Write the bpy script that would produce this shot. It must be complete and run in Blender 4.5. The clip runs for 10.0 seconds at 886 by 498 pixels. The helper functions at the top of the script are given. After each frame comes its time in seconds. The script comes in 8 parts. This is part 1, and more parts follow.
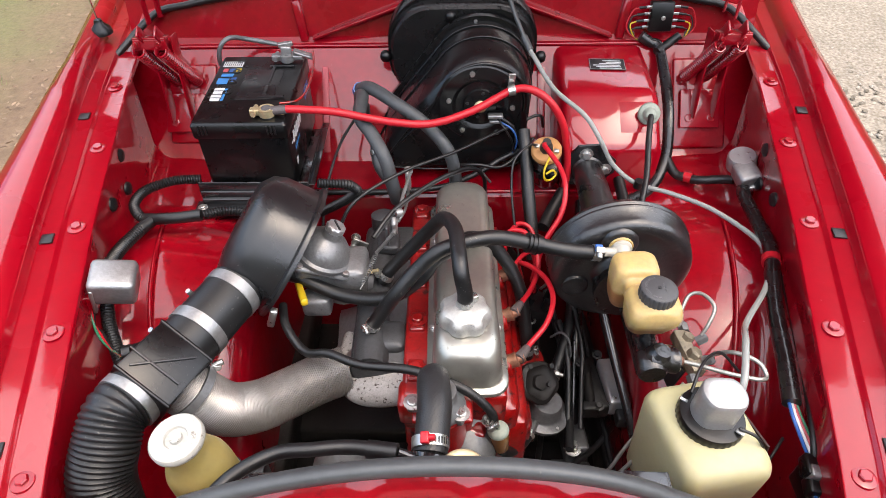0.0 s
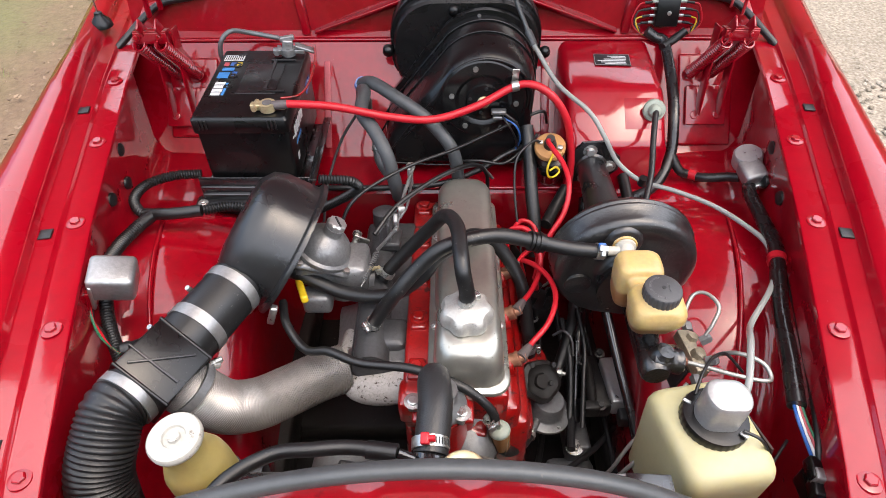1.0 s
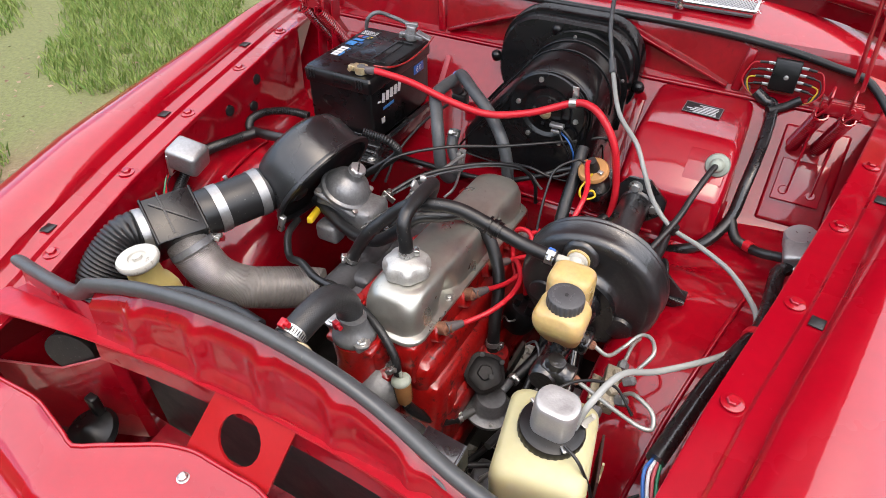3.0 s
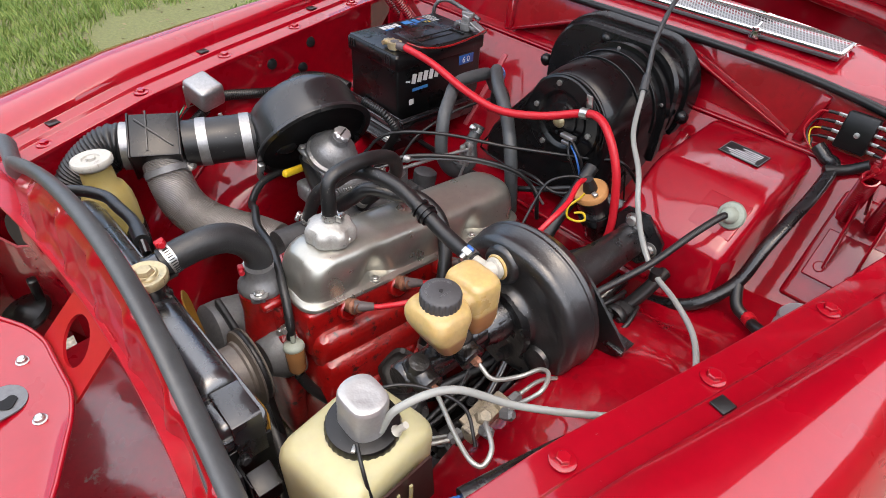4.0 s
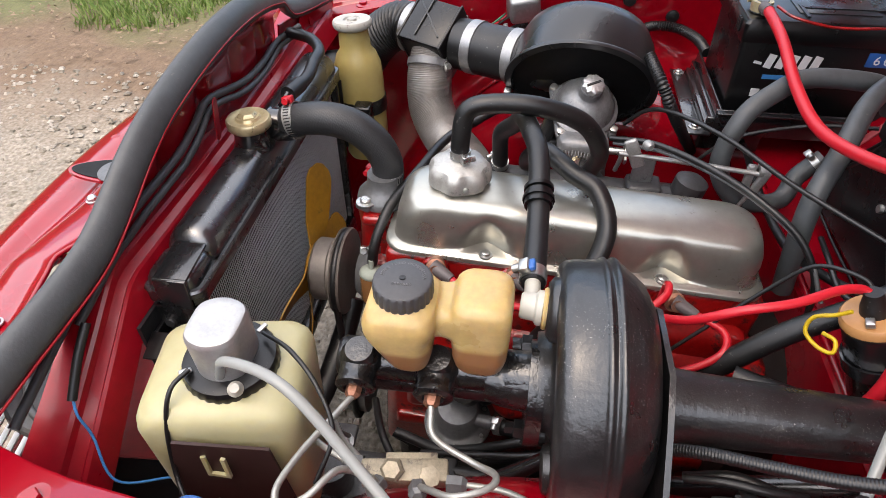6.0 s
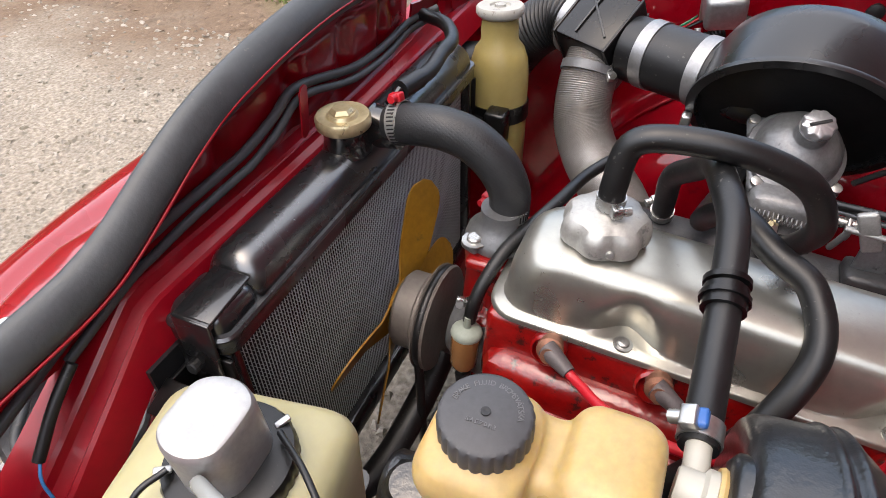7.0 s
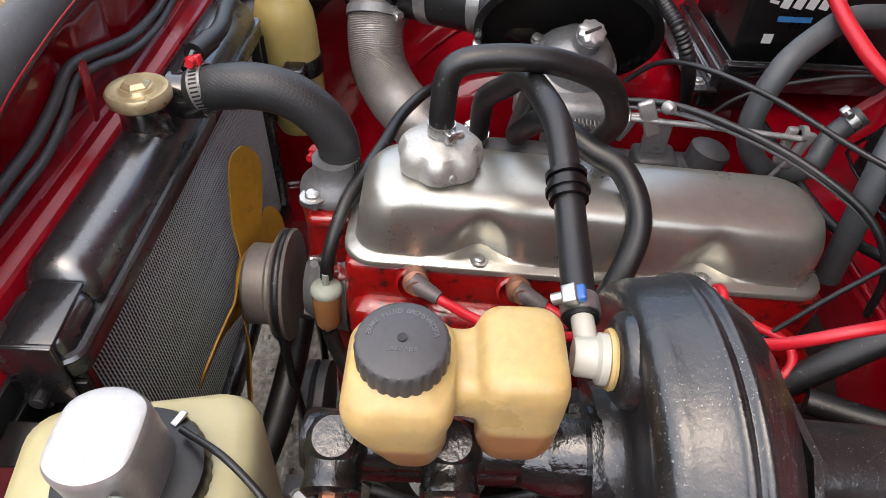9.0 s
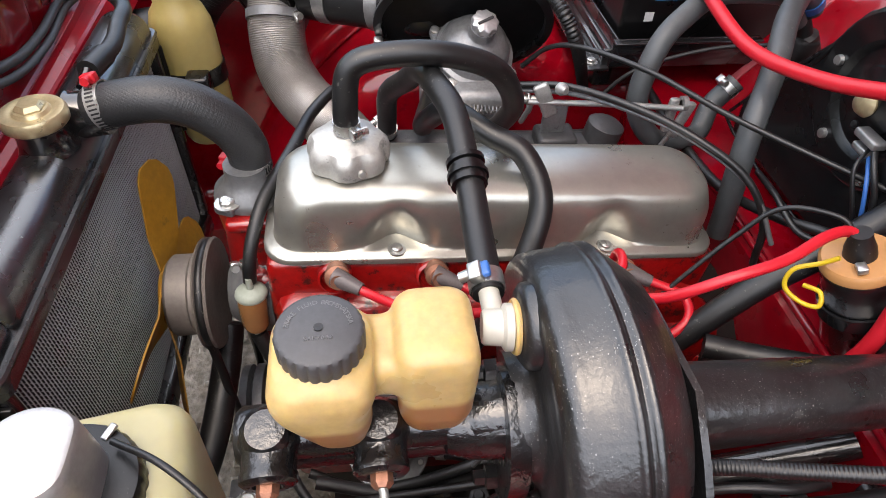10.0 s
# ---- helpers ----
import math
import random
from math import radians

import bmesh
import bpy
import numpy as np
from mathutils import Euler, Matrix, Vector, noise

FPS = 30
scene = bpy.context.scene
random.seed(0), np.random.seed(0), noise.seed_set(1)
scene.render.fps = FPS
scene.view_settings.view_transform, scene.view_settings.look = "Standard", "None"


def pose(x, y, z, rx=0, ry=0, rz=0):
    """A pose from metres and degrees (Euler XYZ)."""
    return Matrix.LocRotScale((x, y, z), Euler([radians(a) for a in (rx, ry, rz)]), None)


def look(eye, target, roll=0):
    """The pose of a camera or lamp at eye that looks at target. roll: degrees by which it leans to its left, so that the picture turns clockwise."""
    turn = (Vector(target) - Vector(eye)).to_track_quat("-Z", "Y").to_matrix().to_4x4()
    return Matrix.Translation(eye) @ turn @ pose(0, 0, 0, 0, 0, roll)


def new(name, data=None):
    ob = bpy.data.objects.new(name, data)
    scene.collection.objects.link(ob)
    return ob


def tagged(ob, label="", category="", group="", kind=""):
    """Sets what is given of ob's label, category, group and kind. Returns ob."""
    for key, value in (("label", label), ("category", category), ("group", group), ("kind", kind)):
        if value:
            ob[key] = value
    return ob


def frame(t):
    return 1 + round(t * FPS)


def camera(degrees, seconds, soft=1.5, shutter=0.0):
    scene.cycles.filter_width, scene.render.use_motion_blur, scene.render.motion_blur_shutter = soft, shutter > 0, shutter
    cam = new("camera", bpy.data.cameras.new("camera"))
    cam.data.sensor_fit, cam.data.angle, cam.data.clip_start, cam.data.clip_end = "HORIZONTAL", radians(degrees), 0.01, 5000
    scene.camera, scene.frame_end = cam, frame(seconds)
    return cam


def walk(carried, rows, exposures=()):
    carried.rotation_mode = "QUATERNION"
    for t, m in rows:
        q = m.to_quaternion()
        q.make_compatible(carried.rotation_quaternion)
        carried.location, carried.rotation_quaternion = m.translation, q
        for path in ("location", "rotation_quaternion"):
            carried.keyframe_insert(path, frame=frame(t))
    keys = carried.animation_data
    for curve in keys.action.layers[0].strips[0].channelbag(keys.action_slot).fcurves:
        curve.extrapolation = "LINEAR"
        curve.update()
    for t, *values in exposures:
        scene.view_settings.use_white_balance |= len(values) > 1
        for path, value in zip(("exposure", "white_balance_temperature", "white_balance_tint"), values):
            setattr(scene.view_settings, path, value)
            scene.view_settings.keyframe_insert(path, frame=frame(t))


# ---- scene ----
cam = camera(71.0, 10.0, soft=0.85)
PATH = [
    (0, (0.009, 0.089, 1.61), (-0.005, 1.521, 0.213), -0.8),
    (0.5, (0.009, 0.096, 1.611), (-0.014, 1.529, 0.216), -1.0),
    (1, (0.01, 0.1, 1.607), (-0.012, 1.518, 0.197), -0.7),
    (1.5, (0.072, 0.09, 1.602), (-0.083, 1.519, 0.212), -0.7),
    (2, (0.198, 0.086, 1.597), (-0.098, 1.532, 0.247), 2.5),
    (2.5, (0.295, 0.057, 1.576), (-0.226, 1.489, 0.281), 1.0),
    (2.7, (0.345, 0.045, 1.575), (-0.249, 1.428, 0.258), 0.2),
    (3.8, (0.689, 0.208, 1.5), (-0.411, 1.352, 0.282), 2.0),
    (4, (0.703, 0.279, 1.472), (-0.434, 1.367, 0.238), 3.2),
    (4.2, (0.713, 0.345, 1.45), (-0.492, 1.312, 0.181), 2.4),
    (4.5, (0.724, 0.426, 1.43), (-0.563, 1.231, 0.128), 2.9),
    (5, (0.766, 0.581, 1.413), (-0.736, 0.946, 0.144), 3.5),
    (5.2, (0.764, 0.616, 1.406), (-0.772, 0.875, 0.152), 2.4),
    (6.3, (0.602, 0.774, 1.314), (-0.853, 0.376, 0.0), -1.0),
    (6.5, (0.553, 0.763, 1.304), (-0.894, 0.275, 0.013), -1.0),
    (7, (0.48, 0.722, 1.251), (-0.885, 0.106, -0.074), -1.2),
    (7.5, (0.461, 0.7, 1.224), (-0.927, 0.142, -0.103), 1.0),
    (8, (0.461, 0.696, 1.23), (-0.939, 0.144, -0.087), 0.9),
    (8.5, (0.469, 0.706, 1.237), (-0.931, 0.191, -0.095), -0.1),
    (8.8, (0.486, 0.694, 1.237), (-0.975, 0.436, -0.104), 1.3),
    (9, (0.504, 0.682, 1.239), (-0.92, 0.693, -0.165), 2.6),
    (9.5, (0.532, 0.685, 1.24), (-0.851, 0.911, -0.186), 4.1),
    (10, (0.525, 0.699, 1.256), (-0.87, 0.915, -0.161), 2.7),
]
walk(cam, [(t, look(eye, target, roll)) for t, eye, target, roll in PATH], [(0, 1.95, 7050, 11), (2.7, 1.93, 7050, 11), (4, 1.77, 7050, 11), (5.2, 1.80, 7050, 11), (6.5, 1.72, 7050, 11), (8.5, 1.79, 7050, 11), (9, 1.77, 7050, 11), (10, 1.97, 7050, 11)])

# ---------------------------------------------------------------- light
world = bpy.data.worlds.new("sky")
scene.world = world
world.use_nodes = True
wn = world.node_tree.nodes
sky = wn.new("ShaderNodeTexSky")
sky.sky_type, sky.sun_disc = "NISHITA", False
sky.sun_elevation, sky.sun_rotation = radians(70), radians(116)
sky.air_density, sky.dust_density, sky.ozone_density = 1.0, 2.5, 1.0
wn["Background"].inputs["Strength"].default_value = 0.15
world.node_tree.links.new(sky.outputs[0], wn["Background"].inputs["Color"])
sun_data = bpy.data.lights.new("sun", "SUN")
sun_data.energy, sun_data.angle, sun_data.color = 1.5, radians(150), (1.0, 0.97, 0.92)
sun = new("sun", sun_data)
sun.matrix_world = look((1.5, 0.0, 6.0), (0, 0.6, 0.8))


# ---------------------------------------------------------------- materials
def mat(name, color, rough=0.5, metal=0.0, var=0.12, scale=12.0, bump=0.0, bump_scale=200.0, coat=0.0,
        spots=None, spot_amount=0.5, spot_scale=40.0, rough_var=0.1, transmission=0.0, sss=0.0, sss_color=None, ior=1.45, spec=0.5, flecks=None, fleck_amount=0.1, fleck_scale=150.0, dust=0.0, coat_ior=1.5):
    """Procedural surface: colour varied at two scales, optional spots of a second colour, fine relief."""
    m = bpy.data.materials.new(name)
    m.use_nodes = True
    nt = m.node_tree
    n, l = nt.nodes, nt.links
    b = n["Principled BSDF"]
    tc = n.new("ShaderNodeTexCoord")
    def noise_tex(sc, detail=4.0, rg=0.6):
        t = n.new("ShaderNodeTexNoise")
        t.inputs["Scale"].default_value, t.inputs["Detail"].default_value, t.inputs["Roughness"].default_value = sc, detail, rg
        l.new(tc.outputs["Object"], t.inputs["Vector"])
        return t
    big, small = noise_tex(scale), noise_tex(scale * 9, 3.0)
    add = n.new("ShaderNodeMath"); add.operation = "ADD"
    l.new(big.outputs["Fac"], add.inputs[0]); l.new(small.outputs["Fac"], add.inputs[1])
    mr = n.new("ShaderNodeMapRange")
    mr.inputs["From Min"].default_value, mr.inputs["From Max"].default_value = 0.6, 1.4
    mr.inputs["To Min"].default_value, mr.inputs["To Max"].default_value = 1 - var, 1 + var
    l.new(add.outputs[0], mr.inputs["Value"])
    mul = n.new("ShaderNodeVectorMath"); mul.operation = "SCALE"
    mul.inputs[0].default_value = color
    l.new(mr.outputs[0], mul.inputs["Scale"])
    col = mul.outputs[0]
    if spots:
        st = noise_tex(spot_scale, 6.0, 0.7)
        ramp = n.new("ShaderNodeMapRange")
        edge = 0.72 - 0.3 * spot_amount
        ramp.inputs["From Min"].default_value, ramp.inputs["From Max"].default_value = edge, edge + 0.06
        l.new(st.outputs["Fac"], ramp.inputs["Value"])
        mix = n.new("ShaderNodeMix"); mix.data_type = "RGBA"
        l.new(ramp.outputs[0], mix.inputs["Factor"])
        l.new(col, mix.inputs["A"])
        mix.inputs["B"].default_value = (*spots, 1)
        col = mix.outputs["Result"]
    if flecks:
        ft = noise_tex(fleck_scale, 2.0, 0.5)
        fm = n.new("ShaderNodeMapRange")
        low = 0.80 - 0.25 * fleck_amount
        fm.inputs["From Min"].default_value, fm.inputs["From Max"].default_value = low, low + 0.03
        l.new(ft.outputs["Fac"], fm.inputs["Value"])
        patch = noise_tex(scale * 0.8, 2.0)
        pm = n.new("ShaderNodeMapRange")
        pm.inputs["From Min"].default_value, pm.inputs["From Max"].default_value = 0.42, 0.62
        l.new(patch.outputs["Fac"], pm.inputs["Value"])
        both = n.new("ShaderNodeMath"); both.operation = "MULTIPLY"
        l.new(fm.outputs[0], both.inputs[0]); l.new(pm.outputs[0], both.inputs[1])
        fx = n.new("ShaderNodeMix"); fx.data_type = "RGBA"
        l.new(both.outputs[0], fx.inputs["Factor"]); l.new(col, fx.inputs["A"])
        fx.inputs["B"].default_value = (*flecks, 1)
        col = fx.outputs["Result"]
    l.new(col, b.inputs["Base Color"])
    rr = n.new("ShaderNodeMapRange")
    rr.inputs["From Min"].default_value, rr.inputs["From Max"].default_value = 0.3, 0.7
    rr.inputs["To Min"].default_value, rr.inputs["To Max"].default_value = max(0.02, rough - rough_var), min(1, rough + rough_var)
    l.new(big.outputs["Fac"], rr.inputs["Value"])
    l.new(rr.outputs[0], b.inputs["Roughness"])
    b.inputs["Metallic"].default_value = metal
    b.inputs["IOR"].default_value = ior
    b.inputs["Specular IOR Level"].default_value = spec
    b.inputs["Coat Weight"].default_value, b.inputs["Coat Roughness"].default_value = coat, 0.06
    b.inputs["Coat IOR"].default_value = coat_ior
    b.inputs["Transmission Weight"].default_value = transmission
    if dust:
        b.inputs["Sheen Weight"].default_value, b.inputs["Sheen Roughness"].default_value = dust, 0.45
        b.inputs["Sheen Tint"].default_value = (0.95, 0.93, 0.93, 1)
    if sss:
        b.inputs["Subsurface Weight"].default_value, b.inputs["Subsurface Scale"].default_value = sss, 0.01
        b.inputs["Subsurface Radius"].default_value = sss_color or (1, 0.8, 0.5)
    if bump:
        bt = noise_tex(bump_scale, 3.0)
        bp = n.new("ShaderNodeBump")
        bp.inputs["Strength"].default_value, bp.inputs["Distance"].default_value = bump, 0.001
        l.new(bt.outputs["Fac"], bp.inputs["Height"])
        l.new(bp.outputs[0], b.inputs["Normal"])
        if coat:
            l.new(bp.outputs[0], b.inputs["Coat Normal"])
    return m


RED = mat("red_body_paint", (0.236, 0.0010, 0.0074), 0.30, var=0.10, scale=5, bump=0.10, bump_scale=60, coat=1.0, coat_ior=1.55, rough_var=0.08, spec=0.15, flecks=(0.2772, 0.066, 0.0726), fleck_amount=0.16, fleck_scale=300,
          spots=(0.2178, 0.0132, 0.0198), spot_amount=0.12, spot_scale=22)
RED_BAY = mat("red_bay_paint", (0.225, 0.0010, 0.0066), 0.32, var=0.18, scale=7, bump=0.30, bump_scale=38, flecks=(0.264, 0.0726, 0.0726), fleck_amount=0.25, fleck_scale=240, coat=0.85, coat_ior=1.55, rough_var=0.12, spec=0.1,
              spots=(0.165, 0.00264, 0.0066), spot_amount=0.35, spot_scale=30)
RED_SATIN = mat("satin_crimson_paint", (0.29, 0.0028, 0.0105), 0.36, var=0.2, scale=8, bump=0.25, bump_scale=50, coat=0.25, coat_ior=1.45, rough_var=0.12, spec=0.5, flecks=(0.264, 0.0726, 0.0726), fleck_amount=0.25, fleck_scale=240)
RED_ENGINE = mat("red_engine_paint", (0.225, 0.0026, 0.0026), 0.36, var=0.3, scale=15, bump=1.0, bump_scale=60, coat=0.8,
                 spots=(0.033, 0.0066, 0.00528), spot_amount=0.52, spot_scale=34)
RED_PLAIN = mat("bright_red_bracket_paint", (0.2772, 0.00396, 0.0066), 0.42, var=0.1, scale=12, bump=0.06, coat=0.2)
WORN_RED = mat("chipped_red_paint", (0.26, 0.004, 0.012), 0.34, var=0.2, scale=8, bump=0.3, bump_scale=60, coat=0.8, coat_ior=1.6, spots=(0.2376, 0.165, 0.1452), spot_amount=0.22, spot_scale=14)
RED_CABLE = mat("red_cable_jacket", (0.4092, 0.00792, 0.0165), 0.4, var=0.08, scale=20)
PINK_WORN = mat("worn_pale_edge", (0.363, 0.066, 0.0792), 0.5, var=0.2, scale=20)
RUBBER = mat("black_rubber", (0.005544, 0.005742, 0.006138), 0.42, ior=1.5, flecks=(0.066, 0.0627, 0.0561), fleck_amount=0.5, fleck_scale=220, var=0.25, scale=18, bump=0.15, bump_scale=300)
RUBBER_GREY = mat("weathered_grey_rubber", (0.044, 0.048, 0.0505), 0.48, ior=1.5, flecks=(0.0792, 0.0759, 0.0693), fleck_amount=0.5, fleck_scale=200, var=0.25, scale=9, bump=0.2, bump_scale=260)
PLASTIC = mat("black_plastic", (0.0030, 0.0030, 0.0033), 0.33, flecks=(0.0792, 0.0726, 0.066), fleck_amount=0.3, fleck_scale=500, var=0.25, scale=10, bump=0.12, bump_scale=300, spots=(0.0198, 0.01914, 0.01782), spot_amount=0.2, spot_scale=90)
PLASTIC_GREY = mat("worn_black_plastic", (0.0103, 0.01069, 0.01148), 0.30, ior=1.55, flecks=(0.0858, 0.0825, 0.0759), fleck_amount=0.3, fleck_scale=320, var=0.25, scale=8, bump=0.1, bump_scale=250)
PLASTIC_MID = mat("black_moulded_plastic", (0.0050, 0.0050, 0.0054), 0.25, var=0.25, scale=10, bump=0.08, bump_scale=300, spots=(0.033, 0.03168, 0.0297), spot_amount=0.1, spot_scale=70)
BLACK_PAINT = mat("black_gloss_paint", (0.00792, 0.00792, 0.008712), 0.26, var=0.35, scale=12, bump=0.15, bump_scale=120, coat=0.8, ior=1.5, spots=(0.0396, 0.03828, 0.0363), spot_amount=0.2, spot_scale=60)
BLACK_DUSTY = mat("black_paint_dusty", (0.0085, 0.0085, 0.0090), 0.36, flecks=(0.26, 0.255, 0.245), fleck_amount=0.54, fleck_scale=760, var=0.55, scale=11, bump=0.65, bump_scale=110, rough_var=0.14, ior=1.55, coat=0.35,
                  spots=(0.030, 0.030, 0.029), spot_amount=0.32, spot_scale=26)
BLACK_CAST = mat("black_painted_casting", (0.004752, 0.004752, 0.005148), 0.30, var=0.3, scale=20, bump=1.0, bump_scale=150, coat=0.8)
DARK = mat("dark_metal", (0.01188, 0.01188, 0.01267), 0.5, var=0.4, scale=20, bump=0.5, bump_scale=80)
GRIME = mat("oily_grime", (0.00792, 0.007128, 0.006732), 0.55, var=0.6, scale=25, bump=0.8, bump_scale=60, spots=(0.0726, 0.0594, 0.0495), spot_amount=0.25, spot_scale=50)
SILVER = mat("silver_painted_steel", (0.37, 0.362, 0.322), 0.30, flecks=(0.1332, 0.1254, 0.1058), fleck_amount=0.25, fleck_scale=260, metal=0.82, var=0.10, scale=9, bump=0.12, bump_scale=300, rough_var=0.05, spots=(0.2586, 0.2507, 0.2194), spot_amount=0.3, spot_scale=50)
ALU = mat("cast_aluminium", (0.2923, 0.2923, 0.2923), 0.42, metal=0.8, var=0.2, scale=18, bump=0.4, bump_scale=220)
ALU_DARK = mat("dull_grey_casting", (0.1453, 0.1491, 0.1529), 0.5, metal=0.55, var=0.25, scale=18, bump=0.5, bump_scale=160)
MANIFOLD = mat("dark_grey_manifold", (0.055, 0.056, 0.059), 0.48, metal=0.4, var=0.3, scale=15, bump=0.6, bump_scale=140)
ALU_BRIGHT = mat("bright_aluminium", (0.4012, 0.4012, 0.4093), 0.36, metal=0.75, var=0.10, scale=14, bump=0.12, bump_scale=260, spots=(0.337, 0.337, 0.337), spot_amount=0.25, spot_scale=70)
CAP_SILVER = mat("dented_silver_cap", (0.367, 0.3593, 0.3364), 0.42, metal=0.55, var=0.2, scale=30, bump=0.15, bump_scale=160, spots=(0.2293, 0.2293, 0.2217), spot_amount=0.35, spot_scale=60)
FLEX = mat("aluminium_flex", (0.31, 0.295, 0.28), 0.40, metal=0.7, var=0.15, scale=10)
ZINC = mat("zinc_plated_steel", (0.4571, 0.4571, 0.4404), 0.32, metal=0.9, var=0.15, scale=40, bump=0.1)
BRASS = mat("gold_zinc", (0.4644, 0.387, 0.2322), 0.36, metal=0.6, var=0.2, scale=25, bump=0.15)
CHROME = mat("chrome", (0.6375, 0.6375, 0.646), 0.1, metal=1.0, var=0.03, rough_var=0.05)
RUSTY = mat("rusty_cast_iron", (0.3036, 0.2838, 0.2706), 0.65, var=0.3, scale=30, bump=0.6, bump_scale=120, spots=(0.0462, 0.0297, 0.02508), spot_amount=0.5, spot_scale=110)
BRASS_OLD = mat("tarnished_brass", (0.27, 0.235, 0.175), 0.5, metal=0.45, var=0.35, scale=40, bump=0.5, bump_scale=120, spots=(0.12, 0.10, 0.08), spot_amount=0.4, spot_scale=60)
PUMP_CAN = mat("dented_dull_aluminium", (0.35, 0.348, 0.342), 0.42, metal=0.6, var=0.12, scale=30, bump=0.9, bump_scale=55, rough_var=0.12, spots=(0.30, 0.30, 0.30), spot_amount=0.25, spot_scale=70)
COPPER = mat("copper_nut", (0.2855, 0.1348, 0.08723), 0.45, metal=0.7, var=0.3, scale=60, bump=0.3)
HDPE = mat("translucent_cream_plastic", (0.363, 0.3333, 0.1914), 0.40, var=0.07, scale=9, sss=0.35, sss_color=(1, 0.85, 0.4))
HDPE_OLD = mat("aged_cream_plastic", (0.2904, 0.231, 0.0825), 0.42, var=0.12, scale=9, sss=0.3, sss_color=(1, 0.8, 0.35))
AMBER = mat("amber_plastic", (0.40, 0.285, 0.120), 0.34, var=0.17, scale=16, bump=0.15, bump_scale=60, rough_var=0.1, sss=0.4, sss_color=(1, 0.6, 0.15))


def fluid_level(m, level, below):
    """Tints a translucent vessel below the level of the fluid that stands in it."""
    nt = m.node_tree
    n, l = nt.nodes, nt.links
    b = n["Principled BSDF"]
    src = b.inputs["Base Color"].links[0].from_socket
    geo, sep = n.new("ShaderNodeNewGeometry"), n.new("ShaderNodeSeparateXYZ")
    l.new(geo.outputs["Position"], sep.inputs[0])
    mr = n.new("ShaderNodeMapRange")
    mr.inputs["From Min"].default_value, mr.inputs["From Max"].default_value = level + 0.003, level - 0.003
    l.new(sep.outputs["Z"], mr.inputs["Value"])
    mix = n.new("ShaderNodeMix"); mix.data_type = "RGBA"
    l.new(mr.outputs[0], mix.inputs["Factor"])
    l.new(src, mix.inputs["A"])
    mix.inputs["B"].default_value = (*below, 1)
    l.new(mix.outputs["Result"], b.inputs["Base Color"])


fluid_level(AMBER, 0.909, (0.22, 0.105, 0.045))
WHITE_PL = mat("white_plastic", (0.363, 0.3498, 0.3036), 0.35, var=0.05, scale=15)
CREAM_CAP = mat("worn_white_cap", (0.3432, 0.3366, 0.3036), 0.5, var=0.15, scale=20, bump=0.15, spots=(0.1584, 0.1386, 0.1122), spot_amount=0.38, spot_scale=45)
YELLOW = mat("yellow_paint", (0.2376, 0.1122, 0.00792), 0.5, var=0.25, scale=14, bump=0.2, spots=(0.132, 0.0726, 0.0132), spot_amount=0.25, spot_scale=25)
YELLOW_WIRE = mat("yellow_jacket", (0.495, 0.33, 0.0132), 0.4, var=0.05)
BLUE = mat("blue_plastic", (0.0198, 0.0858, 0.2772), 0.35, var=0.1)
BLUE_LABEL = mat("blue_label", (0.033, 0.1716, 0.4092), 0.4, var=0.05)
WHITE_LABEL = mat("white_label", (0.528, 0.528, 0.528), 0.45, var=0.04)
GREEN_WIRE = mat("green_jacket", (0.0132, 0.132, 0.066), 0.4, var=0.05)
TAN = mat("tan_coil_cap", (0.363, 0.1782, 0.066), 0.35, var=0.1, scale=20)
CLEAR = mat("clear_vinyl_hose", (0.29, 0.30, 0.285), 0.12, var=0.02, scale=6, rough_var=0.02, transmission=0.25, ior=1.4)
GRILLE_BAR = mat("bright_grille_bar", (0.78, 0.77, 0.74), 0.4, metal=0.1, var=0.12, scale=20, spots=(0.2543, 0.2397, 0.218), spot_amount=0.3, spot_scale=60)
COPPER_PIPE = mat("grey_brake_pipe", (0.3251, 0.3251, 0.3019), 0.38, metal=0.6, var=0.2, scale=30)
BROWN = mat("dark_brown_bracket", (0.0297, 0.0132, 0.01188), 0.5, var=0.2)
GROM = mat("pale_green_grommet", (0.2244, 0.2508, 0.2112), 0.5, var=0.15, scale=25)
CARB_GREY = mat("stained_grey_casting", (0.17, 0.172, 0.175), 0.42, metal=0.55, var=0.3, scale=22, bump=0.6, bump_scale=140, spots=(0.07, 0.07, 0.07), spot_amount=0.3, spot_scale=60)
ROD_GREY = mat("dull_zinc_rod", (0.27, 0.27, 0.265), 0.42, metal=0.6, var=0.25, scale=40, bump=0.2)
PLATE = mat("black_data_plate", (0.00924, 0.00924, 0.00924), 0.5, var=0.2)
FUEL = mat("amber_fuel", (0.363, 0.1716, 0.066), 0.2, var=0.1, transmission=0.3)
CAP_GREY = mat("weathered_cap_plastic", (0.0462, 0.0462, 0.04884), 0.5, var=0.2, scale=25, bump=0.1, bump_scale=300)
CAP_PALE = mat("rubbed_cap_lettering", (0.099, 0.099, 0.1023), 0.5, var=0.2, scale=60)
CORE = mat("radiator_fins", (0.62, 0.63, 0.64), 0.36, metal=0.3, var=0.3, scale=30)
TAPE_BLACK = mat("black_taped_loom", (0.005544, 0.005544, 0.00594), 0.28, var=0.3, scale=25, bump=0.8, bump_scale=70, coat=0.3)


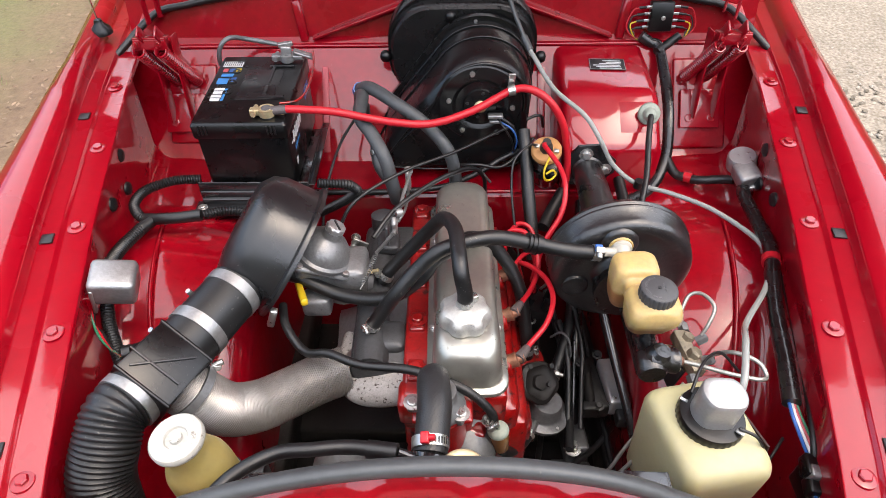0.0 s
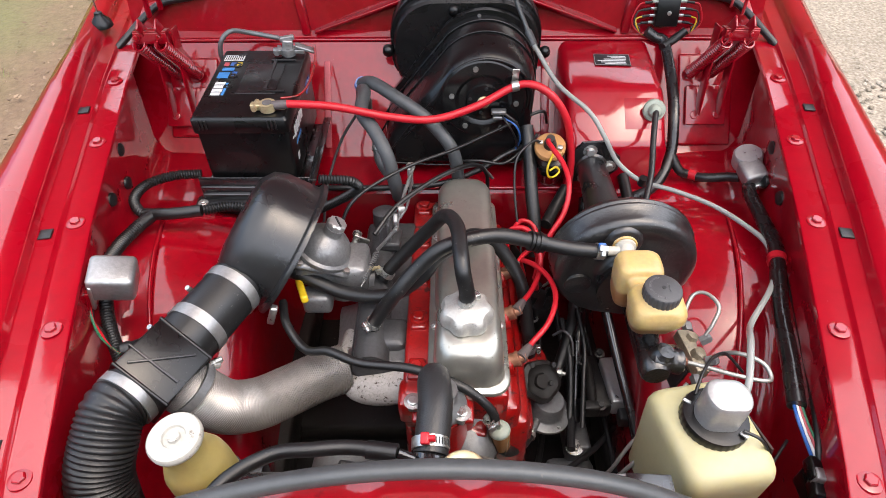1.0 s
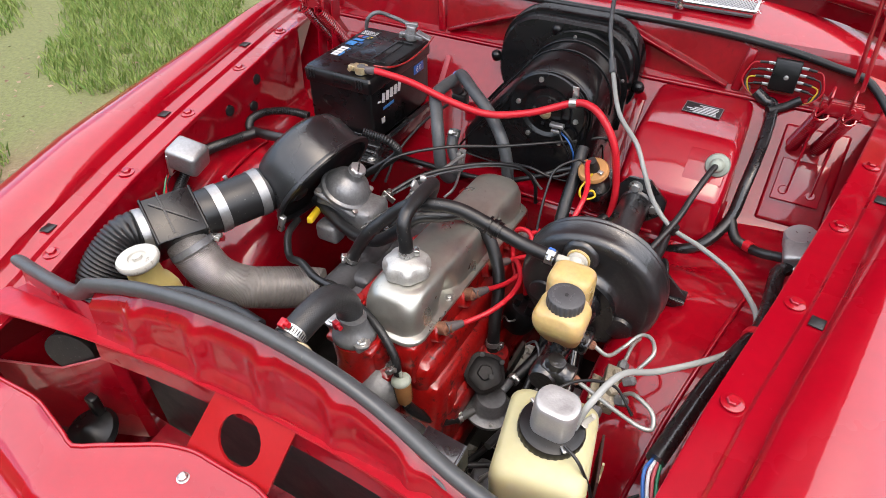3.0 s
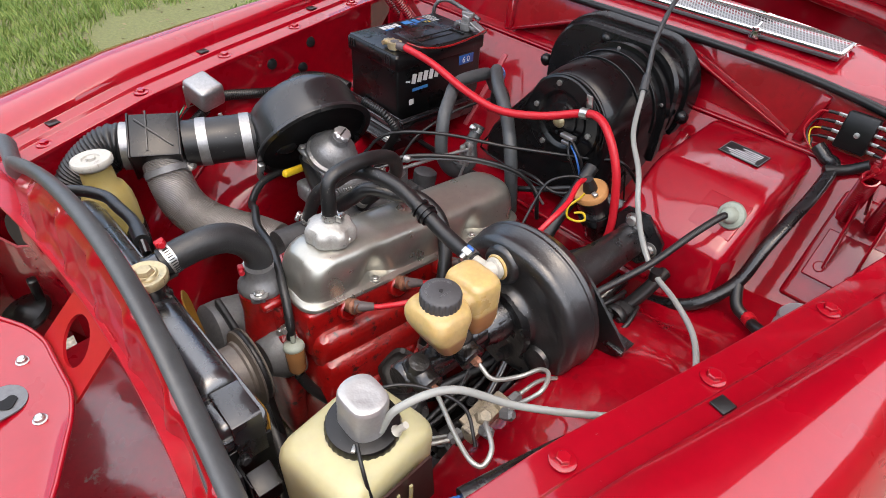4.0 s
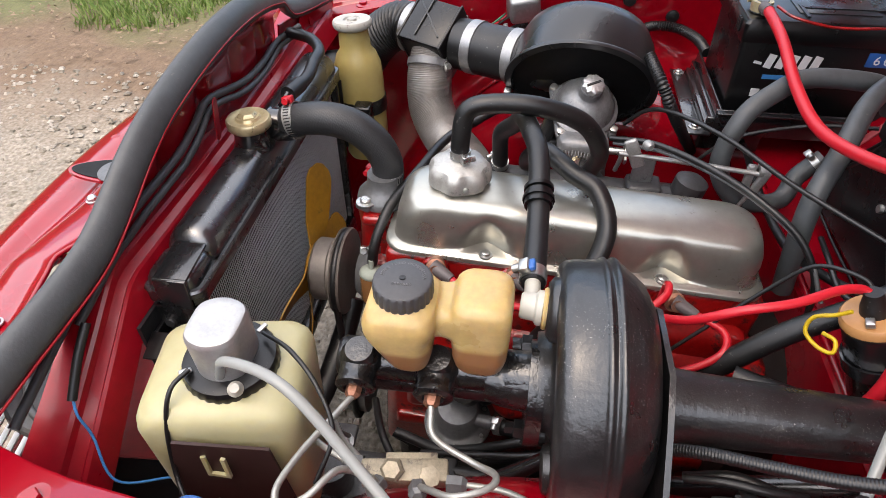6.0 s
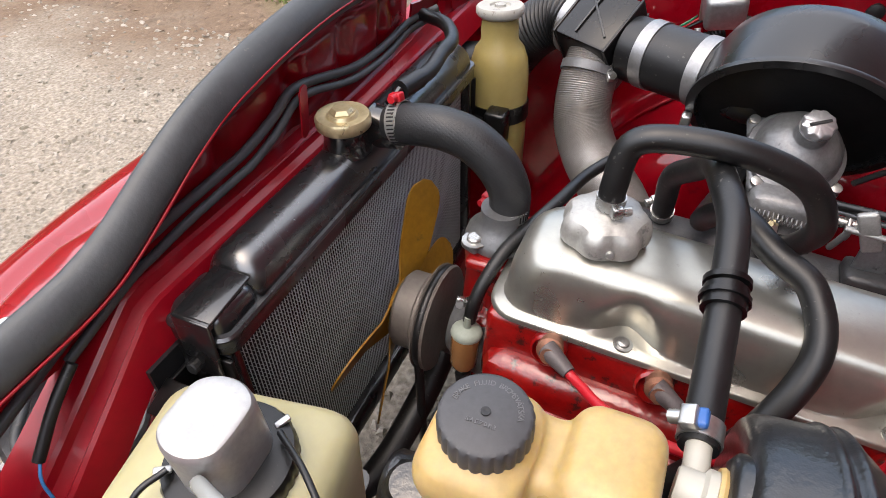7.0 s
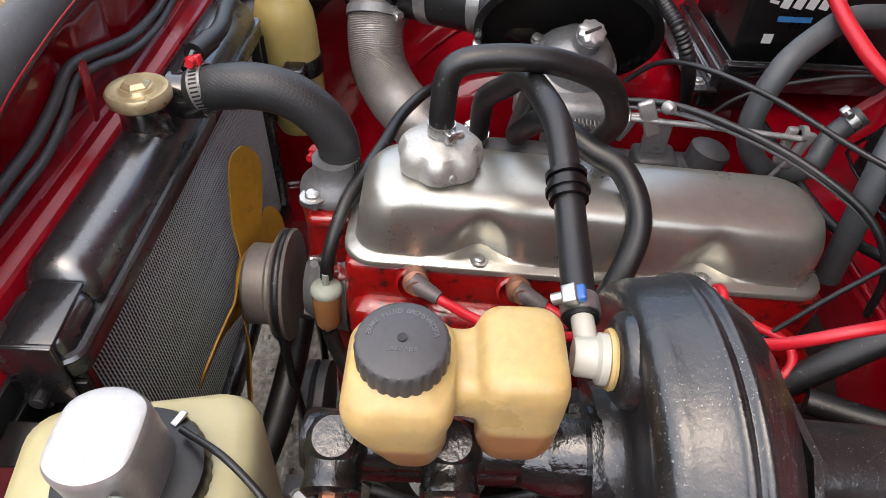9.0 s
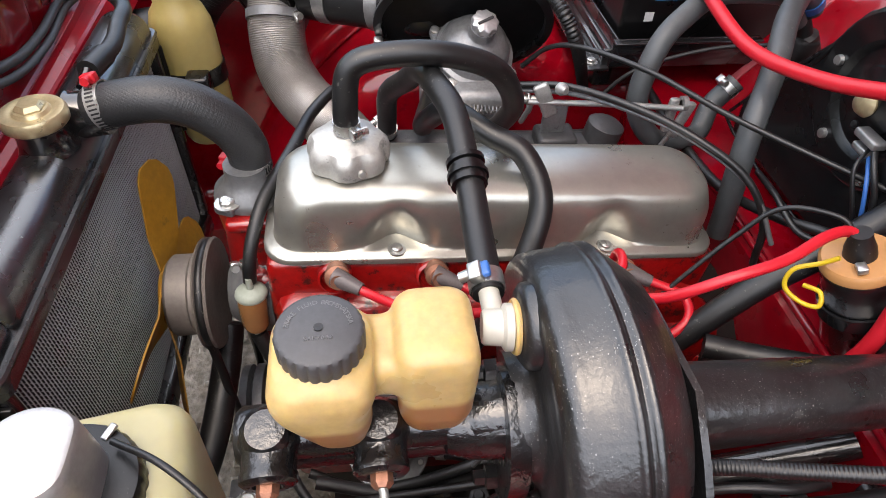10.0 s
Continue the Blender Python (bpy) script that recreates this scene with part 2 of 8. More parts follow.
def knurl_mat():
    """Black rubber with a woven diamond relief along the hose."""
    m = mat("cloth_patterned_rubber", (0.016, 0.0165, 0.0175), 0.42, var=0.25, scale=10)
    n, l = m.node_tree.nodes, m.node_tree.links
    vor = n.new("ShaderNodeTexVoronoi")
    vor.distance, vor.inputs["Scale"].default_value, vor.inputs["Randomness"].default_value = "CHEBYCHEV", 330, 0.1
    tc = n.new("ShaderNodeTexCoord")
    mp = n.new("ShaderNodeMapping")
    mp.inputs["Rotation"].default_value = (0.6, 0.5, 0.8)
    l.new(tc.outputs["Object"], mp.inputs["Vector"]); l.new(mp.outputs[0], vor.inputs["Vector"])
    bp = n.new("ShaderNodeBump")
    bp.inputs["Strength"].default_value, bp.inputs["Distance"].default_value, bp.invert = 0.45, 0.0010, True
    l.new(vor.outputs["Distance"], bp.inputs["Height"])
    l.new(bp.outputs[0], n["Principled BSDF"].inputs["Normal"])
    return m


GLASS_DARK = mat("windscreen_glass", (0.030, 0.036, 0.038), 0.05, var=0.05, rough_var=0.02, coat=1.0)
KNURL = knurl_mat()
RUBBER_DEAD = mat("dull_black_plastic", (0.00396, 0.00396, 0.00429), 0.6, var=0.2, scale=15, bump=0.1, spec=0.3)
PULLEY = mat("brown_grey_pulley", (0.1434, 0.1255, 0.1111), 0.5, metal=0.3, var=0.25, scale=20, bump=0.2, bump_scale=120)
TANK_BLACK = mat("satin_black_tank", (0.010, 0.010, 0.011), 0.27, var=0.25, scale=14, bump=0.08, bump_scale=120, ior=2.1, rough_var=0.07, flecks=(0.12, 0.12, 0.115), fleck_amount=0.25, fleck_scale=300, spots=(0.022, 0.022, 0.022), spot_amount=0.2, spot_scale=40)
RED_GREY_END = mat("greyed_boot", (0.0792, 0.066, 0.066), 0.5, var=0.3, scale=60)


# ---------------------------------------------------------------- mesh tools
def thing(name, at, label, category, group="", kind=""):
    e = new(name)
    e.location = at
    return tagged(e, label, category, group, kind)


def part(name, bm, material, parent=None, label="", smooth=True, angle=46):
    me = bpy.data.meshes.new(name)
    bmesh.ops.recalc_face_normals(bm, faces=bm.faces)
    if smooth:
        lim = radians(angle)
        for f in bm.faces:
            f.smooth = True
        for e in bm.edges:
            if len(e.link_faces) == 2 and e.calc_face_angle(0) > lim:
                e.smooth = False
    bm.to_mesh(me)
    bm.free()
    me.materials.append(material)
    ob = new(name, me)
    if parent is not None:
        ob.parent = parent
        if parent.parent is None:
            ob.matrix_parent_inverse = Matrix.Translation(-parent.location)
    if label:
        ob["label"] = label
    return ob


def solo(name, bm, material, label, category, group="", kind="", **kw):
    return tagged(part(name, bm, material, None, **kw), label, category, group, kind)


def turn(axis):
    """Rotation that carries z onto axis."""
    return Vector(axis).normalized().to_track_quat("Z", "Y").to_matrix().to_4x4()


def box(c, s, bev=0.0, rot=None, seg=2):
    bm = bmesh.new()
    bmesh.ops.create_cube(bm, size=1, matrix=Matrix.Diagonal((*s, 1)))
    if bev:
        bmesh.ops.bevel(bm, geom=bm.edges[:], offset=bev, segments=seg, affect="EDGES", profile=0.5)
    bmesh.ops.transform(bm, matrix=Matrix.Translation(c) @ (rot if rot else Matrix()), verts=bm.verts)
    return bm


def R(rx=0, ry=0, rz=0):
    return pose(0, 0, 0, rx, ry, rz)


def lathe(profile, at, axis=(0, 0, 1), seg=32, wave=None):
    """Turned body: profile of (radius, height along axis); wave(angle, k) scales the radius of row k."""
    bm = bmesh.new()
    rows = []
    for k, (r, h) in enumerate(profile):
        if r < 1e-6:
            rows.append([bm.verts.new((0, 0, h))])
        else:
            rows.append([bm.verts.new((r * (wave(2 * math.pi * i / seg, k) if wave else 1) * math.cos(2 * math.pi * i / seg),
                                       r * (wave(2 * math.pi * i / seg, k) if wave else 1) * math.sin(2 * math.pi * i / seg), h)) for i in range(seg)])
    for a, b in zip(rows, rows[1:]):
        for i in range(seg):
            j = (i + 1) % seg
            if len(a) == 1 and len(b) == 1:
                continue
            if len(a) == 1:
                bm.faces.new((a[0], b[j], b[i]))
            elif len(b) == 1:
                bm.faces.new((a[i], a[j], b[0]))
            else:
                bm.faces.new((a[i], a[j], b[j], b[i]))
    for row in (rows[0], rows[-1]):
        if len(row) > 2:
            bm.faces.new(row)
    bmesh.ops.transform(bm, matrix=Matrix.Translation(at) @ turn(axis), verts=bm.verts)
    return bm


def curve_points(pts, res=8):
    """Catmull-Rom curve through the points."""
    p = [Vector(q) for q in pts]
    if len(p) == 2:
        return [p[0].lerp(p[1], i / res) for i in range(res + 1)]
    p = [2 * p[0] - p[1]] + p + [2 * p[-1] - p[-2]]
    out = []
    for a, b, c, d in zip(p, p[1:], p[2:], p[3:]):
        for i in range(res):
            t = i / res
            out.append(0.5 * ((2 * b) + (c - a) * t + (2 * a - 5 * b + 4 * c - d) * t * t + (3 * b - a - 3 * c + d) * t ** 3))
    return out + [p[-2]]


def tube(pts, r, seg=12, res=8, ribs=0.0, pitch=0.006, flat=1.0):
    """Round hose through the points. r: radius or function of the run 0..1. ribs: height of the corrugation."""
    line = curve_points(pts, res)
    if ribs:
        total = sum((b - a).length for a, b in zip(line, line[1:]))
        n = max(8, int(total / pitch) * 4)
        acc, dense, i, done = [0.0], [], 0, 0.0
        for a, b in zip(line, line[1:]):
            acc.append(acc[-1] + (b - a).length)
        for k in range(n + 1):
            s = total * k / n
            while i < len(acc) - 2 and acc[i + 1] < s:
                i += 1
            f = (s - acc[i]) / max(1e-9, acc[i + 1] - acc[i])
            dense.append(line[i].lerp(line[i + 1], f))
        line = dense
    bm = bmesh.new()
    t0 = (line[1] - line[0]).normalized()
    side = t0.orthogonal().normalized()
    rows = []
    for k, q in enumerate(line):
        t = (line[min(k + 1, len(line) - 1)] - line[max(k - 1, 0)]).normalized()
        side = (side - t * side.dot(t)).normalized()
        up = t.cross(side)
        rr = r(k / (len(line) - 1)) if callable(r) else r
        if ribs:
            rr += ribs * (0.5, 1, 0.5, -0.4)[k % 4]
        rows.append([bm.verts.new(q + side * (rr * math.cos(2 * math.pi * i / seg)) + up * (rr * flat * math.sin(2 * math.pi * i / seg))) for i in range(seg)])
    for a, b in zip(rows, rows[1:]):
        for i in range(seg):
            bm.faces.new((a[i], a[(i + 1) % seg], b[(i + 1) % seg], b[i]))
    bm.faces.new(rows[0]); bm.faces.new(rows[-1])
    return bm


def sheet(fn, nu, nv, thick=0.0):
    """Surface fn(u, v) -> point over 0..1; thick: a second skin along the normal."""
    bm = bmesh.new()
    g = [[bm.verts.new(fn(i / nu, j / nv)) for j in range(nv + 1)] for i in range(nu + 1)]
    for i in range(nu):
        for j in range(nv):
            bm.faces.new((g[i][j], g[i + 1][j], g[i + 1][j + 1], g[i][j + 1]))
    if thick:
        bmesh.ops.recalc_face_normals(bm, faces=bm.faces)
        bmesh.ops.solidify(bm, geom=bm.faces[:], thickness=thick)
    return bm


def plate(outline, thick, at=(0, 0, 0), rot=None, bev=0.0, holes=()):
    """Flat plate: outline in its own x, y, thickness along z, holes as (x, y, r)."""
    bm = bmesh.new()
    edges = []
    def ring(pts):
        vs = [bm.verts.new((x, y, 0)) for x, y in pts]
        for a, b in zip(vs, vs[1:] + vs[:1]):
            edges.append(bm.edges.new((a, b)))
    ring(outline)
    for hx, hy, hr in holes:
        ring([(hx + hr * math.cos(i * math.pi / 10), hy + hr * math.sin(i * math.pi / 10)) for i in range(20)])
    bmesh.ops.triangle_fill(bm, use_beauty=True, edges=edges)
    ext = bmesh.ops.extrude_face_region(bm, geom=bm.faces[:])
    bmesh.ops.translate(bm, vec=(0, 0, thick), verts=[v for v in ext["geom"] if isinstance(v, bmesh.types.BMVert)])
    bmesh.ops.transform(bm, matrix=Matrix.Translation(at) @ (rot if rot else Matrix()), verts=bm.verts)
    return bm


def rounded(w, h, r, n=5):
    """Outline of a rounded rectangle about the origin."""
    out = []
    for cx, cy, a0 in ((w / 2 - r, h / 2 - r, 0), (-w / 2 + r, h / 2 - r, 90), (-w / 2 + r, -h / 2 + r, 180), (w / 2 - r, -h / 2 + r, 270)):
        for i in range(n + 1):
            a = radians(a0 + 90 * i / n)
            out.append((cx + r * math.cos(a), cy + r * math.sin(a)))
    return out


def loft(rings, caps=True):
    bm = bmesh.new()
    rows = [[bm.verts.new(p) for p in ring] for ring in rings]
    n = len(rows[0])
    for a, b in zip(rows, rows[1:]):
        for i in range(n):
            bm.faces.new((a[i], a[(i + 1) % n], b[(i + 1) % n], b[i]))
    if caps:
        bm.faces.new(rows[0]); bm.faces.new(rows[-1])
    return bm


def join(*bms):
    out = bmesh.new()
    for b in bms:
        me = bpy.data.meshes.new("tmp")
        b.to_mesh(me); b.free()
        out.from_mesh(me)
        bpy.data.meshes.remove(me)
    return out


def bolt(name, at, axis, parent, r=0.007, material=None, washer=True, h=0.005):
    prof = [(0, 0), (r * 1.7, 0), (r * 1.7, 0.0015), (r * 1.05, 0.002)] if washer else [(0, 0), (r * 1.05, 0)]
    bm = lathe(prof + [(r, h), (r * 0.8, h + 0.001), (0, h + 0.001)], at, axis, seg=6 if not washer else 12)
    return part(name, bm, material or ZINC, parent, angle=25)


def hose_clamp(at, axis, r, parent, w=0.010, material=None, screw_dir=(1, 0, 0), screw_mat=None):
    """Worm-drive band with its screw housing."""
    a = Vector(axis).normalized()
    c = part("hose_clamp", lathe([(r, -w / 2), (r + 0.0012, -w / 2), (r + 0.0012, w / 2), (r, w / 2), (r, -w / 2)], at, axis, 28), material or ZINC, parent, "zinc-plated worm-drive clamp")
    s = Vector(screw_dir)
    s = (s - a * s.dot(a)).normalized()
    t = a.cross(s)
    if r > 0.02:
        slots = []
        for k in range(18):
            f = radians(30 + 10 * k)
            d, e = s * math.cos(f) + t * math.sin(f), t * math.cos(f) - s * math.sin(f)
            slots.append(box(Vector(at) + d * (r + 0.0013), (0.0008, 0.0016, w * 0.6), 0, Matrix((d, e, a)).transposed().to_4x4()))
        tagged(part("band_slots", join(*slots), DARK, c), kind="stuff")
    pos = Vector(at) + s * (r + 0.005)
    part("clamp_screw", join(box(pos, (0.009, 0.010, w * 1.05), 0.0015, Matrix((s, t, a)).transposed().to_4x4()),
                             lathe([(0.0, -0.004), (0.0042, -0.004), (0.0042, 0.004), (0, 0.004)], pos + t * 0.008, t, 8)), screw_mat or ZINC, c)
    return c


def letters(text, size, place, depth=0.0006):
    """Raised lettering: place(i) gives the matrix of character i."""
    out = bmesh.new()
    for i, ch in enumerate(text):
        if ch == " ":
            continue
        cu = bpy.data.curves.new("letter", "FONT")
        cu.body, cu.size, cu.extrude, cu.align_x, cu.resolution_u = ch, size, depth, "CENTER", 2
        ob = bpy.data.objects.new("letter", cu)
        me = bpy.data.meshes.new_from_object(ob)
        me.transform(place(i))
        out.from_mesh(me)
        bpy.data.objects.remove(ob); bpy.data.curves.remove(cu); bpy.data.meshes.remove(me)
    return out


def coil_spring(a, b, r, wire, turns, seg=6):
    """Helical spring from a to b with a hook at each end."""
    a, b = Vector(a), Vector(b)
    t = (b - a).normalized()
    s = t.orthogonal().normalized()
    u = t.cross(s)
    n = turns * 10
    pts = [a + (b - a) * (i / n) + s * (r * math.cos(2 * math.pi * i / 10)) + u * (r * math.sin(2 * math.pi * i / 10)) for i in range(n + 1)]
    return tube([a - t * 0.012] + pts + [b + t * 0.012], wire, seg, 1)


def lerp_table(tab, y):
    for (a, va), (b, vb) in zip(tab, tab[1:]):
        if y <= b:
            f = max(-0.3, (y - a) / (b - a))
            return va + (vb - va) * f
    (a, va), (b, vb) = tab[-2:]
    return va + (vb - va) * (y - a) / (b - a)


# ---------------------------------------------------------------- ground
def ground_mat():
    m = bpy.data.materials.new("gravel_and_grass")
    m.use_nodes = True
    n, l = m.node_tree.nodes, m.node_tree.links
    b = n["Principled BSDF"]
    geo = n.new("ShaderNodeNewGeometry")
    def nz(scale, detail=5.0):
        t = n.new("ShaderNodeTexNoise"); t.inputs["Scale"].default_value, t.inputs["Detail"].default_value = scale, detail
        l.new(geo.outputs["Position"], t.inputs["Vector"]); return t
    fine, mid = nz(60), nz(3.5)
    vor = n.new("ShaderNodeTexVoronoi"); vor.inputs["Scale"].default_value = 70
    l.new(geo.outputs["Position"], vor.inputs["Vector"])
    ramp = n.new("ShaderNodeValToRGB")
    ramp.color_ramp.elements[0].position, ramp.color_ramp.elements[1].position = 0.3, 0.72
    ramp.color_ramp.elements[0].color, ramp.color_ramp.elements[1].color = (0.1881, 0.1536, 0.1129, 1), (0.3762, 0.326, 0.2633, 1)
    l.new(fine.outputs["Fac"], ramp.inputs["Fac"])
    mixv = n.new("ShaderNodeMix"); mixv.data_type, mixv.blend_type = "RGBA", "MULTIPLY"; mixv.inputs["Factor"].default_value = 0.45
    l.new(ramp.outputs[0], mixv.inputs["A"]); l.new(vor.outputs["Distance"], mixv.inputs["B"])
    tone = n.new("ShaderNodeMapRange"); tone.inputs["To Min"].default_value, tone.inputs["To Max"].default_value = 0.75, 1.3
    l.new(mid.outputs["Fac"], tone.inputs["Value"])
    sc = n.new("ShaderNodeVectorMath"); sc.operation = "SCALE"
    l.new(mixv.outputs["Result"], sc.inputs[0]); l.new(tone.outputs[0], sc.inputs["Scale"])
    sep = n.new("ShaderNodeSeparateXYZ"); l.new(geo.outputs["Position"], sep.inputs[0])
    soil = n.new("ShaderNodeMath"); soil.operation = "MULTIPLY_ADD"
    l.new(nz(1.3).outputs["Fac"], soil.inputs[0]); soil.inputs[1].default_value = 1.6; l.new(sep.outputs["X"], soil.inputs[2])
    edge = n.new("ShaderNodeMapRange")
    edge.inputs["From Min"].default_value, edge.inputs["From Max"].default_value = -1.35, -2.1
    l.new(soil.outputs[0], edge.inputs["Value"])
    turf = n.new("ShaderNodeValToRGB")
    turf.color_ramp.elements[0].color, turf.color_ramp.elements[1].color = (0.050, 0.052, 0.022, 1), (0.150, 0.165, 0.055, 1)
    l.new(nz(45).outputs["Fac"], turf.inputs["Fac"])
    blend = n.new("ShaderNodeMix"); blend.data_type = "RGBA"
    l.new(edge.outputs[0], blend.inputs["Factor"]); l.new(turf.outputs[0], blend.inputs["B"])
    lit = n.new("ShaderNodeMapRange")
    lit.inputs["From Min"].default_value, lit.inputs["From Max"].default_value = -0.55, -1.0
    l.new(soil.outputs[0], lit.inputs["Value"])
    brown = n.new("ShaderNodeValToRGB")
    brown.color_ramp.elements[0].color, brown.color_ramp.elements[1].color = (0.075, 0.045, 0.026, 1), (0.20, 0.135, 0.085, 1)
    l.new(nz(28).outputs["Fac"], brown.inputs["Fac"])
    under = n.new("ShaderNodeMix"); under.data_type = "RGBA"
    l.new(lit.outputs[0], under.inputs["Factor"]); l.new(sc.outputs[0], under.inputs["A"]); l.new(brown.outputs[0], under.inputs["B"])
    l.new(under.outputs["Result"], blend.inputs["A"])
    l.new(blend.outputs["Result"], b.inputs["Base Color"])
    b.inputs["Roughness"].default_value = 0.9
    bp = n.new("ShaderNodeBump"); bp.inputs["Strength"].default_value, bp.inputs["Distance"].default_value = 0.8, 0.01
    l.new(fine.outputs["Fac"], bp.inputs["Height"]); l.new(bp.outputs[0], b.inputs["Normal"])
    return m


def ground_at(u, v):
    x, y = -60 + 120 * u, -60 + 120 * v
    s = lambda a: math.copysign(abs(a / 60) ** 2.2 * 60, a)
    x, y = s(x), s(y)
    return Vector((x, y, 0.03 * noise.noise((x * 0.6, y * 0.6, 0)) if abs(x) > 1.2 else 0))


def woods_fn(u, v):
    t = 2 * math.pi * u
    r = 13 + 1.5 * noise.noise((math.cos(t) * 3, math.sin(t) * 3, v * 2))
    # rises ahead, behind and to the right are added unseen, to darken paint reflections
    top = 3.2 + 6.0 * max(0.0, math.sin(t)) ** 4 + 2.5 * max(0.0, math.cos(t - 0.6)) ** 2 + 3.2 * max(0.0, -math.sin(t)) ** 2 + 1.4 * noise.noise((math.cos(t) * 6, math.sin(t) * 6, 5.0)) + 0.8 * noise.noise((math.cos(t) * 25, math.sin(t) * 25, 2.0))
    return Vector((r * math.cos(t), r * math.sin(t), top * v - 0.1))


solo("backdrop", sheet(woods_fn, 160, 8), mat("distant_woods", (0.05, 0.075, 0.025), 0.9, var=0.6, scale=1.2), "dark green belt of woods round the yard, raised out of view to darken reflections", "woods", kind="structure")
solo("ground", sheet(ground_at, 80, 80), ground_mat(), "pale gravel yard with small stones and dry leaves", "ground", kind="structure")

# ---------------------------------------------------------------- car body: fenders, inner wings
FLANGE_X = [(0.18, 0.60), (0.20, 0.555), (0.225, 0.510), (0.25, 0.482), (0.285, 0.468), (0.34, 0.472), (0.424, 0.498), (0.62, 0.534), (0.82, 0.58), (1.02, 0.621), (1.21, 0.657), (1.6, 0.72)]
FLANGE_Z = [(0.18, 0.795), (0.20, 0.825), (0.225, 0.850), (0.25, 0.869), (0.285, 0.881), (0.34, 0.889), (0.424, 0.90), (0.62, 0.935), (0.82, 0.95), (1.02, 0.962), (1.21, 0.976), (1.6, 0.99)]
# fender section, outward from the bolt line: (offset, height above the flange)
FENDER = [(-0.024, -0.008), (-0.0235, -0.002), (-0.021, 0.0), (0.016, 0.0), (0.019, 0.002), (0.021, 0.007), (0.023, 0.0085), (0.046, 0.0105), (0.049, 0.013), (0.0515, 0.026), (0.056, 0.031),
          (0.08, 0.042), (0.11, 0.048), (0.145, 0.040), (0.175, 0.014), (0.20, -0.03), (0.22, -0.09), (0.235, -0.18), (0.24, -0.3), (0.24, -0.50), (0.23, -0.72)]


def fender_point(side, y, k):
    s, h = FENDER[k]
    z = lerp_table(FLANGE_Z, y)
    xb = lerp_table(FLANGE_X, y)
    full = 0.80 - 0.10 * max(0.0, (0.45 - y) / 0.45) ** 2
    wide = max(0.45, (full - xb - 0.05) / 0.19)
    s2 = s if s < 0.055 else 0.05 + (s - 0.05) * wide
    rise = 1 + 1.9 * max(0.0, min(1.0, (0.34 - y) / 0.16)) ** 1.5
    return Vector((side * (xb + s2), y, z + h * (rise if h > 0 else (z - 0.20) / 0.75)))


car = thing("car", (0, 0.6, 0), "glossy red classic car with its bonnet open", "car")


def fender(side):
    rows = [0.18 + 0.012 * i for i in range(12)] + [0.325 + 0.04 * i for i in range(35)]
    def fn(u, v):
        return fender_point(side, rows[round(u * 46)], round(v * (len(FENDER) - 1)))
    return part("fender", sheet(fn, 46, len(FENDER) - 1), RED, car, "glossy red painted front fender", angle=40)


def fender_front(side):
    """Rounded closing panel between the fender's front edge and the lamp."""
    ring = [fender_point(side, 0.181, k) for k in range(6, len(FENDER))]
    mid = Vector((side * 0.68, 0.166, 0.868))
    rings = [ring] + [[p.lerp(mid, f) + Vector((0, -0.03 * math.sin(f * math.pi), 0)) for p in ring] for f in (0.15, 0.3, 0.5)]
    return sheet(lambda u, v: rings[round(v * 3)][round(u * (len(ring) - 1))], len(ring) - 1, 3)


FL = [fender(-1), fender(1)]
for side in (-1, 1):
    part("lamp_surround", fender_front(side), RED, FL[(side + 1) // 2], angle=60)


def wing_z(y):
    """Crown of the wheel housing under the flange."""
    c = (y - 0.88) / 0.42
    z = 0.822 - 0.34 * abs(c) ** 2.4
    if y > 0.88:
        z = max(z, 0.778)
    return max(z, 0.44)


def inner_wing(side):
    ys = [0.34 + 0.02 * i for i in range(47)]
    sec = 18
    def fn(u, v):
        y = ys[round(u * 46)]
        xw = lerp_table(FLANGE_X, y) - 0.022
        zf = lerp_table(FLANGE_Z, y) - 0.005
        k = round(v * sec)
        zt = wing_z(y)
        inner = 0.325 + 0.02 * math.cos((y - 0.88) * 5)
        if k <= 3:
            z = zf + (zt + 0.03 - zf) * k / 3
            x = xw + 0.003 * k
        elif k <= 6:
            f = (k - 3) / 3
            x, z = xw + 0.009 - 0.035 * (1 - math.cos(f * math.pi / 2)), zt + 0.03 - 0.03 * math.sin(f * math.pi / 2)
        elif k <= 12:
            f = (k - 6) / 6
            x, z = (xw - 0.026) * (1 - f) + (inner + 0.06) * f, zt - 0.02 * f * f
        elif k <= 15:
            f = (k - 12) / 3
            x, z = inner + 0.06 - 0.06 * math.sin(f * math.pi / 2), zt - 0.02 - 0.06 * (1 - math.cos(f * math.pi / 2))
        else:
            f = (k - 15) / 3
            x, z = inner, (zt - 0.08) * (1 - f) + (0.36 + 0.13 * max(0.0, min(1.0, (0.56 - y) / 0.08))) * f
        return Vector((side * x, y, z))
    w = part("inner_wing", sheet(fn, 46, sec), RED_BAY, car, "red painted inner wing with wheel housing", angle=50)
    # rubber plugs in the side wall
    for y, z in ((0.93, 0.905), (1.05, 0.925), (1.02, 0.87)):
        p = Vector((side * (lerp_table(FLANGE_X, y) - 0.019), y, z))
        part("rubber_plug", lathe([(0, 0), (0.013, 0), (0.012, 0.004), (0.006, 0.006), (0, 0.006)], p, (-side, 0, 0), 16), RUBBER, w)
    # pressed seam along the housing
    part("seam", tube([(side * (lerp_table(FLANGE_X, y) - 0.075), y, wing_z(y) + 0.004) for y in (0.58, 0.68, 0.78, 0.88, 0.98)], 0.004, 8, 6), RED_BAY, w)
    return w


WINGS = [inner_wing(-1), inner_wing(1)]

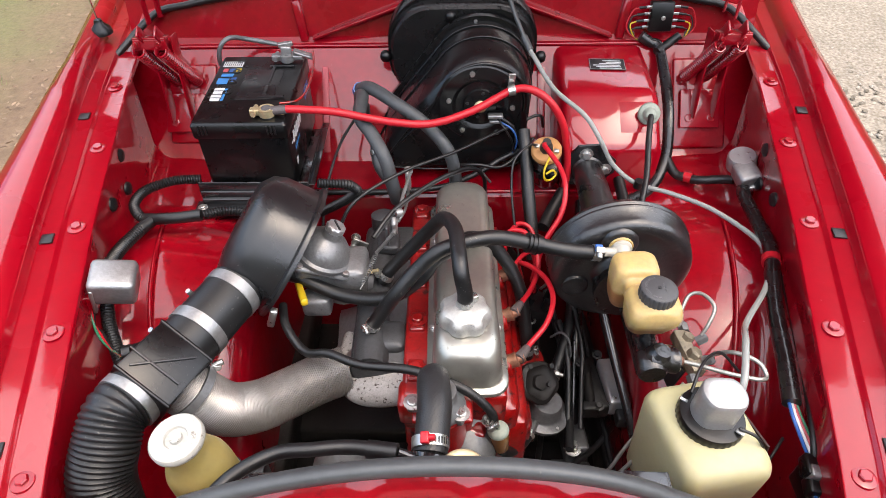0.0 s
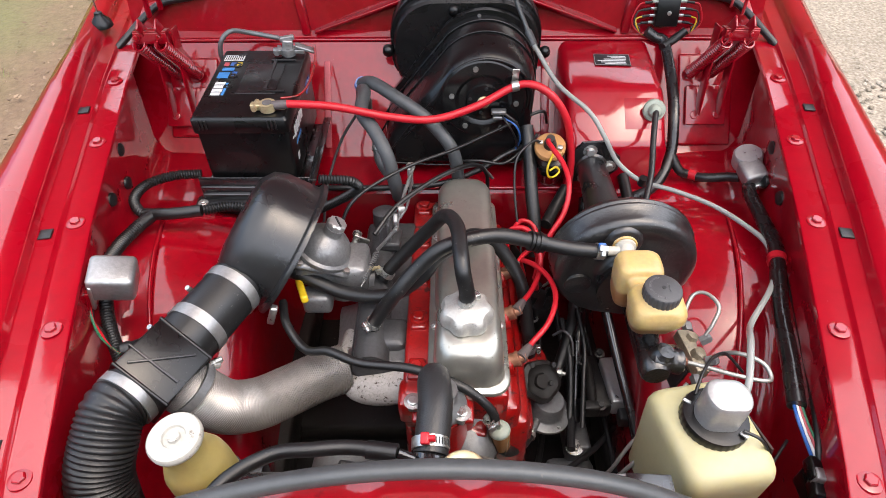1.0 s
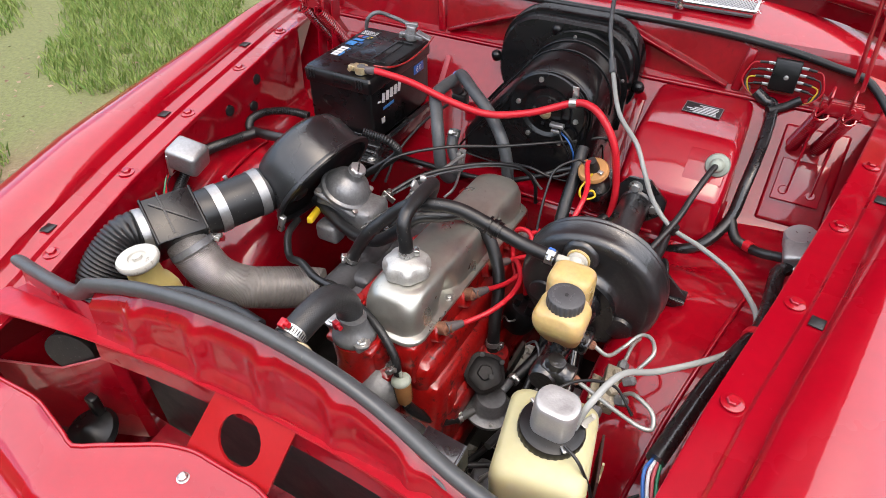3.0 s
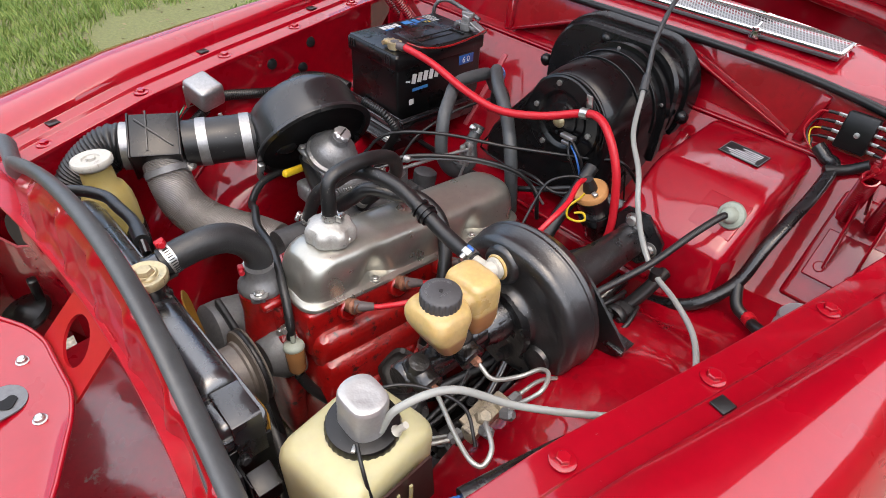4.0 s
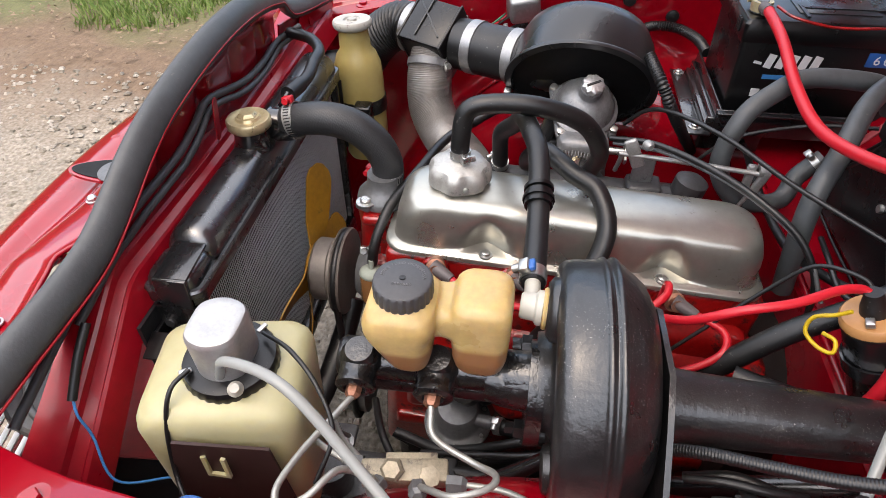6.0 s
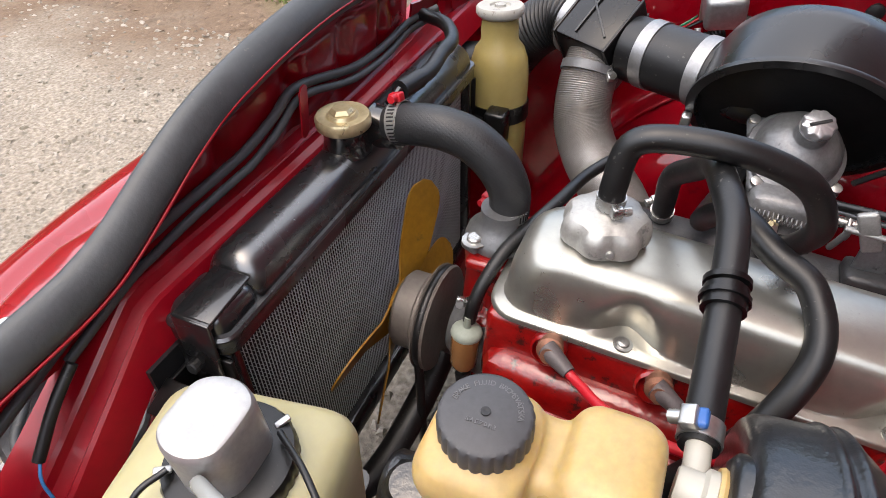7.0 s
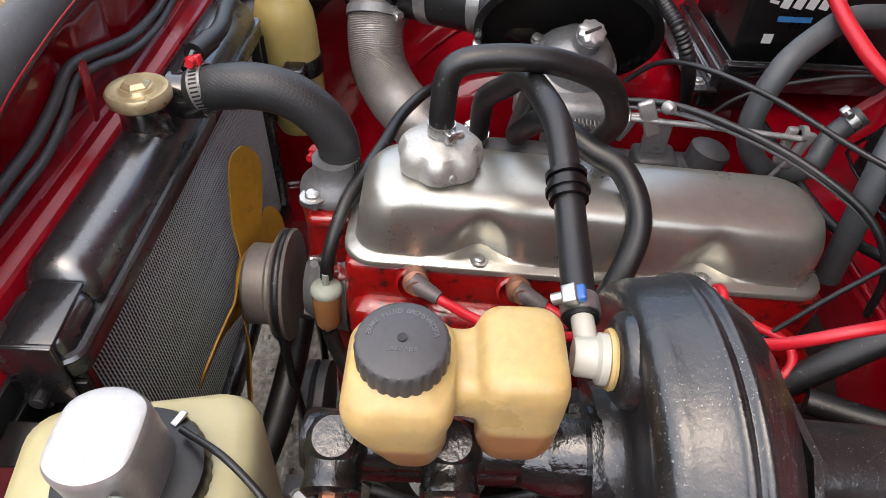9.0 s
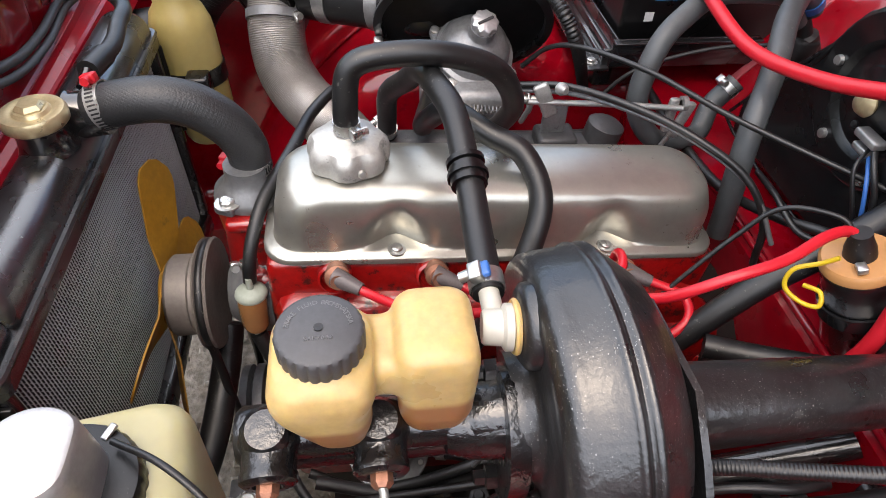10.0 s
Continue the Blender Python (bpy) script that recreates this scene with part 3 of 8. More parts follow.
for side in (-1, 1):
    for y in (0.425, 0.62, 0.82, 1.02, 1.21):
        p = Vector((side * lerp_table(FLANGE_X, y), y, lerp_table(FLANGE_Z, y) + 0.0005))
        part("bolt", join(lathe([(0, 0), (0.0145, 0), (0.0142, 0.0012), (0.010, 0.0026), (0, 0.0026)], p, (0, 0, 1), 28), lathe([(0.0082, 0.002), (0.0082, 0.006), (0.0070, 0.0072), (0, 0.0072)], p, (0.02, 0.01, 1), 6)), RED, FL[(side + 1) // 2], angle=25)
    for y in (0.455, 0.785, 1.10):
        p = Vector((side * (lerp_table(FLANGE_X, y) + 0.036), y, lerp_table(FLANGE_Z, y) + 0.0125))
        part("rubber_pad", box(p - Vector((0, 0, 0.001)), (0.019, 0.021, 0.003), 0.001, R(0, 0, -side * 11)), RUBBER, FL[(side + 1) // 2], "square black rubber buffer")

# ---------------------------------------------------------------- bulkhead and cowl
SECTION = [(1.125, 0.30), (1.125, 0.755), (1.135, 0.768), (1.235, 0.772), (1.255, 0.785), (1.385, 0.945), (1.40, 0.962), (1.42, 0.965), (1.432, 0.975), (1.455, 1.050), (1.462, 1.068)]


def bulkhead_fn(u, v):
    y, z = SECTION[round(v * (len(SECTION) - 1))]
    x = -0.70 + 1.40 * u
    back = 0.05 * max(0, abs(x) - 0.5) / 0.2
    return Vector((x, y + (0 if z > 1.0 else back * 0), z))


bulkhead = part("bulkhead", sheet(bulkhead_fn, 24, len(SECTION) - 1, 0.0), RED_BAY, car, "red painted bulkhead with stepped ledge", angle=30)
SLOPE = R(math.degrees(math.atan2(0.16, 0.13)), 0, 0)          # turns a flat plate onto the sloping wall


def on_slope(x, f, out=0.0):
    """Point on the sloping wall: x across, f 0..1 up the slope."""
    return Vector((x, 1.255 + 0.13 * f, 0.785 + 0.16 * f)) + Vector((0, -0.776, 0.63)) * out


for x, w, f0, f1 in ((-0.56, 0.11, 0.1, 0.95), (0.575, 0.12, 0.0, 0.97)):
    c = on_slope(x, (f0 + f1) / 2, 0.0)
    part("raised_panel", box(c, (w, 0.206 * (f1 - f0), 0.014), 0.006, SLOPE, 3), RED_BAY, bulkhead)
part("seam_flange", box(on_slope(0.222, 0.45, 0.004), (0.018, 0.18, 0.004), 0.001, SLOPE), RED_BAY, bulkhead)
part("seam_flange", box(on_slope(-0.262, 0.45, 0.001), (0.014, 0.19, 0.004), 0.0015, SLOPE), PINK_WORN, bulkhead, "worn pale pink seam")
part("lip", tube([(-0.62, 1.402, 0.967), (0.0, 1.402, 0.967), (0.64, 1.402, 0.967)], 0.004, 8), RED_BAY, bulkhead)
part("ledge_lip", tube([(-0.34, 1.128, 0.768), (0.0, 1.128, 0.768), (0.34, 1.128, 0.768)], 0.0045, 8), RED_BAY, bulkhead)
for sx in (-1, 1):
    cx = 0.045
    part("brace", join(box((cx + sx * 0.225, 1.430, 1.015), (0.235, 0.028, 0.006), 0.0015, R(0, sx * 20, 0)),
                       box((cx + sx * 0.225, 1.440, 1.009), (0.235, 0.004, 0.02), 0.001, R(0, sx * 20, 0))), RED_BAY, bulkhead)
    part("rib", box((cx + sx * 0.36, 1.438, 1.01), (0.02, 0.02, 0.09), 0.005, R(-12, sx * 8, 0)), RED_BAY, bulkhead)


def cowl_fn(u, v):
    x = -0.665 + 1.33 * u
    y = 1.462 + 0.30 * v - 0.07 * (x / 0.74) ** 4 * (1 - v)
    z = 1.068 + 0.05 * math.sin(min(1, v * 1.4) * math.pi / 2) - 0.075 * (x / 0.74) ** 4
    return Vector((x, y, z))


cowl = part("cowl", sheet(cowl_fn, 36, 12), RED, car, "red cowl panel below the windscreen", angle=60)
part("rubber_seal", tube([Vector((x, 1.457 - 0.068 * (x / 0.74) ** 4 - 0.9 * max(0.0, abs(x) - 0.63), 1.073 - 0.074 * (x / 0.74) ** 4 - 0.55 * max(0.0, abs(x) - 0.64))) for x in [-0.70 + 0.07 * i for i in range(21)]], 0.0075, 12, 4), RUBBER, cowl, "black rubber cowl seal")
# chrome cowl grille with mesh
GR = R(9, 0, 0)
gr = part("cowl_grille", join(box((0.02, 1.508, 1.102), (0.74, 0.008, 0.010), 0.003, GR), box((0.02, 1.572, 1.113), (0.74, 0.008, 0.010), 0.003, GR),
                              box((-0.348, 1.54, 1.108), (0.008, 0.07, 0.010), 0.003, GR), box((0.388, 1.54, 1.108), (0.008, 0.07, 0.010), 0.003, GR)), CHROME, cowl, "bright chrome cowl grille frame")
mesh_bm = bmesh.new()
for i in range(120):
    x = -0.344 + 0.728 * i / 119
    for s in (-1, 1):
        a = [Vector((x + dx + s * dy * 0.5, 1.54 + dy, 1.1065 + dy * 0.16 + dz)) for dx, dy, dz in ((-0.0011, -0.03, 0), (0.0011, -0.03, 0), (0.0011, 0.03, 0), (-0.0011, 0.03, 0))]
        mesh_bm.faces.new([mesh_bm.verts.new(p) for p in a])
part("mesh", mesh_bm, ALU_BRIGHT, gr, "silver expanded-metal mesh")
part("backing", box((0.02, 1.54, 1.096), (0.73, 0.062, 0.004), 0, GR), ALU_DARK, gr)
part("washer_jet", join(lathe([(0, 0), (0.010, 0), (0.011, 0.004), (0.006, 0.012), (0.007, 0.02), (0, 0.022)], (0.237, 1.497, 1.092), (0, -0.1, 1), 16), tube([(0.237, 1.497, 1.11), (0.237, 1.51, 1.116)], 0.003, 8)), CHROME, cowl, "chrome windscreen washer jet")

# windscreen edge above the cowl, with a wiper spindle
WS = [(x, 1.665 - 0.13 * (x / 0.7) ** 2, 1.124 - 0.035 * (x / 0.7) ** 2) for x in [-0.66 + 0.11 * i for i in range(13)]]
ws = part("windscreen", sheet(lambda u, v: Vector(WS[round(u * 12)]) + Vector((-0.10 * (2 * u - 1) * v, 0.36 * v, 0.40 * v)), 12, 6, 0.005), GLASS_DARK, car, "curved windscreen reflecting the sky", angle=60)
part("windscreen_trim", tube([Vector(p) + Vector((0, -0.012, 0.004)) for p in WS], 0.014, 14, 4), CHROME, ws, "bright windscreen trim")
wp = part("wiper_spindle", join(lathe([(0, 0), (0.017, 0), (0.018, 0.004), (0.013, 0.010), (0.011, 0.022), (0.014, 0.025), (0.014, 0.034), (0.009, 0.040), (0, 0.041)], (0.212, 1.588, 1.108), (0, -0.15, 1), 24), tube([(0.212, 1.588, 1.14), (0.17, 1.61, 1.152), (0.10, 1.635, 1.160), (-0.10, 1.665, 1.168)], 0.006, 10)), CHROME, car, "chrome wiper spindle and arm")
part("washer", lathe([(0.024, 0), (0.023, 0.005), (0.017, 0.007)], (0.212, 1.588, 1.105), (0, -0.15, 1), 24), RUBBER, wp)

# pedal box bulge on the bulkhead
BOXSEC = [(1.130, 0.70), (1.130, 0.862), (1.133, 0.873), (1.142, 0.880), (1.222, 0.938), (1.236, 0.944), (1.25, 0.946), (1.42, 0.965)]
BOXX = (0.240, 0.246, 0.250, 0.257, 0.267, 0.430, 0.441, 0.448, 0.452, 0.458)


def pedal_fn(u, v):
    k = round(v * (len(BOXSEC) - 1))
    y, z = BOXSEC[k]
    i = round(u * 9)
    drop = (0.20, 0.05, 0.012, 0.004, 0, 0, 0.004, 0.012, 0.05, 0.20)[i]
    back = min(drop, 0.06) * 0.6 if k < 4 else 0
    return Vector((BOXX[i], y + back, z - (drop if k > 1 else 0.0)))


pedal = part("pedal_box", sheet(pedal_fn, 9, len(BOXSEC) - 1), RED, car, "red pedal box bulge with a flat sloping face", angle=40)
FACE = R(math.degrees(math.atan2(0.058, 0.08)), 0, 0)
part("pressed_step", box((0.400, 1.188, 0.9100), (0.075, 0.070, 0.006), 0.003, FACE, 3), RED, pedal)

# ---------------------------------------------------------------- crossmember with seal, nose
def arch_y(x):
    return 0.381 + 0.0255 * x - 0.206 * x * x


ARCH = [(0.15, 1.012), (0.18, 1.0025), (0.215, 0.987), (0.247, 0.969), (0.277, 0.953), (0.302, 0.945), (0.322, 0.941), (0.345, 0.938), (0.40, 0.929), (0.47, 0.914)]


def arch_z(x):
    """Height of the seal: a low arch that dips and runs out flat towards the fender."""
    if x <= 0.13:
        return 1.033 - 0.032 * x - 0.72 * x * x
    w = min(1.0, (x - 0.13) / 0.03)
    return (1 - w) * (1.033 - 0.032 * x - 0.72 * x * x) + w * sum(lerp_table(ARCH, x + d) for d in (-0.012, 0.0, 0.012)) / 3


def seal_line():
    pts = [(-0.478, 0.377, 0.931), (-0.42, 0.370, 0.938), (-0.35, 0.363, 0.948), (-0.305, 0.359, 0.958), (-0.283, 0.359, 0.972)]
    for i in range(34):
        x = -0.262 + 0.72 * i / 33
        pts.append((x, arch_y(x), arch_z(x)))
    return pts


def cross_fn(u, v):
    x = -0.262 + 0.72 * u
    top = arch_z(x) - 0.010
    rib = 0.010 * max(0, math.cos((x - 0.03) * 2 * math.pi / 0.105)) ** 3 * math.sin(min(1, v * 1.25) * math.pi) if abs(x) < 0.34 else 0
    step = 0.010 * max(0.0, min(1.0, (v - 0.55) / 0.15))
    return Vector((x, arch_y(x) - rib - step - 0.018 * min(1.0, v / 0.14) - 0.010 * v, top * (1 - v) + 0.874 * v))


crossmember = part("crossmember", sheet(cross_fn, 96, 14, 0.0025), RED_BAY, car, "red upper crossmember panel with pressed ribs", angle=60)


def seal_ring(p):
    """Slanted oval section of the bulb seal."""
    ring = []
    for i in range(16):
        t = 2 * math.pi * i / 16
        m, n = 0.0176 * math.cos(t), 0.0098 * math.sin(t)
        ring.append(Vector((p[0], p[1] - 0.50 * m + 0.87 * n - 0.006, p[2] + 0.87 * m + 0.50 * n + 0.002)))
    return ring


part("rubber_seal", loft([seal_ring(p) for p in seal_line()]), RUBBER_GREY, crossmember, "thick grey-black rubber bonnet seal", angle=60)
part("seal_lip", tube([(x, y + 0.0055, z - 0.006 - 0.007 * max(0.0, min(1.0, (x - 0.14) / 0.08))) for x, y, z in seal_line()], 0.0014, 8, 3), RED_SATIN, crossmember, "red painted edge under the seal")
part("side_lip", sheet(lambda u, v: Vector((-0.258 - 0.225 * u, 0.352 + 0.019 * u - 0.012 * v, 0.952 - 0.035 * u - 0.075 * v)), 10, 4, 0.003), RED, crossmember)
# folded ledge: (depth 0 at the crossmember .. 1 at the radiator, height)
LEDGE = [(0.0, 0.920), (0.22, 0.917), (0.50, 0.914), (0.56, 0.911), (0.60, 0.903), (0.78, 0.899), (0.83, 0.902), (0.88, 0.899), (0.94, 0.886), (1.0, 0.860)]


def ledge_fn(u, v):
    x = -0.47 + 0.95 * u
    f, z = LEDGE[round(v * 9)]
    y0 = arch_y(x) - 0.040
    return Vector((x, y0 + (0.382 - y0) * f, z - 0.75 * max(0.0, x - 0.275) - 0.004 * max(0.0, min(1.0, (x - 0.258) / 0.006))))


ledge = part("ledge", sheet(ledge_fn, 60, 9, 0.003), RED_SATIN, crossmember, "folded dark red ledge between crossmember and radiator", angle=24)
part("worn_fold", tube([ledge_fn(0.235 + 0.40 * i / 16, 0.3334) + Vector((0, 0.0008, 0.0004)) for i in range(17)], 0.0009, 6), PINK_WORN, ledge, "worn pale fold")
for x, z in ((-0.335, 0.925), (-0.385, 0.915)):
    bolt("bolt", (x, 0.36, z), (0, -1, 0), crossmember, 0.008, RED)
part("cable_clip", plate(rounded(0.017, 0.056, 0.0075, 5), 0.0016, (0.040, 0.3795, 0.953), R(84, 0, 10)), RED_SATIN, crossmember, "red sheet-metal cable tab")


# nose panel, scalloped at its rear edge
REAR_EDGE = [(-0.60, 0.262), (-0.52, 0.250), (-0.40, 0.240), (-0.31, 0.242), (-0.20, 0.216), (-0.10, 0.272), (-0.06, 0.286), (0.06, 0.286), (0.10, 0.272), (0.20, 0.222), (0.28, 0.24), (0.40, 0.252), (0.52, 0.262), (0.60, 0.27)]


def nose_fn(u, v):
    x = -0.60 + 1.20 * u
    front = 0.085 + 0.30 * x * x
    rear = lerp_table(REAR_EDGE, x)
    y = front + (rear - front) * v
    z = 0.842 - 0.016 * math.exp(-((v - 0.30) / 0.12) ** 2) - 0.03 * (1 - v) ** 2 - 0.032 * abs(x / 0.55) ** 4 + 0.006 * math.exp(-((v - 1.0) / 0.07) ** 2)
    return Vector((x, y, z))


def nose_front_fn(u, v):
    x = -0.60 + 1.20 * u
    y = 0.085 + 0.30 * x * x
    z = 0.812 - 0.032 * abs(x / 0.55) ** 4
    return Vector((x, y - 0.03 * math.sin(v * math.pi / 2), z - 0.022 * v * v - 0.010 * v))


nose = part("nose_panel", sheet(nose_fn, 60, 16, 0.002), RED, car, "red nose panel above the grille", angle=60)
part("nose_lip", sheet(nose_front_fn, 40, 6), RED, nose)
for x, y in ((-0.030, 0.205), (0.078, 0.190), (0.068, 0.246), (-0.042, 0.255), (0.30, 0.215)):
    part("bolt", lathe([(0, 0), (0.0085, 0), (0.0085, 0.0015), (0.0065, 0.002), (0.006, 0.006), (0.004, 0.0075), (0, 0.0075)], (x, y, 0.8405 - (0.004 if y < 0.2 else 0)), (0, 0, 1), 12), ZINC, nose, angle=20)
part("folded_lip", tube([nose_fn(i / 48, 1.0) + Vector((0, 0.0005, 0.001)) for i in range(49)], 0.0032, 8, 2), RED, nose, "rolled edge")
for i in range(7):
    x = -0.56 + 0.075 * i
    part("dimple", lathe([(0, 0.0022), (0.004, 0.0018), (0.008, 0.0)], (x, 0.085 + 0.30 * x * x + 0.018, nose_fn((x + 0.60) / 1.20, 0.12).z - 0.0006), (0, 0, 1), 14), RED, nose)
bolt("bolt", nose_fn(0.028, 0.45), (0, 0, 1), nose, 0.008, RED)


def slot_outline(grow):
    pts = []
    for k in range(36):
        t = 2 * math.pi * k / 36
        pts.append(((0.025 + 0.006 * math.sin(t) + grow) * math.cos(t), (0.061 + grow) * math.sin(t)))
    return pts
part("slot_rim", plate(slot_outline(0.005), 0.004, (0.012, 0.187, 0.8372), R(-3, 0, 8)), RED, nose)
part("latch_recess", plate(slot_outline(0.0), 0.0022, (0.012, 0.187, 0.8403), R(-3, 0, 8)), RUBBER_DEAD, nose, "dark slot for the bonnet latch")
latch = part("latch_plate", plate(rounded(0.053, 0.078, 0.025, 7), 0.002, (0.016, 0.207, 0.8418), R(-3, 0, 8)), ALU_DARK, nose, "worn zinc latch plate")
part("latch_hole", plate([((0.0095 + 0.003 * math.cos(3 * k * math.pi / 12)) * math.cos(k * math.pi / 12), 0.013 * math.sin(k * math.pi / 12)) for k in range(24)], 0.0012, (0.020, 0.222, 0.8434), R(-3, 0, 8)), RUBBER_DEAD, latch, "dark latch hole")

# latch support with round hole, leaning from the nose up to the crossmember
sup = [(-0.074, 0.0), (0.064, 0.0), (0.083, 0.106), (-0.046, 0.106)]
part("latch_support", plate(sup, 0.004, (0.0, 0.287, 0.833), R(53, 0, 0), holes=((0.006, 0.053, 0.034),)), RED_PLAIN, crossmember, "bright red latch support with round hole")

# grille seen from behind, headlamp rims
GZ, GR0, GX0, GX1 = 0.655, 0.148, 0.215, 0.365


def grille_y(x, dz):
    """Depth of the grille, which curves with the nose and leans back at the top."""
    return 0.140 + 0.28 * max(0.0, x * x - 0.046) + 0.15 * dz


grille = thing("grille", (0, 0.14, 0.52), "bright slatted grille with rounded ends, seen from behind", "grille")
for sx in (-1, 1):
    loop = []
    for k in range(48):
        a = 2 * math.pi * k / 48
        x = (GX1 if math.cos(a) >= 0 else GX0) + GR0 * math.cos(a)
        loop.append(Vector((sx * x, grille_y(x, GR0 * math.sin(a)), GZ + GR0 * math.sin(a))))
    part("grille_frame", tube(loop + loop[:1], 0.006, 10, 2), CHROME, grille, "bright rim")
    for i in range(12):
        dz = -0.132 + 0.024 * i
        half = math.sqrt(GR0 ** 2 - dz * dz)
        x0, x1 = GX0 - half, GX1 + half
        def slat(u, v, sx=sx, x0=x0, x1=x1, dz=dz):
            x = x0 + (x1 - x0) * u
            return Vector((sx * x, grille_y(x, dz) + 0.018 * (v - 0.5), GZ + dz + 0.013 * (v - 0.5) + 0.002 * math.sin(v * math.pi)))
        part("bar", sheet(slat, 16, 4, 0.002), GRILLE_BAR, grille)
    for x in (0.13, 0.21, 0.29, 0.37, 0.45):
        h = math.sqrt(max(0.0, GR0 ** 2 - max(0.0, GX0 - x, x - GX1) ** 2)) - 0.006
        part("wire", tube([(sx * x, grille_y(x, -h) + 0.012, GZ - h), (sx * x, grille_y(x, h) + 0.012, GZ + h)], 0.002, 8, 2), DARK, grille)
part("air_box", sheet(lambda u, v: Vector((-0.30 + 0.60 * u, 0.16 + 0.16 * v, 0.44 + 0.02 * v)), 4, 4, 0.003), DARK, car, "dark air duct floor behind the grille")
for sx in (-1, 1):
    c = Vector((sx * 0.68, 0.174, 0.868))
    h = part("headlamp", lathe([(0.0, 0.02), (0.05, 0.03), (0.07, 0.02), (0.075, 0.0), (0.082, 0.004), (0.087, 0.012), (0.091, 0.0), (0.089, -0.02), (0, -0.02)], c, (sx * 0.08, -1, 0.05), 40), CHROME, car, "round headlamp in a chrome rim")
# sheet-metal air well beside the radiator, horn beside the other
rim = [(-0.306, 0.362, 0.822), (-0.316, 0.350, 0.818), (-0.401, 0.315, 0.779), (-0.53, 0.270, 0.776)]
well = part("air_well", loft([[Vector((x, y, z)) for x, y, z in rim] + [Vector((x, y + 0.003, z)) for x, y, z in rim[::-1]], [Vector((x, y, 0.600)) for x, y, z in rim] + [Vector((x, y + 0.003, 0.600)) for x, y, z in rim[::-1]]], caps=False), RED_BAY, car, "red sheet-metal air well", angle=20)
part("folded_edge", tube([Vector(p) + Vector((0, 0.0015, 0)) for p in rim], 0.0022, 8, 1), PINK_WORN, well, "worn pale folded edge")
part("well_floor", plate([(-0.31, 0.355), (-0.40, 0.318), (-0.53, 0.272), (-0.53, 0.40), (-0.31, 0.40)], 0.003, (0, 0, 0.70)), RED_BAY, well)
part("nose_side", sheet(lambda u, v: Vector((-0.53 + 0.02 * u, 0.22 + 0.16 * u, 0.772 - 0.25 * v)), 6, 4, 0.003), RED_BAY, car)
part("nose_side", sheet(lambda u, v: Vector((0.53 - 0.02 * u, 0.22 + 0.16 * u, 0.772 - 0.25 * v)), 6, 4, 0.003), RED_BAY, car)
HC = Vector((0.322, 0.280, 0.762))
hd = part("horn", lathe([(0, -0.03), (0.022, -0.03), (0.027, -0.012), (0.058, -0.008), (0.061, -0.004), (0.061, 0.004), (0.058, 0.007), (0.022, 0.010), (0.013, 0.018), (0.008, 0.020), (0, 0.020)], HC, (-0.1, 0.25, 1), 40), ALU_DARK, car, "dull grey horn disc", angle=25)
bolt("bolt", HC + Vector((-0.004, 0.009, 0.020)), (-0.1, 0.25, 1), hd, 0.007)
part("bracket", join(box(HC + Vector((0.020, 0.035, 0.006)), (0.022, 0.06, 0.003), 0.001, R(12, 0, -20)), box(HC + Vector((0.030, 0.060, 0.024)), (0.022, 0.003, 0.04), 0.001, R(0, 0, -20))), ZINC, hd)
part("horn_wire", tube([(0.267, 0.213, 0.800), (0.319, 0.246, 0.805), (0.349, 0.270, 0.805), (0.373, 0.289, 0.800), (0.395, 0.345, 0.79)], 0.0042, 10), RUBBER_GREY, hd, "grey-black wire to the horn")
part("splash_panel", sheet(lambda u, v: Vector((-0.30 + 0.62 * u, 0.145 + 0.235 * v, 0.585 + 0.03 * v + 0.10 * max(0.0, u - 0.62) ** 1.5)), 16, 4, 0.003), WORN_RED, car, "red splash panel behind the grille, chipped to pale primer")
part("shroud", box((0, 0.385, 0.715), (0.60, 0.004, 0.29), 0), DARK, car)
part("horn", join(lathe([(0, 0), (0.04, 0), (0.045, 0.008), (0.04, 0.016), (0.015, 0.02), (0, 0.03)], (-0.335, 0.285, 0.68), (0, -0.3, 1), 24), box((-0.345, 0.312, 0.72), (0.02, 0.016, 0.05), 0.004)), PLASTIC, car, "black horn on its bracket")
# valance that closes the nose below
part("valance", sheet(lambda u, v: Vector((-0.72 + 1.44 * u, 0.06 + 0.16 * (2 * u - 1) ** 2 + 0.02 * v, 0.32 + 0.26 * v)), 16, 4), RED, car)
# rails, crossbeam, gearbox and tyres that carry the car
for sx in (-1, 1):
    part("chassis_rail", box((sx * 0.345, 0.86, 0.40), (0.06, 0.68, 0.09), 0.008), GRIME, car, "oily dark chassis rail")
    part("tyre", lathe([(0.18, -0.08), (0.28, -0.085), (0.305, -0.06), (0.31, 0), (0.305, 0.06), (0.28, 0.085), (0.18, 0.08)], (sx * 0.66, 0.88, 0.305), (1, 0, 0), 40), RUBBER, car, "black tyre")
part("axle_beam", box((0, 0.86, 0.34), (0.66, 0.16, 0.09), 0.01), GRIME, car)
for x0, x1, y0, y1 in ((-0.33, -0.06, 0.66, 1.12), (0.14, 0.33, 0.70, 1.12)):
    part("underpan", box(((x0 + x1) / 2, (y0 + y1) / 2, 0.33), (x1 - x0, y1 - y0, 0.006), 0.001), GRIME, car, "oily dark under-tray")
part("gearbox", lathe([(0, 0), (0.15, 0), (0.12, 0.12), (0.10, 0.3), (0, 0.3)], (0.035, 1.06, 0.56), (0, 1, -0.1), 24), GRIME, car)


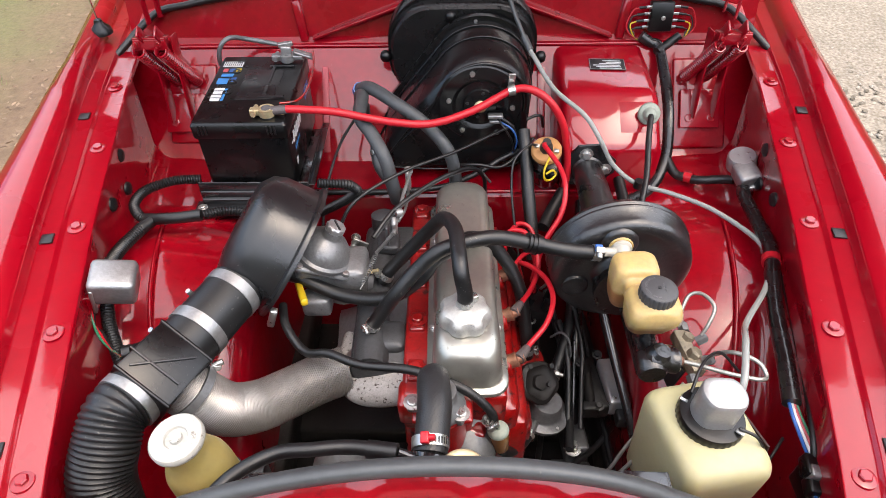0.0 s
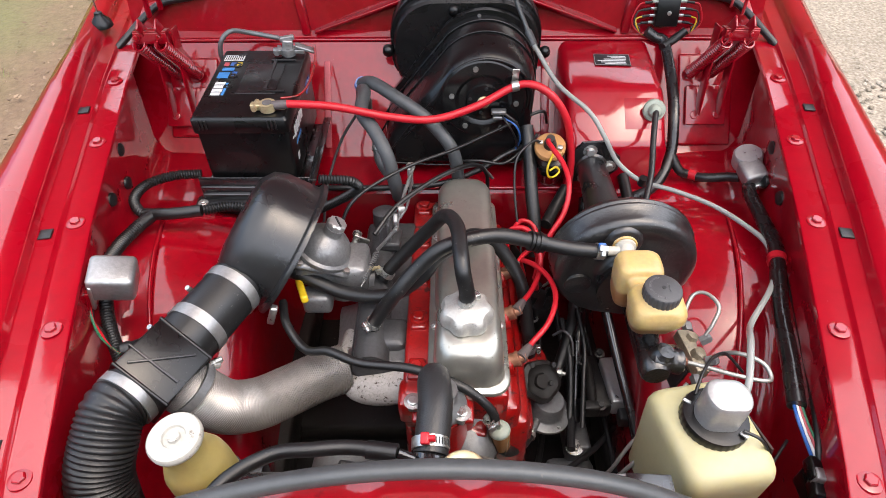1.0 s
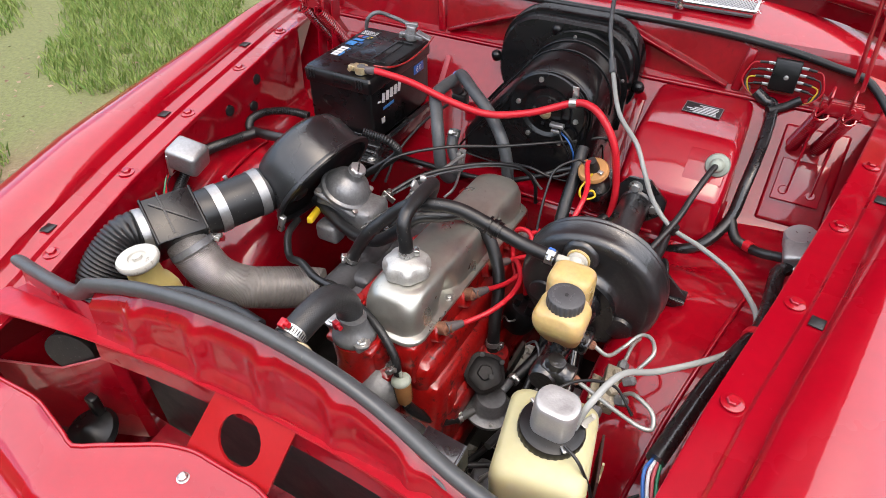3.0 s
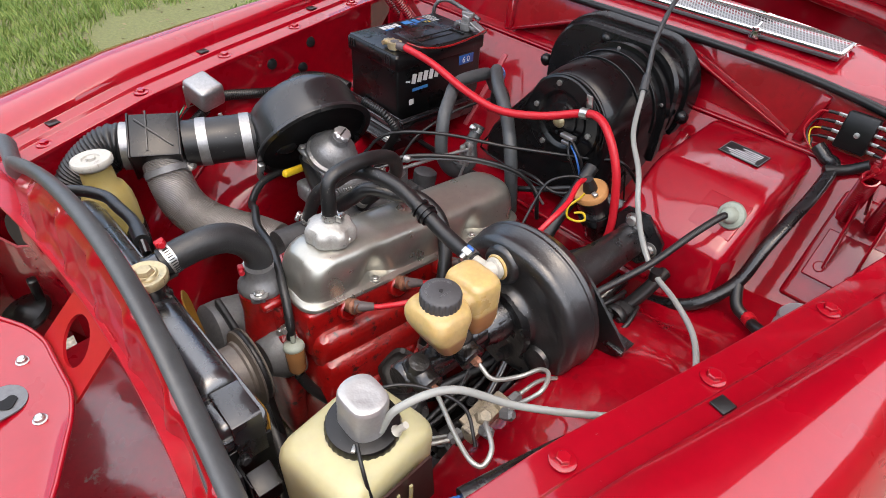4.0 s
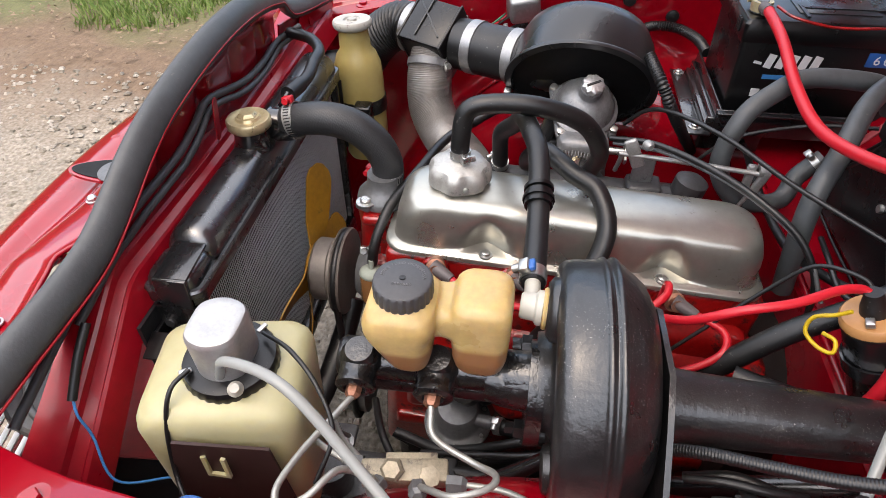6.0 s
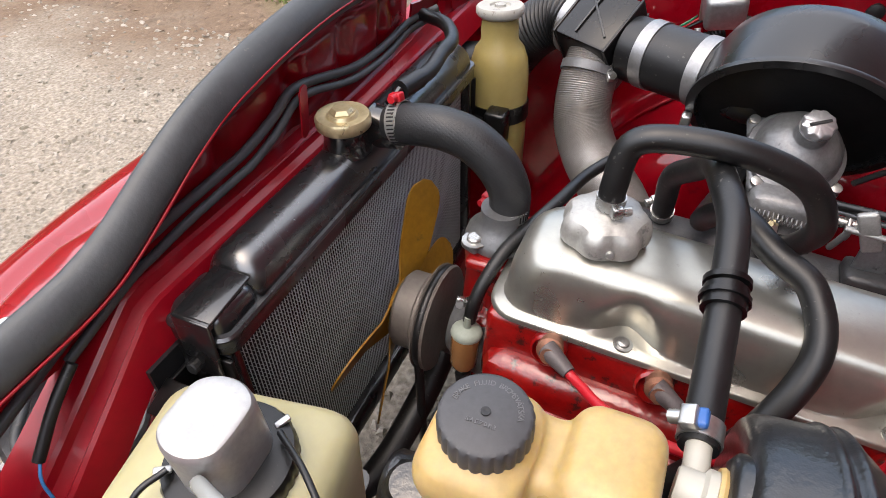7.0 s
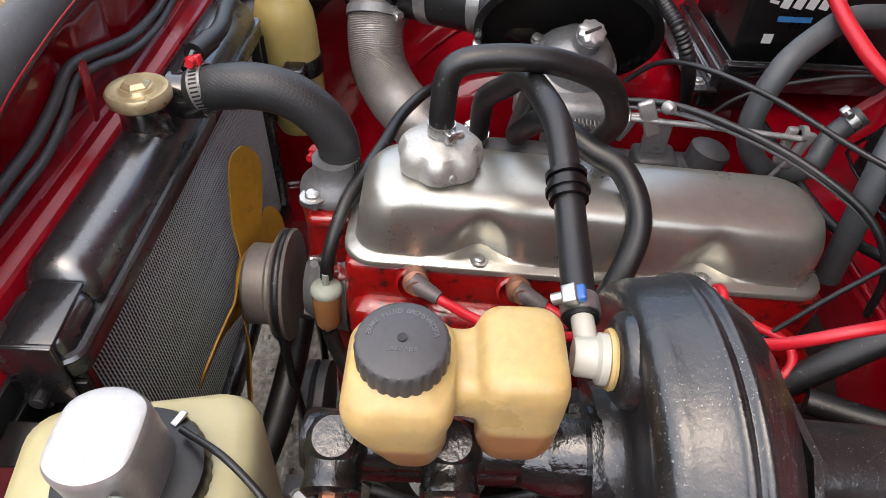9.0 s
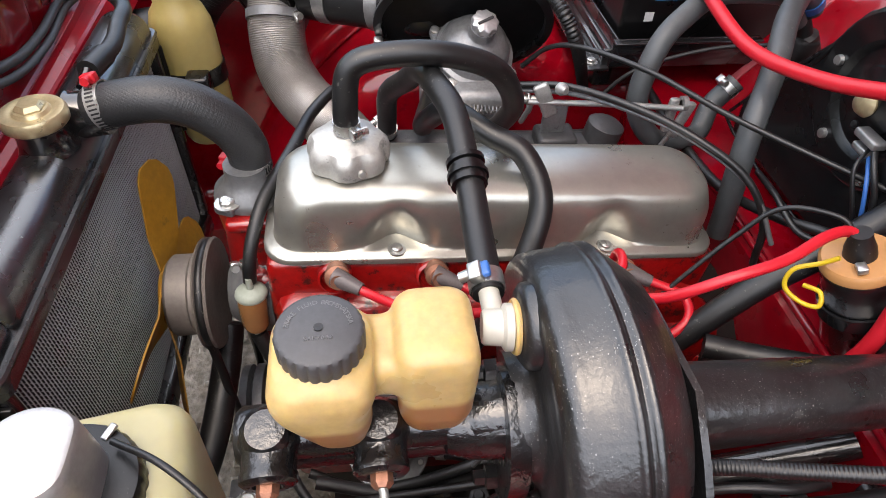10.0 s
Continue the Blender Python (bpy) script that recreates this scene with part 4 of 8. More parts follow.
# ---------------------------------------------------------------- bonnet, hinged at the rear and standing open over the bay
def bonnet_fn(u, v):
    x = (-0.725 + 1.45 * u) * (1.0 - 0.26 * v ** 1.5)
    crown = 0.06 * (1 - (2 * u - 1) ** 2)
    run = 1.32 * v
    return Vector((x, BONNET_Y + 0.94 * crown - 0.37 * run - 0.03 * (2 * u - 1) ** 6 * (1 - v), BONNET_Z + 0.34 * crown + 0.93 * run - 0.05 * (2 * u - 1) ** 6 * (1 - v)))


BONNET_Y, BONNET_Z = 1.43, 1.135
bonnet = part("bonnet", sheet(bonnet_fn, 24, 16, 0.012), RED, car, "open red bonnet, its underside facing the engine")
for u in (0.06, 0.94):
    part("side_rib", tube([bonnet_fn(u, v) + Vector((0, -0.014, -0.006)) for v in (0.03, 0.25, 0.5, 0.75, 0.97)], 0.014, 8, 3), RED_BAY, bonnet)
for v in (0.05, 0.95):
    part("cross_rib", tube([bonnet_fn(u, v) + Vector((0, -0.014, -0.006)) for u in (0.06, 0.28, 0.5, 0.72, 0.94)], 0.016, 8, 3), RED_BAY, bonnet)
# ---------------------------------------------------------------- engine
engine = thing("engine", (0.03, 0.8, 0.30), "red painted four-cylinder engine with silver rocker cover", "engine")
ENG = Matrix.Translation((0.038, 0.59, 0.822)) @ R(-3.6, 0, 0)   # front of the cover's flange; y runs to the rear


def eng(bm):
    bmesh.ops.transform(bm, matrix=ENG, verts=bm.verts)
    return bm


def EP(x, y, z):
    return ENG @ Vector((x, y, z))


block = part("block", eng(join(box((0.0, 0.26, -0.24), (0.20, 0.50, 0.30), 0.02), box((0.03, 0.27, -0.19), (0.17, 0.44, 0.06), 0.015),
                               *[box((0.094, 0.06 + 0.11 * i, -0.20), (0.026, 0.035, 0.14), 0.012) for i in range(5)], *[lathe([(0.022, -0.01), (0.022, 0.008), (0.019, 0.010), (0.017, 0.004), (0, 0.004)], (0.102, 0.115 + 0.11 * i, -0.21), (1, 0, 0), 20) for i in range(4)], box((0.10, 0.26, -0.30), (0.02, 0.46, 0.025), 0.006))), RED_ENGINE, engine, "red painted iron block, grimy in places")
head = part("cylinder_head", eng(join(box((-0.020, 0.24, -0.05), (0.158, 0.475, 0.085), 0.008), box((0.058, 0.24, -0.085), (0.05, 0.465, 0.07), 0.02),
                                      *[box((-0.079, 0.05 + 0.1 * i, -0.007), (0.026, 0.04, 0.012), 0.004) for i in range(5)],
                                      *[lathe([(0.018, -0.03), (0.017, 0.006), (0.0145, 0.008), (0.013, 0.000), (0, 0.000)], (0.064, 0.069 + 0.097 * i, -0.020), (1, 0, 0.3), 20) for i in range(4)])), RED_ENGINE, engine, "red painted cylinder head")
for i in range(5):
    bolt("head_bolt", EP(-0.079, 0.05 + 0.1 * i, -0.001), ENG.to_3x3() @ Vector((0, 0, 1)), head, 0.009, RED_ENGINE, h=0.008)
part("sump", eng(box((0, 0.27, -0.42), (0.18, 0.48, 0.08), 0.02)), GRIME, engine)


# rocker cover: dense rounded ring lofted upwards, with dents round its screws
def cover_ring(w, l0, l1, z, r, dent):
    out = []
    h = (l1 - l0)
    base = rounded(w, h, r, 6)
    dense = []
    for (x0, y0), (x1, y1) in zip(base, base[1:] + base[:1]):
        n = max(1, int(math.hypot(x1 - x0, y1 - y0) / 0.008))
        if n > 8:
            n = 48 if abs(y1 - y0) > abs(x1 - x0) else 8
        else:
            n = 1
        dense += [(x0 + (x1 - x0) * i / n, y0 + (y1 - y0) * i / n) for i in range(n)]
    for x, y in dense:
        yy = y + (l0 + l1) / 2
        d = sum(math.exp(-((yy - yd) / (0.009 + dent * 0.62)) ** 2) for yd in (0.130, 0.348)) * dent
        if abs(x) > w * 0.3:
            x -= math.copysign(d, x)
        out.append(Vector((x, yy, z)))
    return out


COVER = [(0.124, 0.0, 0.475, -0.006, 0.03, 0), (0.124, 0.0, 0.475, -0.001, 0.03, 0), (0.121, 0.0015, 0.4735, 0.001, 0.03, 0), (0.116, 0.004, 0.471, 0.0012, 0.03, 0), (0.113, 0.006, 0.469, 0.003, 0.03, 0), (0.107, 0.009, 0.466, 0.0035, 0.03, 0.010), (0.1045, 0.010, 0.465, 0.006, 0.03, 0.021),
         (0.104, 0.0105, 0.4645, 0.012, 0.03, 0.021), (0.103, 0.011, 0.464, 0.020, 0.03, 0.0185), (0.102, 0.012, 0.463, 0.030, 0.03, 0.0145), (0.101, 0.013, 0.462, 0.039, 0.031, 0.010), (0.099, 0.015, 0.460, 0.047, 0.032, 0.006), (0.095, 0.019, 0.457, 0.0565, 0.034, 0.002), (0.088, 0.024, 0.454, 0.0635, 0.034, 0), (0.076, 0.032, 0.447, 0.068, 0.032, 0), (0.055, 0.045, 0.435, 0.0705, 0.026, 0), (0.02, 0.06, 0.42, 0.0715, 0.009, 0)]
rocker_cover = part("rocker_cover", eng(loft([cover_ring(*c) for c in COVER])), SILVER, engine, "silver painted pressed-steel rocker cover", angle=50)
for sx in (-1, 1):
    for y in (0.130, 0.348):
        part("screw", eng(join(lathe([(0, 0), (0.009, 0), (0.009, 0.0012), (0.0058, 0.0016), (0.0055, 0.004), (0.004, 0.005), (0, 0.005)], (sx * 0.0515, y, 0.003), (0, 0, 1), 16),
                               box((sx * 0.0515, y, 0.0082), (0.008, 0.0012, 0.0005)))), ZINC, rocker_cover)
cap_ax = ENG.to_3x3() @ Vector((0, -0.05, 1))
cap_c = EP(-0.004, 0.085, 0.066)
oil_cap = part("oil_filler_cap", lathe([(0, 0), (0.030, 0), (0.0315, 0.003), (0.0355, 0.005), (0.0395, 0.0085), (0.0405, 0.013), (0.0400, 0.021), (0.0380, 0.0265), (0.0335, 0.0315), (0.026, 0.035), (0.016, 0.0375), (0.0115, 0.0385), (0.0098, 0.040), (0.0098, 0.052), (0, 0.052)], cap_c, cap_ax, 154,
               lambda a, k: 1 - (0.0, 0.0, 0.0, 0.05, 0.10, 0.125, 0.125, 0.11, 0.075, 0.03, 0.0, 0, 0, 0, 0)[k] * (0.5 + 0.5 * math.cos(7 * a + 0.6)) ** 1.6), CAP_SILVER, engine, "worn silver painted lobed filler cap", angle=24)
part("rivet", lathe([(0, 0), (0.0045, 0), (0.003, 0.003), (0, 0.0035)], cap_c + Vector((0.034, 0.012, 0.014)), (0.9, 0.3, 0.3), 12), ZINC, oil_cap)

# thermostat housing on the front of the head
th = part("thermostat_housing", join(lathe([(0, 0), (0.034, 0), (0.036, 0.004), (0.034, 0.012), (0.026, 0.02), (0.0215, 0.028), (0.0215, 0.041), (0, 0.041)], (-0.001, 0.570, 0.822), (0, 0.05, 1), 36),
                                     box((0.014, 0.556, 0.828), (0.042, 0.022, 0.012), 0.004, R(0, 0, -25)), box((-0.03, 0.571, 0.828), (0.04, 0.022, 0.012), 0.004)), ALU_DARK, engine, "dull grey cast thermostat housing")
bolt("bolt", (0.026, 0.553, 0.834), (0, 0, 1), th, 0.008)
bolt("bolt", (-0.042, 0.571, 0.834), (0, 0, 1), th, 0.008)
part("water_neck", join(lathe([(0.044, 0), (0.038, 0.03), (0.035, 0.075), (0.037, 0.105), (0.037, 0.114)], (0.0, 0.571, 0.708), (0, 0, 1), 30), box((0.003, 0.60, 0.76), (0.085, 0.07, 0.11), 0.012), box((-0.022, 0.602, 0.785), (0.09, 0.05, 0.055), 0.01), box((0.0, 0.571, 0.814), (0.088, 0.046, 0.014), 0.005)), RED_ENGINE, engine)

# pulley, belt, water pump and fan at rest
HUB = Vector((0.037, 0.471, 0.713))
part("water_pump", lathe([(0, 0), (0.05, 0), (0.045, 0.03), (0.03, 0.05), (0, 0.05)], HUB + Vector((0, 0.115, 0)), (0, -1, 0), 28), ALU_DARK, engine)
pul = part("pulley", lathe([(0, 0), (0.042, 0), (0.046, -0.004), (0.046, -0.025), (0.049, -0.028), (0.049, -0.032), (0.062, -0.035), (0.064, -0.0375), (0.055, -0.041), (0.055, -0.0435), (0.064, -0.047), (0.062, -0.050), (0.03, -0.050), (0, -0.044)], HUB, (0, -1, 0), 44), PULLEY, engine, "dull brown-grey fan pulley", angle=25)
for i in range(4):
    a = i * math.pi / 2 + 0.4
    bolt("bolt", HUB + Vector((0.026 * math.cos(a), 0, 0.026 * math.sin(a))), (0, -1, 0), pul, 0.006)
fan = part("fan", lathe([(0, 0), (0.036, 0), (0.038, 0.003), (0.036, 0.006), (0, 0.006)], HUB, (0, -1, 0), 28), YELLOW, engine, "yellow painted fan")
for a in (126, 14, 306, 194):
    a = radians(a)
    rot = R(0, -math.degrees(a) + 90, 0)
    def blade(u, v, rot=rot):
        w = (v - 0.5) * (0.040 + 0.012 * u) * math.sqrt(max(0.04, 1 - max(0.0, (u - 0.72) / 0.28) ** 2.5))
        p = Vector((w + 0.008 * u * u, -0.003 - w * 0.42 * min(1, u * 3), 0.026 + 0.126 * u))
        return HUB + rot.to_3x3() @ p
    part("blade", sheet(blade, 14, 6, 0.002), YELLOW, fan, angle=60)
belt = [HUB + Vector((0.058 * math.cos(t), 0.0425, 0.058 * math.sin(t))) for t in [radians(a) for a in range(-20, 201, 20)]] + [Vector((-0.03, 0.521, 0.52)), Vector((0.0, 0.521, 0.43)), Vector((0.05, 0.521, 0.41)), Vector((0.1, 0.521, 0.44)), Vector((0.105, 0.521, 0.55))]
part("fan_belt", tube(belt + belt[:1], 0.0055, 8, 4), RUBBER, engine, "black rubber fan belt")
part("crank_pulley", lathe([(0, 0), (0.06, 0), (0.06, 0.012), (0.05, 0.016), (0.06, 0.02), (0.06, 0.03), (0, 0.03)], (0.04, 0.537, 0.47), (0, -1, 0), 36), ALU_DARK, engine)
alt = part("alternator", lathe([(0, 0), (0.05, 0), (0.062, 0.008), (0.064, 0.05), (0.06, 0.08), (0.045, 0.09), (0, 0.09)], (-0.16, 0.60, 0.60), (0, -1, 0.2), 36), ALU_DARK, engine, "grey cast alternator")
part("bracket", box((-0.10, 0.55, 0.66), (0.14, 0.012, 0.02), 0.004, R(0, 20, 0)), DARK, alt)
part("timing_cover", box((0.012, 0.575, 0.64), (0.11, 0.035, 0.24), 0.012), RED_ENGINE, engine)

# intake manifold, exhaust elbow
man = part("intake_manifold", join(tube([(-0.115, 0.66, 0.785), (-0.117, 0.80, 0.778), (-0.115, 0.98, 0.768)], 0.030, 18), box((-0.085, 0.72, 0.78), (0.05, 0.06, 0.05), 0.012), box((-0.085, 0.93, 0.768), (0.05, 0.06, 0.05), 0.012),
                                   box((-0.10, 0.83, 0.765), (0.10, 0.34, 0.05), 0.012), lathe([(0.034, 0), (0.036, 0.02), (0.03, 0.03)], (-0.125, 0.845, 0.79), (-1, 0, 0.2), 24),
                                   lathe([(0, 0), (0.024, 0), (0.024, 0.03), (0.018, 0.034), (0, 0.034)], (-0.115, 0.995, 0.785), (0, 0.2, 1), 20), box((-0.10, 0.93, 0.808), (0.04, 0.05, 0.02), 0.006)), MANIFOLD, engine, "dark grey cast intake manifold")
part("exhaust_elbow", tube([(-0.05, 0.655, 0.755), (-0.10, 0.650, 0.745), (-0.14, 0.665, 0.735), (-0.155, 0.715, 0.72), (-0.15, 0.80, 0.70)], lambda u: 0.031 - 0.004 * math.sin(u * 3.1), 20), RUSTY, engine, "pale rust-flecked exhaust elbow")
part("exhaust_manifold", tube([(-0.15, 0.78, 0.70), (-0.13, 0.9, 0.68), (-0.12, 1.0, 0.62), (-0.12, 1.05, 0.45)], 0.028, 16), RUSTY, engine)
part("heat_shield", sheet(lambda u, v: Vector((-0.19 + 0.07 * u, 0.70 + 0.14 * v - 0.03 * u, 0.775 - 0.06 * (1 - u) + 0.01 * math.sin(v * 9))), 6, 8, 0.0015), ALU, engine, "bent bright sheet-metal heat shield")

# spark plugs
PLUGS = [Vector((0.104, 0.660 + 0.097 * i, 0.806 - 0.006 * i)) for i in range(4)]
for c in PLUGS:
    ax = Vector((1, 0.1, 0.4)).normalized()
    part("spark_plug", lathe([(0, 0), (0.0115, 0), (0.0115, 0.008), (0.0125, 0.010), (0.0125, 0.014), (0.008, 0.016), (0.0075, 0.026), (0, 0.026)], c, ax, 16), COPPER, engine, "rust-brown spark plug")

# oil trap and dipstick side
part("oil_trap", join(lathe([(0, 0), (0.032, 0), (0.034, 0.004), (0.034, 0.016), (0.031, 0.019), (0.031, 0.05), (0.027, 0.056), (0, 0.058)], (0.15, 0.775, 0.61), (0.15, -0.1, 1), 32)), RED_ENGINE, engine, "red painted breather can")
part("distributor", join(lathe([(0, 0), (0.03, 0), (0.034, 0.02), (0.034, 0.045), (0.028, 0.06), (0, 0.064)], (0.165, 0.865, 0.655), (0.25, 0, 1), 28), *[lathe([(0.007, 0), (0.007, 0.025)], Vector((0.18, 0.865, 0.71)) + Vector((0.02 * math.cos(a), 0.02 * math.sin(a), 0)), (0.25, 0, 1), 10) for a in (0.5, 2.0, 3.6, 5.2)]), PLASTIC, engine, "black distributor cap")
part("dipstick", tube([(0.135, 0.845, 0.66), (0.15, 0.83, 0.70), (0.165, 0.815, 0.708), (0.172, 0.83, 0.70), (0.158, 0.845, 0.69)], 0.002, 8), ZINC, engine)

# ---------------------------------------------------------------- fuel pump and filter
fp = thing("fuel_pump", (0.183, 0.70, 0.57), "grey cast mechanical fuel pump on the block", "fuel pump")
part("body", join(lathe([(0, 0), (0.03, 0), (0.044, 0.008), (0.046, 0.012), (0.046, 0.018), (0.034, 0.022), (0.03, 0.026), (0.029, 0.05), (0.026, 0.054), (0, 0.055)], (0.183, 0.70, 0.575), (0.1, 0, 1), 40), box((0.135, 0.70, 0.58), (0.06, 0.05, 0.03), 0.008)), ALU_DARK, fp)
for i in range(6):
    a = i * math.pi / 3
    part("screw", lathe([(0, 0), (0.0035, 0), (0.003, 0.003), (0, 0.003)], (0.185 + 0.040 * math.cos(a), 0.70 + 0.040 * math.sin(a), 0.5935 - 0.004 * math.cos(a)), (0.1, 0, 1), 8), ZINC, fp)
part("outlet", lathe([(0, 0), (0.009, 0), (0.009, 0.03), (0, 0.03)], (0.195, 0.725, 0.615), (0.3, 1, 0.25), 14), ALU_DARK, fp)
part("inlet", lathe([(0, 0), (0.008, 0), (0.008, 0.03), (0, 0.03)], (0.165, 0.675, 0.60), (-0.5, -1, 0.1), 14), ALU_DARK, fp)
fh = solo("fuel_hose", tube([(0.205, 0.752, 0.622), (0.225, 0.80, 0.64), (0.245, 0.85, 0.66), (0.255, 0.90, 0.67)], 0.0105, 14), RUBBER, "black rubber fuel hose from the pump", "hose")
hose_clamp((0.207, 0.757, 0.624), (0.3, 1, 0.25), 0.0108, fh, screw_dir=(0.3, 0, 1))
fh2 = solo("fuel_hose", tube([(0.152, 0.648, 0.604), (0.13, 0.615, 0.62), (0.105, 0.58, 0.67), (0.092, 0.567, 0.703)], 0.009, 12), RUBBER, "black rubber fuel hose below the filter", "hose")
hose_clamp((0.150, 0.644, 0.605), (-0.5, -1, 0.1), 0.0093, fh2, 0.008, screw_dir=(0, 0, 1))

ff = thing("fuel_filter", (0.085, 0.567, 0.70), "clear inline fuel filter with amber fuel and cream lid", "fuel filter")
part("bowl", lathe([(0, 0), (0.012, 0), (0.0145, 0.006), (0.0155, 0.045), (0, 0.045)], (0.089, 0.5665, 0.7125), (-0.10, 0.03, 1), 28), FUEL, ff, "amber translucent bowl")
part("lid", lathe([(0, 0), (0.016, 0), (0.0168, 0.002), (0.016, 0.006), (0.013, 0.009), (0.004, 0.011), (0.0035, 0.024), (0, 0.024)], (0.084, 0.568, 0.757), (-0.10, 0.03, 1), 32), GROM, ff, "pale green-cream lid")
part("outlet", lathe([(0, 0), (0.004, 0), (0.004, 0.014), (0, 0.014)], (0.0905, 0.566, 0.70), (-0.10, 0.03, 1), 12), GROM, ff)
fh3 = solo("fuel_hose", tube([(0.0775, 0.5685, 0.772), (0.074, 0.572, 0.796), (0.060, 0.578, 0.818), (0.032, 0.589, 0.839), (-0.008, 0.604, 0.846), (-0.052, 0.618, 0.848), (-0.122, 0.632, 0.840), (-0.172, 0.654, 0.838), (-0.213, 0.668, 0.825), (-0.247, 0.708, 0.835), (-0.262, 0.755, 0.834)], 0.0070, 12), RUBBER, "thin black fuel hose from filter to carburettor", "hose")
hose_clamp((0.068, 0.569, 0.787), (-0.55, 0, 1), 0.0085, fh3, 0.009, screw_dir=(0.3, -1, 0))

# ---------------------------------------------------------------- radiator
radiator = thing("radiator", (0, 0.42, 0.42), "black radiator with gold filler cap", "radiator")
def rr(w, l, r, z, cx=0.0, cy=0.409):
    return [Vector((cx + x, cy + y, z)) for x, y in rounded(w, l, r, 5)]
DOME_X = -0.022
tank = part("top_tank", loft([rr(0.534, 0.066, 0.014, 0.866), rr(0.534, 0.066, 0.014, 0.878), rr(0.532, 0.064, 0.014, 0.8805), rr(0.522, 0.058, 0.014, 0.8812), rr(0.480, 0.0575, 0.0140, 0.8818, DOME_X), rr(0.480, 0.0570, 0.0140, 0.8880, DOME_X), rr(0.478, 0.0555, 0.0140, 0.8940, DOME_X), rr(0.475, 0.0525, 0.0140, 0.8995, DOME_X), rr(0.471, 0.0480, 0.0140, 0.9045, DOME_X), rr(0.466, 0.0420, 0.0140, 0.9090, DOME_X), rr(0.460, 0.0350, 0.0140, 0.9125, DOME_X), rr(0.452, 0.0265, 0.0119, 0.9152, DOME_X), rr(0.444, 0.0175, 0.0079, 0.9168, DOME_X), rr(0.435, 0.0075, 0.0034, 0.9175, DOME_X)]), TANK_BLACK, radiator, "satin black top tank", angle=50)
part("tank_flange", loft([[Vector((x, 0.409 + y, 0.881)) + Vector((0, 0, z)) for x, y in rounded(0.532 + g, 0.064 + g, 0.014, 5)] for g, z in ((-0.010, -0.003), (0.002, -0.002), (0.004, 0.001), (0.001, 0.0035), (-0.006, 0.0035))], caps=False), TANK_BLACK, tank)
part("end_step", loft([[Vector((0.238 + x, 0.4085 + y, z)) for x, y in rounded(w, l, 0.008, 4)] for w, l, z in ((0.052, 0.052, 0.880), (0.050, 0.050, 0.893), (0.044, 0.045, 0.8985), (0.034, 0.036, 0.900))]), TANK_BLACK, tank)
part("end_strap", join(box((0.241, 0.4145, 0.9035), (0.052, 0.036, 0.0032), 0.0012, R(0, 6, 0)), box((0.2695, 0.4145, 0.871), (0.0032, 0.036, 0.062), 0.0012, R(0, -2, 0)), tube([(0.2665, 0.397, 0.8995), (0.2665, 0.432, 0.8995)], 0.0032, 10)), BLACK_PAINT, tank, "worn grey-black steel strap folded over the tank's end")
part("core", box((0, 0.408, 0.722), (0.50, 0.032, 0.290), 0.001), PLASTIC, radiator, "dark finned core")
tube_me = bpy.data.meshes.new("core_tube")
tube_me.from_pydata([(-0.0006, 0, -0.143), (0, 0.0009, -0.143), (0.0006, 0, -0.143), (-0.0006, 0, 0.143), (0, 0.0009, 0.143), (0.0006, 0, 0.143)], [], [(0, 1, 4, 3), (1, 2, 5, 4)])
tube_me.materials.append(CORE)
for i in range(128):
    o = new("core_tube", tube_me)
    o.parent, o.matrix_parent_inverse = radiator, Matrix.Translation(-radiator.location)
    o.location = (-0.247 + 0.494 * i / 127, 0.4245, 0.722)
finm = bmesh.new()
for i in range(127):
    x = -0.247 + 0.494 * (i + 0.5) / 127
    row = []
    for j in range(96):
        q = Vector((x + (0.0011 if j % 2 else -0.0011), 0.4246, 0.579 + 0.003 * j))
        row.append((finm.verts.new(q), finm.verts.new(q + Vector((0, 0.0018, 0.0015)))))
    for (p0, p1), (q0, q1) in zip(row[::2], row[1::2]):
        finm.faces.new((p0, q0, q1, p1))
tagged(part("fin_pack", finm, CORE, radiator, smooth=False), kind="stuff")
for sx in (-1, 1):
    part("side_frame", box((sx * 0.257, 0.412, 0.722), (0.012, 0.050, 0.29), 0.002), BLACK_PAINT, radiator)
    br = part("mount_bracket", join(box((sx * 0.2655, 0.412, 0.795), (0.004, 0.056, 0.13), 0.001), box((sx * 0.285, 0.392, 0.80), (0.045, 0.004, 0.085), 0.001), box((sx * 0.305, 0.407, 0.842), (0.03, 0.03, 0.003), 0.001, R(0, sx * 20, 0))), PLASTIC, radiator)
    bolt("bolt", (sx * 0.270, 0.402, 0.843), (sx, 0, 0.1), br, 0.006, DARK)
    bolt("bolt", (sx * 0.290, 0.395, 0.775), (0, 1, 0), br, 0.009, DARK)
part("bottom_tank", box((0, 0.412, 0.562), (0.52, 0.058, 0.034), 0.008), BLACK_PAINT, radiator)
part("lower_hose", tube([(0.20, 0.44, 0.555), (0.19, 0.475, 0.55), (0.15, 0.495, 0.57), (0.08, 0.51, 0.61), (0.035, 0.52, 0.655)], 0.017, 18), RUBBER, radiator, "black rubber bottom hose")
part("filler_neck", lathe([(0.026, 0), (0.023, 0.006), (0.021, 0.022), (0.025, 0.027)], (0.025, 0.412, 0.910), (0, 0, 1), 30), BLACK_PAINT, radiator)
